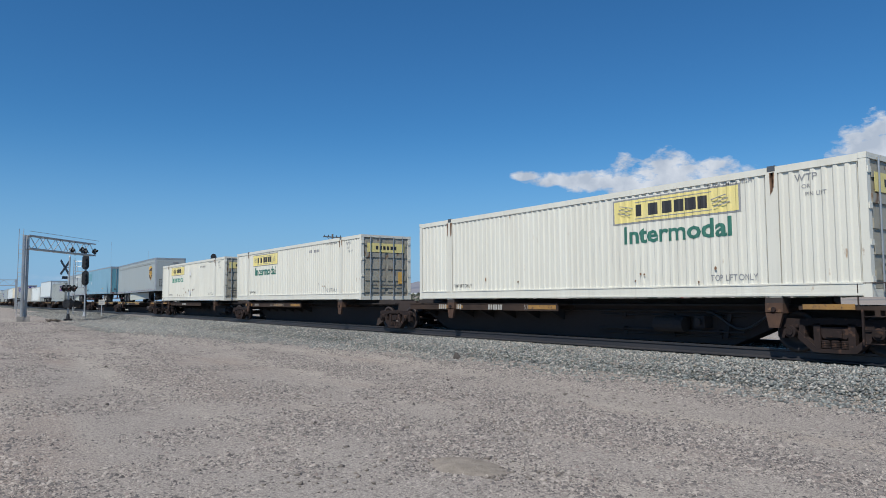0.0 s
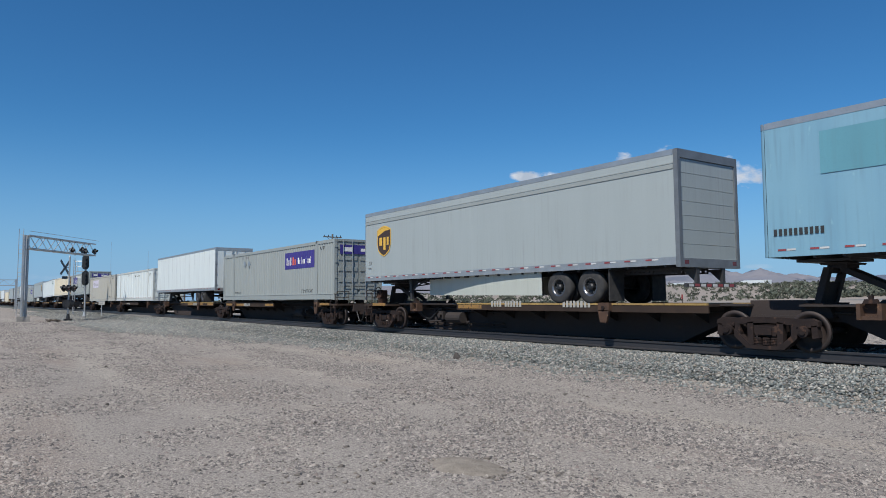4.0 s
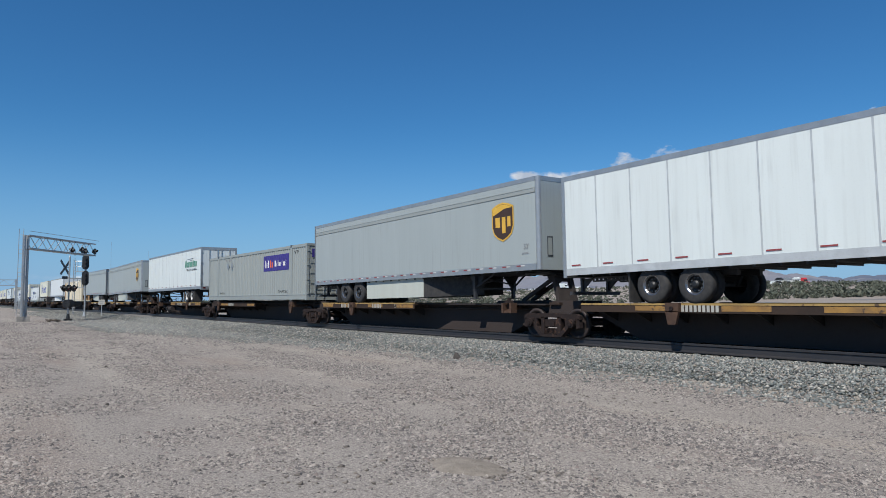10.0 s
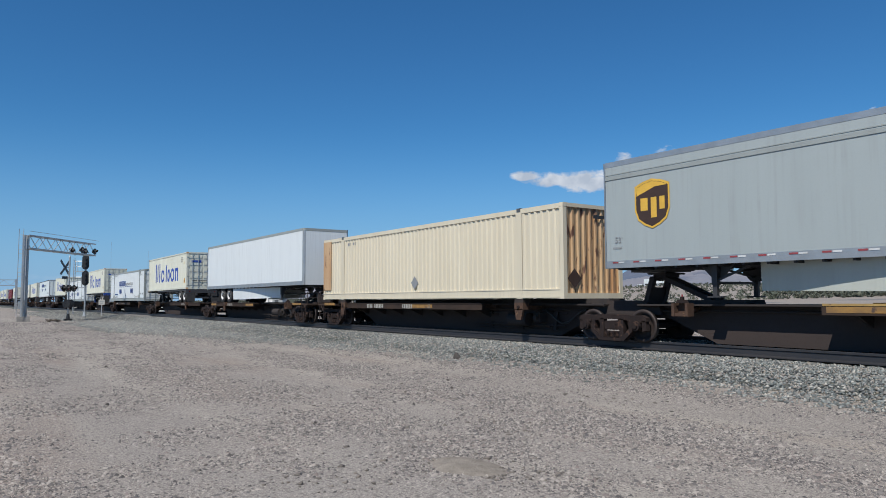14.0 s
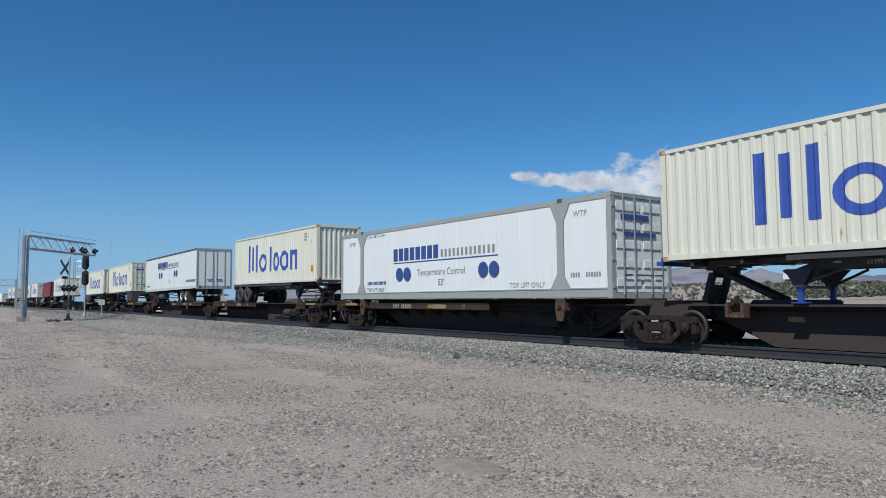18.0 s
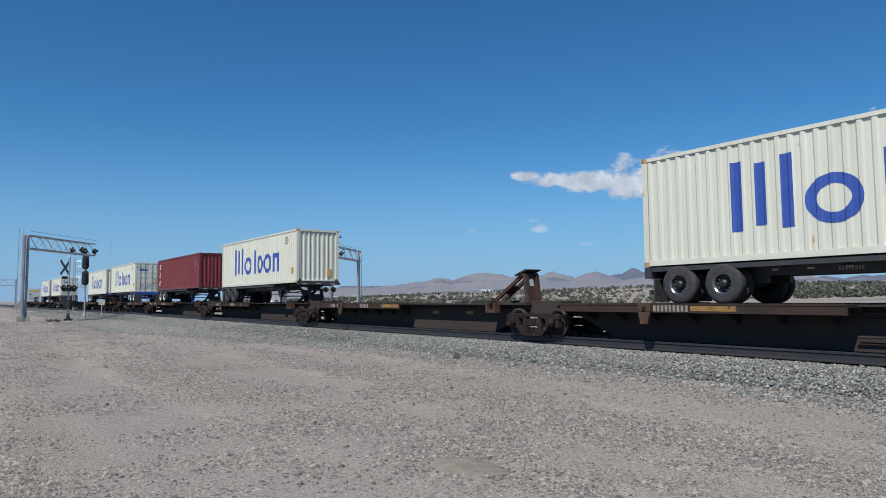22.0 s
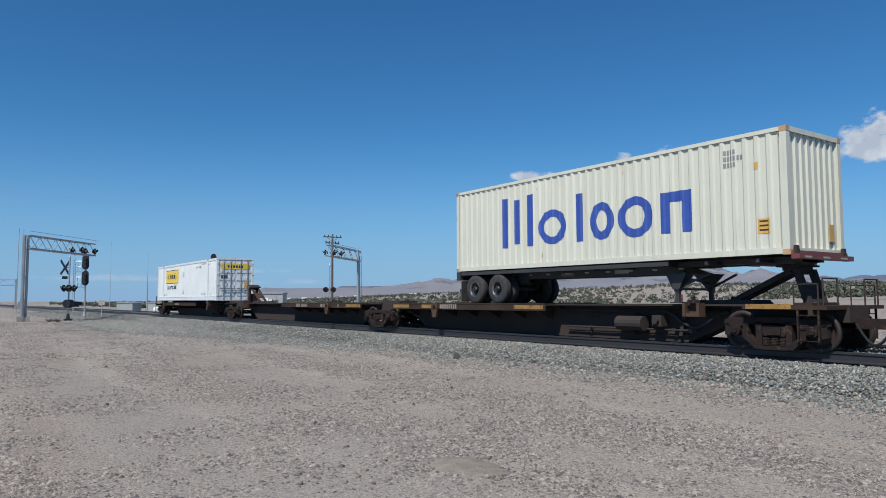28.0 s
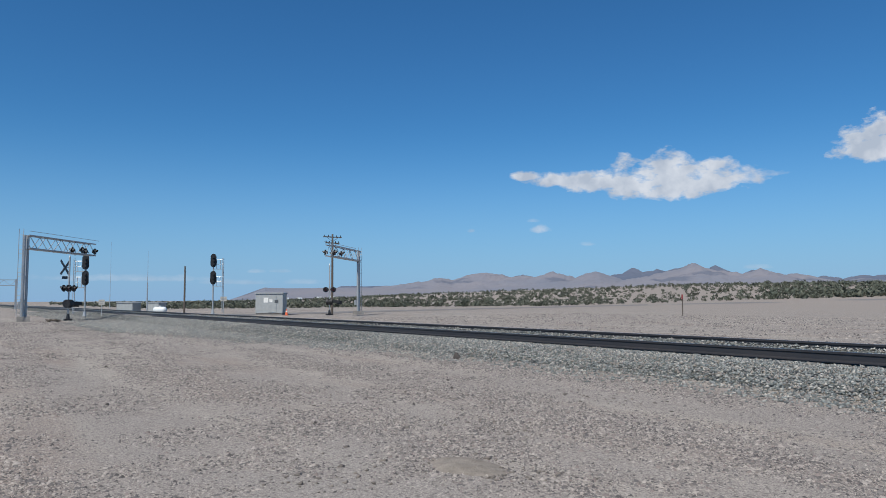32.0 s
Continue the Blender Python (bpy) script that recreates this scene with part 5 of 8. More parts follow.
def unit(car, xa, xb, hitch, head_x=None, head_z=2.36, boxed=False, rng=random.Random(1), tray_l=8.2, bright=True, box_x=0.0, sill_marks=(), geared=True):
    """One platform of a spine car between its trucks at xa (leading) and xb. hitch: sign of the end with the trailer hitch."""
    part("centre_sill", Geo().prism(sill_poly(xb, xa), -0.28, 0.28), M_CAR, car, "rust-brown deep centre sill")
    part("sill_cap", Geo().box(xb + 0.6, -0.70, 1.50, xa - 0.6, 0.70, 1.545), M_CAR_DARK, car)
    # dark block added to fill the gap under a box with black
    if boxed:
        part("gap_block", Geo().box(xb + 0.7, -0.34, 1.545, xa - 0.7, 0.34, 1.70), M_CAR_DARK, car)
    part("brake_pipe", Geo().cyl((xb + 1.2, -0.36, 1.36), (xa - 1.2, -0.36, 1.36), 0.03, 8), M_CAR_DARK, car)
    # wheel trays at the end away from the hitch
    w0 = (xb + 1.35) if hitch > 0 else (xa - 1.35)
    w1 = w0 + hitch * tray_l
    lo, hi = sorted((w0, w1))
    for s in (-1, 1):
        y0, y1 = sorted((s * 0.46, s * 1.13))
        tray = part("wheel_tray", Geo().box(lo, y0, DECK_Z - 0.06, hi, y1, DECK_Z).box(lo, s * 0.46, DECK_Z - 0.16, hi, s * 0.52, DECK_Z - 0.06), M_TRAY, car, "worn steel wheel tray")
        part("tray_edge", Geo().box(lo, s * 1.13, DECK_Z - 0.22, hi, s * 1.17, DECK_Z - 0.03), M_TRAY, tray, "rusty edge beam")
        # under a box the lip's shade is put in as dark steel
        part("tray_lip", Geo().box(lo + 0.02, s * 1.125, DECK_Z - 0.03, hi - 0.02, s * 1.182, DECK_Z + 0.02), M_LIP if bright and not boxed else M_TRAY, tray, "scuffed upper edge")
        for k in range(7):
            q = lo + 0.6 + k * (hi - lo - 1.2) / 6
            g = Geo()
            pr = [(0.30, 1.05), (0.30, DECK_Z - 0.07), (1.12, DECK_Z - 0.07), (1.12, DECK_Z - 0.15)]
            vs = [(q + d, s * yy, zz) for d in (-0.025, 0.025) for yy, zz in pr]
            g.add(vs, [(0, 1, 2, 3), (7, 6, 5, 4)] + [((i + 1) % 4, i, 4 + i, 4 + (i + 1) % 4) for i in range(4)])
            part("gusset", g, M_CAR_DARK, tray)
        for a, b in ((0.01, 0.14), (0.24, 0.42), (0.55, 0.70), (0.84, 0.99)):
            if rng.random() < (0.25 if boxed else 0.75 if bright else 0.3):
                q0, q1 = lo + a * (hi - lo), lo + b * (hi - lo)
                part("yellow_stripe", Geo().box(q0, s * 1.17, DECK_Z - 0.17, q1, s * 1.176, DECK_Z - 0.045), M_YELLOW, tray, "faded yellow reflector stripe")
    # container pedestals: under a box at its forty foot posts, else folded at the hitch end and on the tray edge
    near, away = (xa, xb) if hitch > 0 else (xb, xa)
    for e in (-1, 1):
        folded = not boxed and e == hitch
        q = box_x + e * 6.05 if boxed else near - hitch * 2.17 if folded else away + hitch * 4.55
        if folded:
            for s in (-1, 1):
                y0, y1 = sorted((s * 0.74, s * 1.0))
                ped = part("container_pedestal", Geo().box(q - 0.24, y0, 1.24, q - 0.16, y1, 1.57).box(q + 0.16, y0, 1.24, q + 0.24, y1, 1.57).box(q - 0.16, y0 + 0.03, 1.24, q + 0.16, y1 - 0.03, 1.32)
                           .box(q - 0.16, s * 0.74, 1.32, q + 0.16, s * 0.82, 1.57).box(q - 0.12, s * 0.28, 1.34, q + 0.12, s * 0.74, 1.46), M_PEDESTAL, car, "rust-orange folded container pedestal")
                part("lock_head", Geo().prism([(q - 0.14, 1.57), (q + 0.14, 1.57), (q + 0.09, 1.66), (q - 0.09, 1.66)], y0 + 0.04, y1 - 0.04).box(q - 0.04, y0 + 0.09, 1.66, q + 0.04, y1 - 0.09, 1.74), M_CASTING, ped)
            continue
        ped = Geo().box(q - 0.16, -1.27, 1.36, q + 0.16, 1.27, 1.47).box(q - 0.20, -1.30, 1.36, q + 0.20, -1.05, 1.585).box(q - 0.20, 1.05, 1.36, q + 0.20, 1.30, 1.585)
        for y0, y1 in ((-1.30, -1.22), (1.22, 1.30)):
            ped.prism([(q - 0.20, 1.38), (q - 0.13, 1.04), (q + 0.10, 1.04), (q + 0.20, 1.38)], y0, y1)
        ped = part("container_pedestal", ped, M_PEDESTAL, car, "rusty folding container pedestal")
        for s in (-1, 1):
            part("pedestal_pin", Geo().cyl((q, s * 1.22, 1.44), (q, s * 1.335, 1.44), 0.055, 10), M_CASTING, ped)
            if boxed:
                part("pedestal_pad", Geo().box(q - 0.2, s * 1.29, 1.585, q + 0.2, s * 0.95, 1.705), M_CAR_DARK, car)
    for q in sill_marks:
        part("yellow_stripe", Geo().box(q - 0.20, -0.295, 1.14, q + 0.20, -0.281, 1.26), M_YELLOW, car, "faded yellow reflector stripe")
    # air brake gear hung on the open half of the sill
    if geared:
        ex = (xa - 4.4) if hitch > 0 else (xb + 4.4)
        part("air_reservoir", Geo().cyl((ex - 0.45, -0.55, 1.02), (ex + 0.45, -0.55, 1.02), 0.20, 14).box(ex - 0.3, -0.5, 1.15, ex + 0.3, -0.28, 1.22), M_CAR_DARK, car, smooth=False)
        part("brake_valve", Geo().box(ex + hitch * 0.75, -0.62, 0.95, ex + hitch * 1.05, -0.3, 1.25).cyl((ex + hitch * 0.9, -0.62, 1.1), (ex + hitch * 0.9, -0.72, 1.1), 0.09, 10), M_CAR_DARK, car)
        hose = Geo().tube([(ex + hitch * (1.0 + 0.16 * i), -0.45, 1.36 - 0.42 * math.sin(math.pi * i / 12) ** 2) for i in range(13)], 0.035)
        part("air_hose", hose, M_SIGNAL, car)
        ra, rb = sorted((ex - hitch * 2.6, ex + hitch * 2.0))
        for yy, zz, rr in ((-0.34, 1.24, 0.022), (-0.42, 0.86, 0.026), (-0.33, 0.74, 0.018)):
            rod = part("brake_rod", Geo().cyl((ra, yy, zz), (rb, yy, zz), rr, 8), M_CAR_DARK, car)
            for q in (0.2, 0.55, 0.85):
                part("rod_bracket", Geo().box(ra + q * (rb - ra) - 0.03, yy - 0.03, zz - 0.05, ra + q * (rb - ra) + 0.03, -0.27, zz + 0.05), M_CAR_DARK, rod)
        part("brake_lever", Geo().beam((ex + hitch * 1.5, -0.40, 0.72), (ex + hitch * 1.62, -0.40, 1.30), 0.05, 0.10), M_CAR_DARK, car)
        part("card_plate", Geo().box(ex - hitch * 1.4, -0.285, 1.12, ex - hitch * 1.85, -0.292, 1.36), M_TRAY, car)
    # hitch
    if head_x is not None:
        hitch_gear(car, hitch, head_x, head_z, head_z == 2.62)
    else:
        q = xa - 1.3 if hitch > 0 else xb + 1.3
        part("folded_hitch", Geo().box(q - 0.1, -0.35, 1.555, q - hitch * 1.2, 0.35, 1.63), M_CAR_DARK, car)


def joint(car, x):
    """Bearing casting over a shared truck."""
    part("articulation", Geo().prism([(x - 1.25, 1.25), (x + 1.25, 1.25), (x + 1.15, 1.50), (x - 1.15, 1.50)], -0.5, 0.5).box(x - 0.5, -0.62, 1.14, x + 0.5, 0.62, 1.3).box(x - 0.69, -0.46, 1.5, x + 0.69, 0.46, 1.64), M_CAR, car, "rust-brown articulation casting")


def car_end(car, x, e, brake=True):
    """End platform, rails, ladder, hand brake and coupler outside the end truck at x; e: sign of the way out."""
    part("end_sill", Geo().box(x - e * 1.4, -0.45, 1.16, x + e * 1.35, 0.45, 1.50), M_CAR, car, "rust-brown end sill")
    part("crossover_platform", Geo().box(x - e * 0.6, -1.3, 1.44, x + e * 1.3, 1.3, 1.52).box(x + e * 0.9, -1.3, 1.30, x + e * 1.0, 1.3, 1.44), M_TRAY, car)
    part("platform_edge", Geo().box(x - e * 0.5, -1.31, 1.45, x + e * 0.55, -1.325, 1.56), M_YELLOW, car, "faded yellow edge plate")
    for s in (-1, 1):
        hx = x + e * 1.2
        rail = Geo()
        for q in (0.62, 1.24):
            rail.cyl((hx, s * q, 1.5), (hx, s * q, 2.10), 0.018, 6)
        rail.cyl((hx, s * 0.62, 2.10), (hx, s * 1.24, 2.10), 0.018, 6).cyl((hx, s * 0.62, 1.82), (hx, s * 1.24, 1.82), 0.014, 6)
        part("handrail", rail, M_CAR, car)
        side = Geo()
        for q in (0.08, 0.60):
            side.cyl((hx - e * q, s * 1.285, 1.5), (hx - e * q, s * 1.285, 1.98), 0.016, 6)
        side.cyl((hx - e * 0.08, s * 1.285, 1.98), (hx - e * 0.60, s * 1.285, 1.98), 0.016, 6)
        part("handrail", side, M_CAR, car)
        lad = Geo().beam((hx - e * 0.08, s * 1.30, 0.75), (hx - e * 0.08, s * 1.30, 1.46), 0.04).beam((hx - e * 0.52, s * 1.30, 0.75), (hx - e * 0.52, s * 1.30, 1.46), 0.04)
        for k in range(3):
            lad.cyl((hx - e * 0.08, s * 1.30, 0.78 + 0.27 * k), (hx - e * 0.52, s * 1.30, 0.78 + 0.27 * k), 0.012, 6)
        part("step_ladder", lad, M_CASTING, car)
    if brake:
        cx, cy = x + e * 0.75, -0.80
        st = part("hand_brake_stand", Geo().rbox(cx - 0.14, cy - 0.05, 1.52, cx + 0.14, cy + 0.25, 1.80, 0.03).rbox(cx - 0.19, cy - 0.10, 1.78, cx + 0.19, cy + 0.22, 2.12, 0.06), M_HANDBRAKE, car, "rust-orange hand brake housing")
        g = Geo().ring((cx, cy - 0.12, 1.98), 0.26, 0.016, 22)
        for i in range(5):
            a = i * 2 * math.pi / 5
            g.cyl((cx, cy - 0.12, 1.98), (cx + 0.26 * math.cos(a), cy - 0.12, 1.98 + 0.26 * math.sin(a)), 0.011, 5)
        part("brake_wheel", g, M_CASTING, st, "spoked hand brake wheel")
    part("coupler", Geo().box(x + e * 1.3, -0.11, 1.02, x + e * 2.0, 0.11, 1.24).prism([(x + e * 1.95, 0.98), (x + e * 2.22, 0.98), (x + e * 2.22, 1.28), (x + e * 1.95, 1.28)][::1 if e > 0 else -1], -0.19, 0.17), M_CASTING, car)
    hose = Geo().tube([(x + e * (1.4 + 0.075 * i), -0.3, 1.15 - 0.45 * math.sin(math.pi * i / 10)) for i in range(11)], 0.03)
    part("air_hose", hose, M_SIGNAL, car)


DECK_BOXES = (-14.45, -35.3, -53.92, -130.46, -165.97, -183.25, -270.9, -343.55, -397.5, -432.1, -692.0)     # boxes that stand on the deck
SILL_MARKS = (-524.13, -521.92, -519.36, -419.5)      # stripes on the centre sill


def spine_car(trucks, units, label, tray_l=8.2):
    """An articulated car. trucks: places along the train from the front; units: (hitch sign, hitch place or None, hitch height, carries a box)."""
    car = thing("spine_car", label, "railcar", "articulated spine cars of the train")
    x0 = (trucks[0] + trucks[-1]) / 2
    T = [t - x0 for t in trucks]
    rng = random.Random(round(-trucks[0]))
    for t in T:
        truck(car, t)
    for t in T[1:-1]:
        joint(car, t)
    car_end(car, T[0], 1, trucks[0] == -501.3)
    car_end(car, T[-1], -1)
    for (a, b), (hitch, hx, hz, boxed) in zip(zip(T, T[1:]), units):
        box_x = next((c - x0 for c in DECK_BOXES if b < c - x0 < a), 0.0)
        unit(car, a, b, hitch, None if hx is None else hx - x0, hz, boxed, rng, tray_l, trucks[0] > -350, box_x, [m - x0 for m in SILL_MARKS if b < m - x0 < a], a == T[0] or b == T[-1])
        if abs(b + x0 + 497.0) < 0.1:
            hitch_gear(car, 1, -480.7 - x0, 2.62, True, 0.0)
    face = Face(car, 2.352)
    ink = M_DASH if trucks[0] > -350 else M_FADEINK
    for i, ((a, b), (hitch, hx, hz, boxed)) in enumerate(zip(zip(T, T[1:]), units)):
        lo = (b + 1.35) if hitch > 0 else (a - 1.35 - tray_l)
        k = rng.randrange(1, 3)
        if (trucks[0], i) in ((-7.25, 1), (-354.8, 2)):
            face.words("ALL PURPOSE SPINE CAR", lo + 5.0, DECK_Z - 0.11, 0.13, M_FADEINK)
            face.number(lo + 1.6, DECK_Z - 0.18, 0.14, 7, M_FADEINK)
        elif (trucks[0], i) == (-65.25, 2):
            face.number(-110.9 - x0, DECK_Z - 0.10, 0.19, 4, ink)
            face.number(-110.2 - x0, DECK_Z - 0.10, 0.19, 6, ink)
            face.number(-107.55 - x0, DECK_Z - 0.10, 0.19, 8, ink)
        elif k == 1:
            face.number(lo + 2.0, DECK_Z - 0.20, 0.17, 4, ink)
            face.number(lo + 2.65, DECK_Z - 0.20, 0.17, 6, ink)
            face.number(lo + 4.9, DECK_Z - 0.20, 0.17, 6, ink)
            face.words("53", lo + 6.8, DECK_Z - 0.115, 0.15, M_FADEINK)
        else:
            face.number(lo + 3.4, DECK_Z - 0.19, 0.16, 9, ink)
    mover(car, x0, 0.0)
    return car


def seat(c, L, nose):
    """Place and height of the hitch head under a trailer or chassis."""
    x, z, slope = rest(c, 2.48, L)
    q = nose * (L / 2 - (0.5 if nose > 0 else 1.1 if L > 15 else 1.0))
    return x + q, z + slope * q - (0.19 if L < 15 or c in (-200.25, -219.32) else 0.12)


K53, K40 = 16.15, 12.19
N = None
spine_car([-7.25, -24.75, -43.45, -60.95], [(1, N, 0, True), (1, N, 0, True), (1, N, 0, True)], "rust-brown three-platform spine car carrying white containers")
spine_car([-65.25, -82.8, -101.32, -118.15], [(1, *seat(-72.83, K53, 1), False), (-1, *seat(-93.17, K53, -1), False), (-1, *seat(-111.4, K53, -1), False)], "three-platform spine car with yellow edges carrying van trailers", 10.2)
spine_car([-123.4, -139.7, -156.88, -173.75, -191.15, -207.4], [(1, N, 0, True), (-1, *seat(-148.4, K53, -1), False), (1, N, 0, True), (1, N, 0, True), (-1, *seat(-200.25, K53, -1), False)], "five-platform spine car carrying grey and white boxes")
spine_car([-211.7, -228.1, -245.5, -262.55, -279.98, -296.2], [(1, *seat(-219.32, K53, 1), False), (1, *seat(-236.8, K53, 1), False), (1, *seat(-253.8, K53, 1), False), (1, N, 0, True), (-1, *seat(-289.15, K53, -1), False)], "five-platform spine car carrying trailers and containers")
spine_car([-300.55, -316.76, -333.9, -350.9], [(1, *seat(-308.1, K53, 1), False), (-1, *seat(-325.9, K53, -1), False), (1, N, 0, True)], "three-platform spine car carrying two grey trailers and a tan container", 10.0)
spine_car([-354.8, -371.0, -388.15, -405.6, -422.78, -439.1], [(1, *seat(-362.1, K53, 1), False), (-1, *seat(-381.96, K40, -1), False), (1, N, 0, True), (-1, *seat(-416.42, K40, -1), False), (1, N, 0, True)], "five-platform spine car carrying white boxes")
spine_car([-443.5, -461.0, -479.62, -497.0], [(1, *seat(-449.2, K40, 1), False), (-1, *seat(-471.3, K53, -1), False), (-1, *seat(-491.8, K40, -1), False)], "three-platform spine car carrying cream boxes and a white trailer")
spine_car([-501.3, -517.7, -535.0, -552.35, -569.75, -585.6], [(1, *seat(-507.2, K40, 1), False), (1, -519.05, 2.62, False), (1, *seat(-541.9, K40, 1), False), (1, *seat(-559.2, K40, 1), False), (-1, *seat(-580.46, K40, -1), False)], "five-platform spine car with one empty platform")
spine_car([-590.2, -606.2, -624.4, -640.4], [(1, *seat(-595.87, K40, 1), False), (-1, -623.1, 2.62, False), (-1, *seat(-634.9, K40, -1), False)], "three-platform spine car with an empty middle platform", 9.0)
spine_car([-645.0, -662.55, -681.5, -699.45], [(1, *seat(-650.67, K40, 1), False), (-1, -680.25, 2.62, False), (1, N, 0, True)], "three-platform spine car with an empty middle platform", 9.0)

# ---- loads ----
ZC = 1.705      # floor of a container on the deck
ZT = 2.64       # floor of a forty foot box on its chassis


M_RUSTSPOT = mat("rust_knock", (0.13, 0.085, 0.06), 0.9, 0.0, (0.26, 0.15, 0.09), 9.0)


def intermodal(label, c, logo_x, faded, yellow, cl=None):
    """A white fifty-three foot box with a yellow panel."""
    root, f = container(label, c, ZC, K53, 2.896, 2.59, cl or M_WHITE_OLD, 0.235, 0.026, 1, 6.1, end_mat=None if cl else M_DOOROLIVE)
    z0, z1 = (1.43, 2.41) if yellow is M_JBYELLOW else (2.02, 2.61)
    x0, x1 = logo_x, logo_x + 3.7
    if yellow is M_JBYELLOW:
        f.bars("panel_border", [(x0 - 0.05, z0 - 0.05, x1 + 0.05, z1 + 0.05)], M_BLACKINK, "dark border of the yellow panel", 0.002)
    else:
        f.bars("panel_border", [(x0 - 0.04, z0 - 0.04, x1 + 0.04, z1 + 0.04)], M_GREYINK, "thin grey border of the yellow panel", 0.002)
    f.bars("brand_panel", [(x0, z0, x1, z1)], yellow, "yellow brand panel", 0.005)
    zc, hh = (z0 + z1) / 2, (z1 - z0) * 0.21
    xc = (x0 + x1) / 2
    hh = (z1 - z0) * (0.26 if yellow is M_PALEYELLOW else 0.17)
    for e in (-1, 1):
        q = xc + e * 1.42
        for k in range(3):
            f.poly("scroll_line", [(q - 0.22 - 0.03 * k, zc - e * (hh * 1.05 - 0.09 * k) - 0.012), (q + 0.22 - 0.05 * k, zc - e * (hh * 0.45 - 0.09 * k) - 0.012), (q + 0.22 - 0.05 * k, zc - e * (hh * 0.45 - 0.09 * k) + 0.012), (q - 0.22 - 0.03 * k, zc - e * (hh * 1.05 - 0.09 * k) + 0.012)], M_GREYINK, "", 0.010)
        f.bars("scroll_line", [(xc - 1.15, zc + e * hh * 1.42 - 0.01, xc + 1.15, zc + e * hh * 1.42 + 0.01)], M_GREYINK, "", 0.008)
    letters = [(-1.08, 0.2), (-0.66, 0.28), (-0.22, 0.28), (0.12, 0.28), (0.46, 0.30), (0.80, 0.26)]
    f.bars("brand_bar", [(xc - 0.05 + a, zc - hh, xc - 0.05 + a + w_, zc + hh) for a, w_ in letters], M_BLACKINK, "plain dark bar of the brand", 0.008, True)
    zi = 1.12 if yellow is M_JBYELLOW else 1.62
    f.words("Intermodal", xc + (-0.1 if yellow is M_JBYELLOW else 0.05), zi + (-0.02 if yellow is M_JBYELLOW else 0.03), 0.405 if yellow is M_JBYELLOW else 0.455, M_SLATEINK if yellow is M_JBYELLOW else M_MIDGREEN if c == -53.92 else M_GREENINK, 1.12 if yellow is M_JBYELLOW else 1.15)
    f.words("TOP LIFT ONLY", 5.10, 0.46, 0.15, M_GREYINK, 0.80)
    f.words("TOP LIFT ONLY", -5.35, 0.46, 0.11, M_BLACKINK, 0.95)
    if cl:
        f.words("WTP", 6.38, 2.50, 0.11, M_GREYINK)
    else:
        f.words("WTP", 6.85, 2.55, 0.16, M_GREYINK)
        f.words("OR", 6.85, 2.36, 0.09, M_GREYINK)
        f.words("PIN LIFT", 7.05, 2.19, 0.09, M_GREYINK)
    f.words("STACK LIMIT 3 HIGH", 5.15 if cl else 5.05, 2.60 if cl else 2.66, 0.09, M_GREYINK)
    xn = 3.25 if cl else 2.6
    f.number(xn, 2.36, 0.13, 4, M_GREYINK), f.number(xn + 0.6, 2.35, 0.13, 6, M_GREYINK)
    rng = random.Random(int(-c))
    knocks = ((-1.5, 0.94), (-0.97, 0.65), (-1.6, 0.41), (-2.7, 0.41), (-3.29, 0.45), (-0.27, 0.79), (0.82, 0.79), (1.07, 0.81), (-2.2, 0.4), (1.3, 0.83))
    for k in range(10 if c == -53.92 else 0 if cl else 7):
        # rusty knocks in the paint, in loose clusters above the bottom rail
        q, z = rng.choice((-3.4, -1.5, 0.8, 2.9, 4.4)) + rng.gauss(0, 0.5), rng.choice((0.42, 0.62, 0.72)) + rng.gauss(0, 0.06)
        r_ = rng.uniform(0.03, 0.075) if c == -53.92 else rng.uniform(0.015, 0.04)
        if c == -53.92:
            q, z = knocks[k]
        f.poly("rust_spot", [(q + r_ * rng.uniform(0.6, 1.3) * math.cos(a_), z + 1.3 * r_ * rng.uniform(0.6, 1.4) * math.sin(a_)) for a_ in (i_ * math.pi / 4 for i_ in range(8))], M_RUSTSPOT, "", 0.003)
    for q in (-6.1, 6.1):
        for k in range(0 if cl else 3):
            x_, l_ = q + rng.uniform(-0.12, 0.12), rng.uniform(0.15, 0.5)
            f.poly("rust_streak", [(x_ - 0.02, 2.75 - l_), (x_ + 0.012, 2.75 - l_ * 0.9), (x_ + 0.03, 2.76), (x_ - 0.03, 2.76)], M_RUSTSPOT, "", 0.008)
    f.bars("reflector_dash", [(-7.5 + i_ * 0.98, 0.15, -7.2 + i_ * 0.98, 0.19) for i_ in range(16)], M_DASH, "", 0.004)
    if yellow is M_JBYELLOW:
        for q, z in ((-0.12, 2.02), (-0.12, 0.70)):
            f.poly("placard_holder", [(q, z - 0.24), (q + 0.24, z), (q, z + 0.24), (q - 0.24, z)], M_CLEAN, "white diamond placard holder", 0.004)
    if c == -53.92:
        for q, z in ((0.14, 2.01), (0.15, 0.62)):
            f.poly("placard_holder", [(q, z - 0.27), (q + 0.27, z), (q, z + 0.27), (q - 0.27, z)], M_SIGN, "white diamond placard holder", 0.006)
    # door marks
    g = Geo()
    X = K53 / 2 + 0.008
    g.box(X, -0.98, 2.12, X - 0.006, 0.95, 2.52)
    part("door_panel_mark", g, yellow, root, "yellow brand panel on the doors")
    g = Geo()
    for i in range(6):
        g.box(X + 0.004, -0.55 + i * 0.19, 2.24, X - 0.002, -0.43 + i * 0.19, 2.40)
    part("brand_bar", g, M_BLACKINK, root)
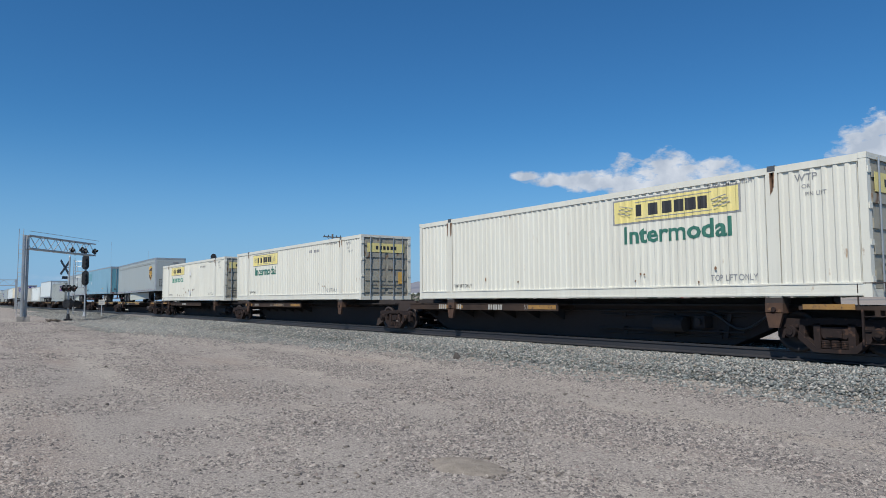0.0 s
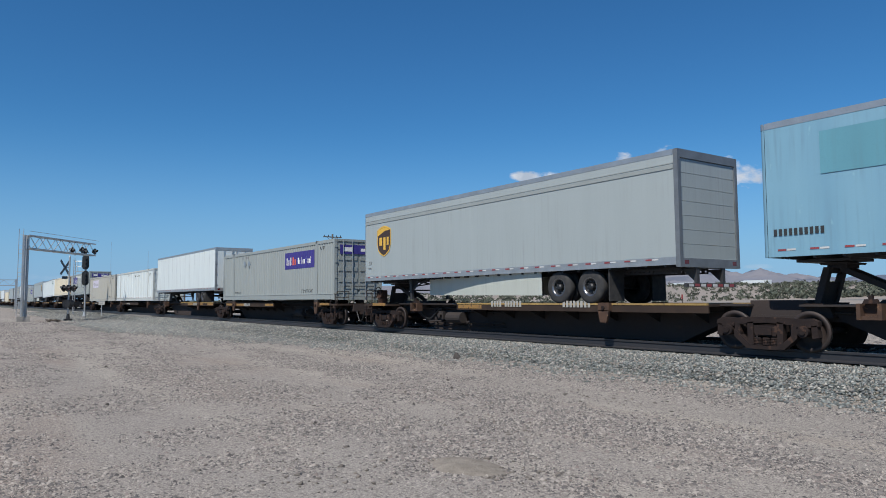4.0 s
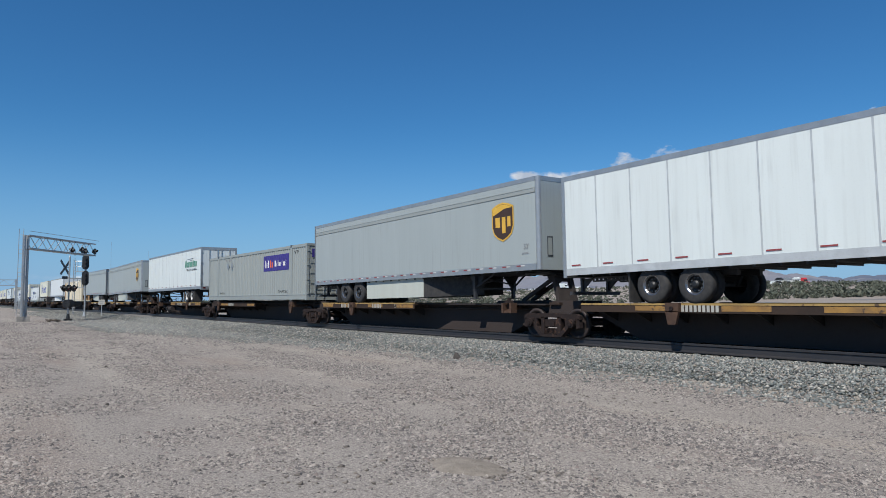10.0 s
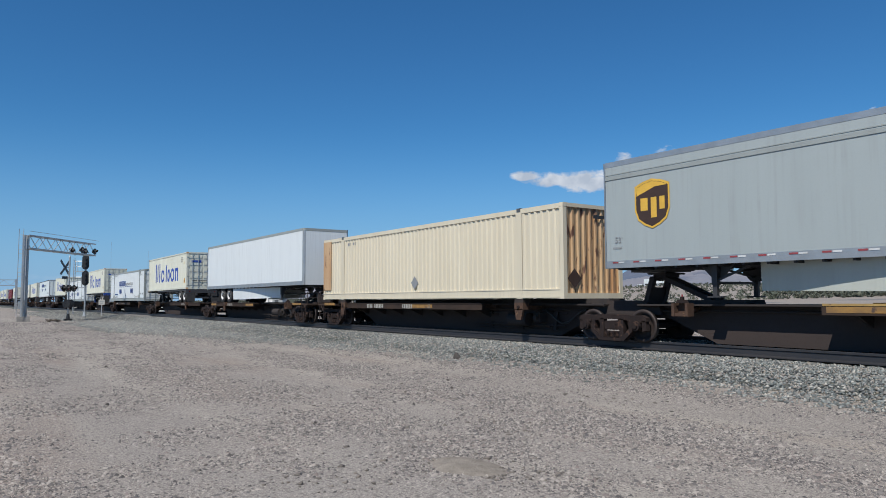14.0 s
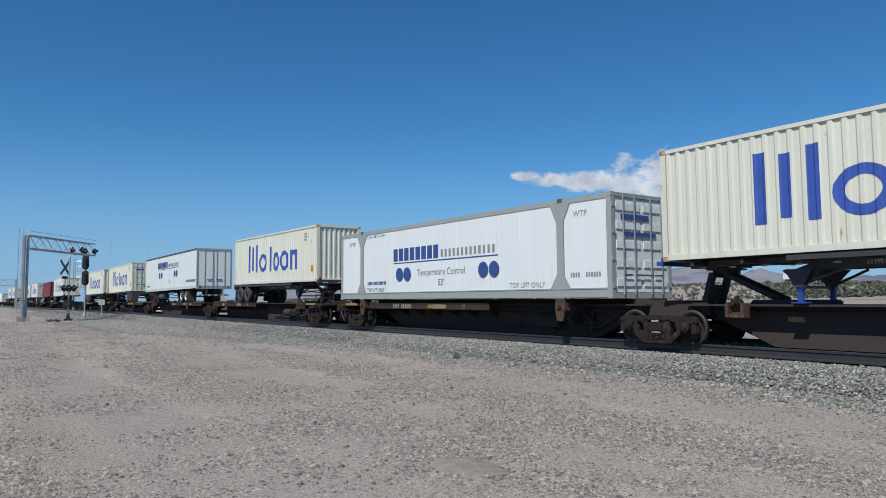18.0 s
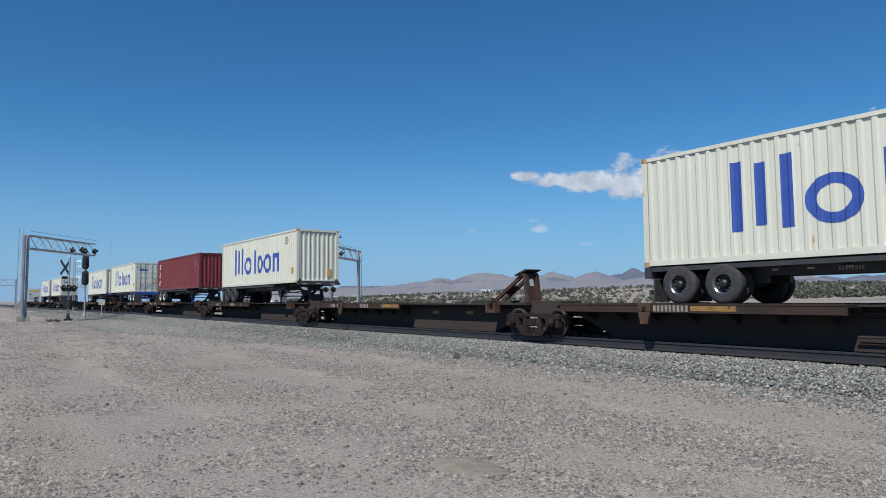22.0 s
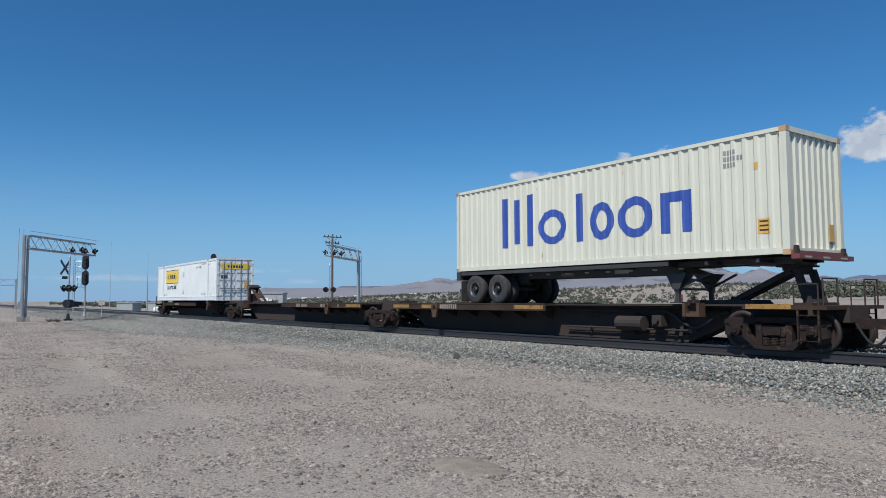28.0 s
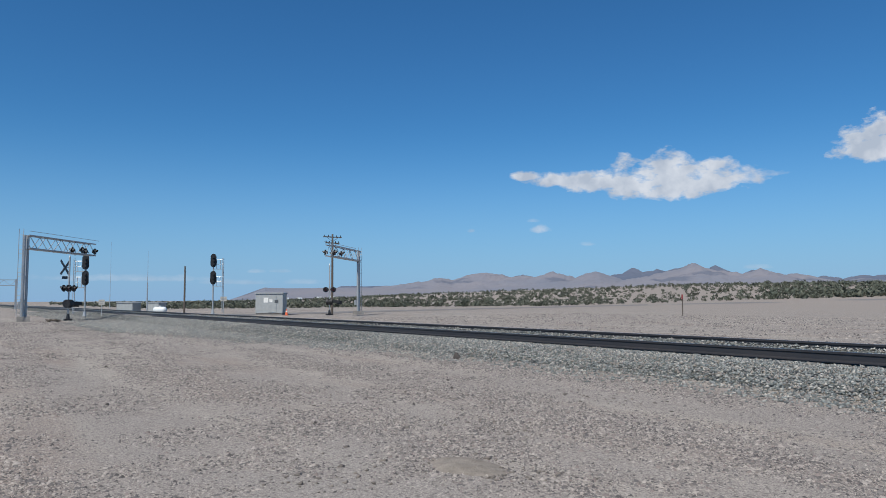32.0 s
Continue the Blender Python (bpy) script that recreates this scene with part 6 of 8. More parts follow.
    if cl:
        f.bars("red_tag", [(6.70, 0.41, 6.78, 0.53)], M_RED_TAPE, "small red tag", 0.006)
        for z_, hz_ in ((0.62, 0.05), (0.80, 0.035)):
            g = Geo()
            for i in range(9):
                g.box(X + 0.003, -0.98 + 0.215 * i, z_, X - 0.004, -0.82 + 0.215 * i, z_ + hz_)
            part("door_marks", g, M_GREYINK, root, "grey door lettering bars")
        part("door_sign", Geo().box(X, -1.0, 1.50, X - 0.006, -0.55, 1.72), M_TRIM_DARK, root, "dark printed door sign")
        for z_ in (1.12, 1.98):
            g = Geo()
            for (ya, za), (yb, zb) in (((0, 0.2), (0.2, 0)), ((0.2, 0), (0, -0.2)), ((0, -0.2), (-0.2, 0)), ((-0.2, 0), (0, 0.2))):
                g.beam((X, -0.72 + ya, z_ + za), (X, -0.72 + yb, z_ + zb), 0.02, 0.012)
            part("placard_frame", g, M_TRIM, root, "thin diamond placard frame")
    part("placard", Geo().box(X, 0.62, 0.72, X - 0.006, 0.9, 1.25), M_TAG, root, "orange warning placard")
    return root, f


intermodal("aged white corrugated container with a yellow brand panel", -14.45, 1.6, 0, M_PALEYELLOW)
intermodal("rust-spotted white container with a pale yellow panel", -35.3, -5.25, 0, M_PALEYELLOW)
intermodal("scuffed white container with a pale yellow panel", -53.92, -5.25, 0, M_PALEYELLOW)
intermodal("clean white container with a bright yellow brand panel", -692.0, -5.27, 0, M_JBYELLOW, M_CLEAN)


def shield(f, x, z=1.63):
    """The brown shield mark, 1.1 m wide."""
    def outline(k):
        top = [(-0.55, 0.50), (-0.3, 0.60), (0.0, 0.66), (0.3, 0.60), (0.55, 0.50)]
        low = [(0.55, -0.15), (0.45, -0.40), (0.25, -0.54), (0.0, -0.64), (-0.25, -0.54), (-0.45, -0.40), (-0.55, -0.15)]
        return [(x + a * k, z + b * k) for a, b in (top + low)[::-1]]
    f.poly("shield_border", outline(1.0), M_GOLD, "gold shield border", 0.004)
    f.poly("shield", outline(0.91), M_BROWN, "dark brown shield", 0.007)
    f.poly("shield_sweep", [(x - 0.48, z + 0.24), (x + 0.1, z + 0.44), (x + 0.49, z + 0.45), (x + 0.27, z + 0.54), (x, z + 0.59), (x - 0.27, z + 0.54), (x - 0.49, z + 0.45)], M_GOLD, "gold sweep", 0.010)
    f.bars("brand_bar", [(x - 0.36, z - 0.16, x - 0.13, z + 0.17), (x - 0.03, z - 0.36, x + 0.15, z + 0.17), (x + 0.24, z - 0.16, x + 0.40, z + 0.17)],
           M_GOLD, "plain gold bar of the brand", 0.010, True)


def grey_trailer(label, c, nose, skirt=M_SKIRT, axles=None):
    root, f = trailer(label, c, axles=axles, split_skirt=c in (-253.8, -308.1), body=M_SILVER, nose=nose, rear="roll", skirt=skirt, line=M_GREY, rim=M_RIM_DARK, rail_mat=M_TRIM, door_mat=M_SILVER)
    shield(f, nose * 6.38)
    f.words("53'", nose * 7.5, 0.75, 0.16, M_GREYINK)
    f.number(nose * 7.5 - 0.2, 0.52, 0.05, 8, M_GREYINK)
    X = nose * (K53 / 2 + 0.012)
    part("nose_placard_frame", Geo().box(X, -0.95, 0.42, X - nose * 0.02, -0.72, 1.05), M_TRIM_DARK, root)
    part("nose_placard", Geo().box(X + nose * 0.006, -0.92, 0.46, X, -0.75, 1.0), M_GREY, root)
    part("connector_box", Geo().box(X + nose * 0.05, 0.25, 0.35, X, 0.75, 0.85), M_TRIM_DARK, root)
    part("nose_serial_marking", Geo().box(X + nose * 0.004, 0.2, 2.45, X, 0.65, 2.58), M_GREYINK, root)
    return root, f


grey_trailer("silver-grey van trailer with a brown and gold shield, nose leading", -72.83, 1, axles=(-4.65, -3.28))
grey_trailer("silver-grey van trailer with a brown shield near its nose", -111.4, -1)
grey_trailer("silver-grey van trailer with a large brown shield and pale skirt", -253.8, 1)
grey_trailer("silver-grey van trailer with a long pale side skirt", -308.1, 1)
grey_trailer("silver-grey van trailer with a rolling rear door", -325.9, -1)

r, f = trailer("faded sky-blue van trailer with white wheel rims", -93.17, h=3.0, body=M_BLUE, nose=-1, rear="swing", skirt=None, rail_mat=M_BLUE, rim=M_RIM_WHITE, door_mat=M_BLUE_DARK)
f.bars("repainted_patch", [(-6.74, 1.70, -4.2, 2.60)], M_BLUE_DARK, "darker blue repainted patch", 0.002)
f.number(-7.8, 0.46, 0.15, 10, M_BLACKINK)
f.bars("warning_sticker", [(2.6, 0.55, 3.5, 0.63)], M_TAG, "", 0.003)
for k in range(4):
    part("door_sticker", Geo().box(8.083, -0.95 + 0.52 * k, 0.42, 8.079, -0.72 + 0.52 * k, 0.56), M_TRIM_DARK, r, "dark sticker on the door")
part("door_sticker", Geo().box(8.083, 0.75, 0.75, 8.079, 1.02, 1.25), M_TAG, r, "orange sticker on the door")
part("serial_marking", Geo().box(8.083, 0.1, 2.45, 8.079, 0.9, 2.6), M_NAVYINK, r)
f.bars("white_stripe", [(-4.6, 1.1, -4.5, 1.5)], M_WHITEINK, "", 0.003)


def purple_panel(f, x, z0=1.63, faded=False):
    f.bars("brand_panel", [(x, z0, x + 3.7, z0 + 0.88)], M_FADEPANEL if faded else M_PURPLE, "sun-bleached brand panel" if faded else "purple brand panel", 0.003)
    zc = z0 + 0.40
    ink = M_GREYINK if faded else M_WHITEINK
    f.bars("brand_bar", [(x + 0.22 + i * 0.25, zc - 0.20, x + 0.40 + i * 0.25, zc + (0.22 if i != 1 else 0.10)) for i in range(3)], ink, "plain white bar", 0.007, True)
    f.bars("brand_bar", [(x + 1.0, zc - 0.20, x + 1.22, zc + 0.22), (x + 1.27, zc - 0.20, x + 1.48, zc + 0.10)], M_GREYINK if faded else M_ORANGEINK, "plain orange bar", 0.007, True)
    f.bars("brand_bar", [(x + 1.75 + i * 0.19, zc - 0.16, x + 1.83 + i * 0.19, zc + (0.17 if i in (0, 2, 5, 8) else 0.06)) for i in range(9)], ink, "thin plain bars", 0.007)


def grey_box(label, c, z, logo_x, material=M_GREY, faded=False, marks=1):
    root, f = container(label, c, z, K53, 2.896, 2.59, material, 0.27, 0.03, 1, 6.1)
    purple_panel(f, logo_x, faded=faded)
    f.words("TOP LIFT ONLY", 5.0, 0.45, 0.15, M_BLACKINK, 0.95)
    f.words("TOP LIFT ONLY", -5.3, 0.45, 0.12, M_BLACKINK, 0.95)
    f.words("WTP", marks * 6.7, 2.5, 0.18, M_BLACKINK)
    x = -marks * 4.1 if logo_x > 0 else 4.75
    f.number(x - 0.6, 2.52, 0.13, 4, M_GREYINK), f.number(x + 0.1, 2.52, 0.13, 6, M_GREYINK)
    for q in (x, x + 0.75) if not faded else (x + 0.5,):
        f.poly("placard_holder", [(q, 1.95), (q + 0.24, 2.2), (q, 2.45), (q - 0.24, 2.2)], M_TRIM, "diamond placard holder", 0.004)
    X = K53 / 2 + 0.008
    part("door_panel_mark", Geo().box(X, -1.0, 2.18, X - 0.006, 1.0, 2.62), M_FADEPANEL if faded else M_PURPLE, root, "purple panel on the doors")
    part("brand_bar", Geo().box(X + 0.003, -0.8, 2.3, X, -0.35, 2.5).box(X + 0.003, 0.1, 2.32, X, 0.75, 2.46), M_WHITEINK, root)
    return root, f


grey_box("light grey corrugated container with a purple brand panel", -130.46, ZC, 2.1)
grey_box("beige-grey container with a sun-bleached panel", -183.25, ZC, -5.78, M_GREY_FADE, True)
grey_box("light grey container with purple panel riding a black chassis", -200.25, 2.58, -5.75)
chassis("black fifty-three foot container chassis under a grey box", -200.25, 2.58, K53, -1, back=2.85)
grey_box("light grey container with purple panel on the deck", -270.9, ZC, 2.07)

trailer("plain white van trailer with vertical panel seams", -148.4, z=2.40, body=M_WHITE, nose=-1, rear="swing", seams=1.22, rim=M_RIM_DARK)
r, f = container("white smooth-sided container with widely spaced posts", -165.97, ZC, K53, 2.88, 2.59, M_WHITE, 1.05, 0.022, 1, 6.1, rail_mat=M_WHITE_RAIL)
f.number(0.6, 2.30, 0.16, 4, M_BLACKINK), f.number(1.55, 2.30, 0.16, 3, M_BLACKINK), f.number(2.15, 2.30, 0.16, 3, M_BLACKINK)
f.words("WTP", 6.75, 2.35, 0.22, M_BLACKINK)
f.bars("reflector_tape", [(-7.6 + i * 0.98, 0.31, -7.35 + i * 0.98, 0.35) for i in range(16)], M_RED_TAPE, "", 0.004)
f.bars("patch", [(-2.4 + i * 0.5, 2.45, -2.32 + i * 0.5, 2.72) for i in range(4)], M_GREYINK, "peeling tape", 0.004)


def tan_box(label, c, z):
    root, f = container(label, c, z, K53, 2.87, 2.59, M_TAN, 0.265, 0.034, -1, 6.1, end_mat=M_TAN_RUST)
    f.number(-5.6, 2.45, 0.12, 3, M_GREYINK), f.number(-5.2, 2.45, 0.12, 4, M_GREYINK)
    f.poly("placard_holder", [(0.0, 0.38), (0.26, 0.64), (0.0, 0.90), (-0.26, 0.64)], M_GREYINK, "weathered diamond placard", 0.004)
    X = K53 / 2 + 0.002
    part("placard_holder", Geo().add([(X, -0.85, 0.3), (X, -0.55, 0.6), (X, -0.85, 0.9), (X, -1.15, 0.6)], [(0, 1, 2, 3)]), M_BROWN, root, "rusted diamond placard")
    part("end_serial_marking", Geo().box(X + 0.004, 0.0, 2.45, X, 0.65, 2.56), M_BLACKINK, root)
    return root, f


tan_box("tan corrugated container with rust-streaked end on a chassis", -219.32, 2.56)
chassis("black container chassis under the tan box", -219.32, 2.56, K53, 1, back=2.85)
tan_box("tan corrugated container with rust stains on the deck", -343.55, ZC)
bx_ = Geo().box(-8.06, -1.312, 0.45, -7.25, -1.302, 2.75)
part("rust_patch", bx_, M_TAN_RUST, MOVERS[-1][0], "dark rust patch beside the doors")


def leasing(label, c, nose, seams, framed):
    root, f = trailer(label, c, h=2.93 if framed else 3.02, axles=None if framed else (5.57, 4.27), body=M_WHITE, nose=nose, rear="swing", seams=seams, rim=M_RIM_WHITE if nose < 0 else M_RIM_DARK, round_nose=0.22, tape="sparse", rail_mat=M_SEAM if framed else None)
    if framed:
        x0, x1, z0, z1 = 6.03, 7.72, 1.9, 2.6
        f.bars("sign_frame", [(x0, z0, x1, z0 + 0.03), (x0, z1 - 0.03, x1, z1), (x0, z0, x0 + 0.03, z1), (x1 - 0.03, z0, x1, z1)], M_GREENINK, "thin green frame", 0.003)
        f.bars("brand_bar", [(x0 + 0.2 + i * 0.19, 2.14, x0 + 0.33 + i * 0.19, 2.40 if i in (0, 4) else 2.32) for i in range(7)], M_GREENINK, "plain green bars", 0.003)
        f.words("TRAILER LEASING", 7.05, 2.04, 0.07, M_GREENINK)
        f.number(7.25, 0.32, 0.07, 9, M_GREENINK)
        X = K53 / 2 + 0.006
        part("brand_sign", Geo().box(X, -0.9, 1.85, X - 0.004, 0.0, 2.45), M_SIGN, root)
        part("brand_bar", Geo().box(X + 0.004, -0.75, 2.08, X, -0.15, 2.25), M_GREENINK, root)
        for q in (-0.95, -0.70):
            part("placard_holder", Geo().add([(X, q, 0.55), (X, q + 0.2, 0.8), (X, q, 1.05), (X, q - 0.2, 0.8)], [(0, 1, 2, 3)]), M_TRIM_DARK, root)
    else:
        for a, b, zt in ((3.92, 4.30, 2.17), (4.42, 4.66, 2.05), (4.74, 5.10, 2.07), (5.19, 5.86, 2.07), (5.95, 6.10, 2.14), (6.17, 6.54, 2.07), (6.62, 6.98, 2.07)):
            lean = 0.22 * (zt - 1.67)
            f.poly("brand_bar", [(a, 1.67), (b, 1.67), (b + lean, zt), (a + lean, zt)], M_MIDGREEN, "plain green bar of the brand", 0.003)
        f.poly("brand_stripe", [(4.56, 2.265), (6.10, 2.265), (6.12, 2.31), (4.58, 2.285)], M_SLATEINK, "thin dark stripe", 0.003)
        f.poly("brand_stripe", [(5.35, 2.16), (5.98, 2.16), (5.99, 2.195), (5.36, 2.185)], M_SLATEINK, "thin dark stripe", 0.003)
        f.words("TRAILER LEASING", 5.72, 1.45, 0.16, M_SLATEINK, 1.5)
    return root, f


leasing("white van trailer with a green framed leasing sign", -236.8, 1, 1.22, True)
leasing("clean white van trailer with green leasing lettering", -289.15, -1, 1.22, False)
trailer("bright white van trailer with a deep grey bottom rail", -362.1, body=M_CLEAN, nose=1, rear="swing", skirt=M_CLEAN, rim=M_RIM_WHITE, top=M_GREY, tape=False)


def discs(f, kind):
    z = 1.0 if kind == "box" else 1.3
    for q in (-2.97, -2.40, 2.42, 3.00) if kind == "box" else (-2.87, -2.15, 1.98, 2.60):
        f.disc("blue_disc", q, z, 0.27, M_NAVYINK, "solid blue disc")
    zl = 1.48 if kind == "box" else 1.82
    f.bars("brand_bar", [(-3.45 + i * 0.41, zl + 0.06, -3.13 + i * 0.41, zl + 0.56) for i in range(8)], M_NAVYINK, "heavy plain blue bar", 0.003, True)
    f.bars("brand_bar", [(-0.1 + i * 0.25, zl + 0.08, 0.03 + i * 0.25, zl + 0.36) for i in range(13)], M_GREYINK, "thin plain grey bars", 0.003)
    f.bars("underline", [(-3.45, zl - 0.04, 3.2, zl)], M_NAVYINK, "", 0.003)


def white_post_box(label, c, temp):
    root, f = container(label, c, ZC, K53, 2.955, 2.59, M_CLEAN, 1.6, 0.006, 1, 6.1, rail_mat=M_GREY)
    for q in (-6.1, 6.1):
        f.poly("post_flare", [(q - 0.45, 0.24), (q + 0.45, 0.24), (q + 0.16, 0.7), (q - 0.16, 0.7)], M_GREY, "grey flared post foot", 0.002)
        f.poly("post_flare", [(q - 0.16, 2.3), (q + 0.16, 2.3), (q + 0.42, 2.81), (q - 0.42, 2.81)], M_GREY, "grey flared post head", 0.002)
    discs(f, "box")
    if temp:
        f.words("Temperature Control", -0.15, 1.02, 0.26, M_GREYINK, 0.95)
    f.words("53'", -0.1, 0.62, 0.24, M_NAVYINK)
    f.words("TOP LIFT ONLY", 4.6, 0.42, 0.17, M_GREYINK)
    f.words("TOP LIFT ONLY", -4.9, 0.40, 0.15, M_BLACKINK)
    f.number(-5.6, 0.62, 0.14, 15, M_NAVYINK)
    f.number(6.5, 0.62, 0.13, 4, M_GREYINK), f.number(7.1, 0.62, 0.13, 6, M_GREYINK)
    f.words("WTP", -7.0, 2.45, 0.18, M_GREYINK), f.words("WTP", 6.9, 2.45, 0.18, M_GREYINK)
    f.words("STACK LIMIT 3 HIGH", -4.95, 2.68, 0.12, M_GREYINK)
    X = K53 / 2 + 0.008
    part("brand_bar", Geo().box(X, -0.9, 2.2, X - 0.006, 0.3, 2.36).box(X, -0.8, 1.75, X - 0.006, 0.6, 1.85), M_NAVYINK, root)
    # ladder frame at the blind end
    g = Geo()
    for k in range(6):
        g.cyl((-K53 / 2 - 0.05, -1.2, 0.5 + k * 0.4), (-K53 / 2 - 0.05, -0.8, 0.5 + k * 0.4), 0.018, 6)
    part("end_ladder", g, M_GREY, root)
    return root, f


white_post_box("white container with grey posts and blue discs", -397.5, False)
white_post_box("white temperature-controlled container with blue discs", -432.1, True)
r, f = trailer("white van trailer with blue discs and lettering bars", -471.3, body=M_WHITE, nose=-1, rear="swing", rim=M_RIM_WHITE, seams=0.0, tape=False, top=M_TRIM_DARK, rail_mat=M_WHITE_RAIL)
discs(f, "trailer")
f.words("53'", 0.40, 0.72, 0.2, M_GREYINK)
f.number(-7.45, 0.40, 0.15, 4, M_GREYINK), f.number(-6.9, 0.40, 0.15, 6, M_GREYINK)
f.number(5.23, 0.50, 0.19, 18, M_GREYINK)
tank = part("fuel_tank", Geo().cyl((-3.66, -0.88, -0.42), (-2.18, -0.88, -0.42), 0.265, 24), M_TRIM_DARK, r, "round dark fuel tank")
part("tank_end", Geo().cyl((-3.69, -0.88, -0.42), (-3.66, -0.88, -0.42), 0.27, 24).cyl((-3.71, -0.88, -0.42), (-3.69, -0.88, -0.42), 0.05, 10), M_GALV, tank, "bright aluminium tank end")
for q in (-3.3, -2.5):
    part("tank_strap", Geo().cyl((q - 0.03, -0.88, -0.42), (q + 0.03, -0.88, -0.42), 0.272, 24).box(q - 0.03, -0.92, -0.16, q + 0.03, -0.84, -0.03), M_BLACK, tank)


def cream_box(label, c, door, chassis_mat=None, rim=None, leg=None, front=None, ch_label="", tone=None):
    root, f = container(label, c, ZT, K40, 2.855, 2.438, tone or M_CREAM, 0.29, 0.036, door, None, fitting=M_TAN_RUST if random.Random(int(-c)).random() < 0.5 else None)
    cap, x_h, st = (0.70, 2.33), 1.75, 0.22
    b0 = cap[0]
    bars_ = [(-3.56, b0, -3.28, cap[1]), (-2.96, b0 + 0.1, -2.70, cap[1] - 0.1), (-2.36, b0, -2.08, cap[1]), (-0.26, b0, 0.0, 2.10), (2.72, b0, 2.99, x_h), (3.38, b0, 3.66, x_h), (2.99, x_h - 0.26, 3.38, x_h)]
    f.bars("brand_bar", bars_, M_BLUEINK, "broad plain blue bar of the brand", 0.002, True)
    f.ring("brand_ring", -1.24, (b0 + x_h) / 2, 0.60, 0.53, 0.25, M_BLUEINK, "plain blue ring of the brand")
    f.ring("brand_ring", 0.72, (b0 + x_h) / 2, 0.44, 0.53, 0.25, M_BLUEINK, "plain blue ring of the brand")
    f.ring("brand_ring", 1.90, (b0 + x_h) / 2, 0.58, 0.55, 0.25, M_BLUEINK, "plain blue ring of the brand")
    f.number(4.55, 2.42, 0.11, 4, M_GREYINK), f.number(4.55, 2.27, 0.11, 6, M_GREYINK), f.number(4.55, 2.12, 0.11, 4, M_GREYINK)
    f.bars("placard", [(5.37, 0.50, 5.66, 0.84)], M_TAG, "orange warning placard", 0.003)
    f.bars("placard_writing", [(5.41, 0.56 + 0.1 * k, 5.62, 0.60 + 0.1 * k) for k in range(3)], M_BROWN, "", 0.005)
    f.bars("placard", [(5.3, 1.98, 5.42, 2.14)], M_TAG, "", 0.003)
    X = K40 / 2
    if door > 0:
        part("brand_bar", Geo().box(X + 0.006, -0.85, 2.05, X, -0.1, 2.22), M_BLUEINK, root)
        part("placard", Geo().box(X + 0.006, 0.5, 0.9, X, 0.78, 1.2), M_TAG, root, "orange warning placard")
    else:
        part("placard", Geo().box(X - 0.01, 0.55, 0.35, X - 0.02, 0.78, 0.75), M_TAG, root, "orange warning placard")
    chassis(ch_label or "black forty foot container chassis", c, ZT, K40, -door, chassis_mat, rim, leg, front)


W = "cream corrugated container with blue brand bars"
cream_box(W + ", doors leading", -381.96, 1, rim=M_RIM_WHITE)
cream_box(W + " on a blue-backed chassis", -416.42, 1, M_CHASSIS_BLUE, M_RIM_WHITE, ch_label="dark blue container chassis with white rims")
cream_box(W + " with rusty corner posts", -449.2, -1)
cream_box(W + " and rust-stained corners", -491.8, 1)
cream_box(W + ", blind end leading", -507.2, -1)
cream_box(W + " on a black chassis", -541.9, -1)
cream_box(W + " on a blue chassis", -580.46, 1, M_CHASSIS_BLUE, M_RIM_WHITE, M_CHASSIS_BLUE, ch_label="blue container chassis with white rims")
cream_box(W + " over blue landing legs", -595.87, -1, M_BLACK, M_RIM_WHITE, M_CHASSIS_BLUE, M_CHASSIS_BLUE, "dark chassis with blue legs and front beam")
cream_box(W + " before an empty platform", -634.9, 1)
cream_box(W + " on a chassis", -650.67, -1, front=mat("red_brown_beam", (0.16, 0.05, 0.05), 0.6), ch_label="black container chassis with a red-brown front beam")

r, f = container("oxide red corrugated container with white marks", -559.2, 2.63, K40, 2.591, 2.438, M_RED, 0.29, 0.036, -1, None)
for z in (1.78, 1.08, 0.38):
    f.poly("brand_bar", [(-5.46, z), (-5.12, z), (-5.02, z + 0.40), (-5.36, z + 0.40)], M_WHITEINK, "slanted white block mark", 0.003)
    f.poly("brand_bar", [(-5.28, z + 0.1), (-5.14, z + 0.1), (-5.09, z + 0.3), (-5.23, z + 0.3)], M_RED, "", 0.006)
f.bars("serial_marking", [(5.545, 0.88 + i * 0.118, 5.605, 0.965 + i * 0.118) for i in range(11)], M_WHITEINK, "column of white bars", 0.003)
f.poly("warning_triangle", [(5.15, 1.72), (5.37, 1.72), (5.26, 1.94)], M_TAG, "yellow warning triangle", 0.003)
f.bars("placard", [(5.78, 1.56, 5.89, 1.70)], M_TAG, "", 0.003)
f.bars("serial_marking", [(5.81, 1.92 + i * 0.10, 5.88, 2.0 + i * 0.10) for i in range(4)], M_WHITEINK, "", 0.003)
f.bars("placard", [(5.80, 1.05, 5.90, 1.17)], M_WHITEINK, "", 0.003)
chassis("dark blue chassis with blue legs under the red container", -559.2, 2.63, K40, 1, M_BLACK, M_RIM_WHITE, M_CHASSIS_BLUE)

# ---- the level crossing and its signals ----


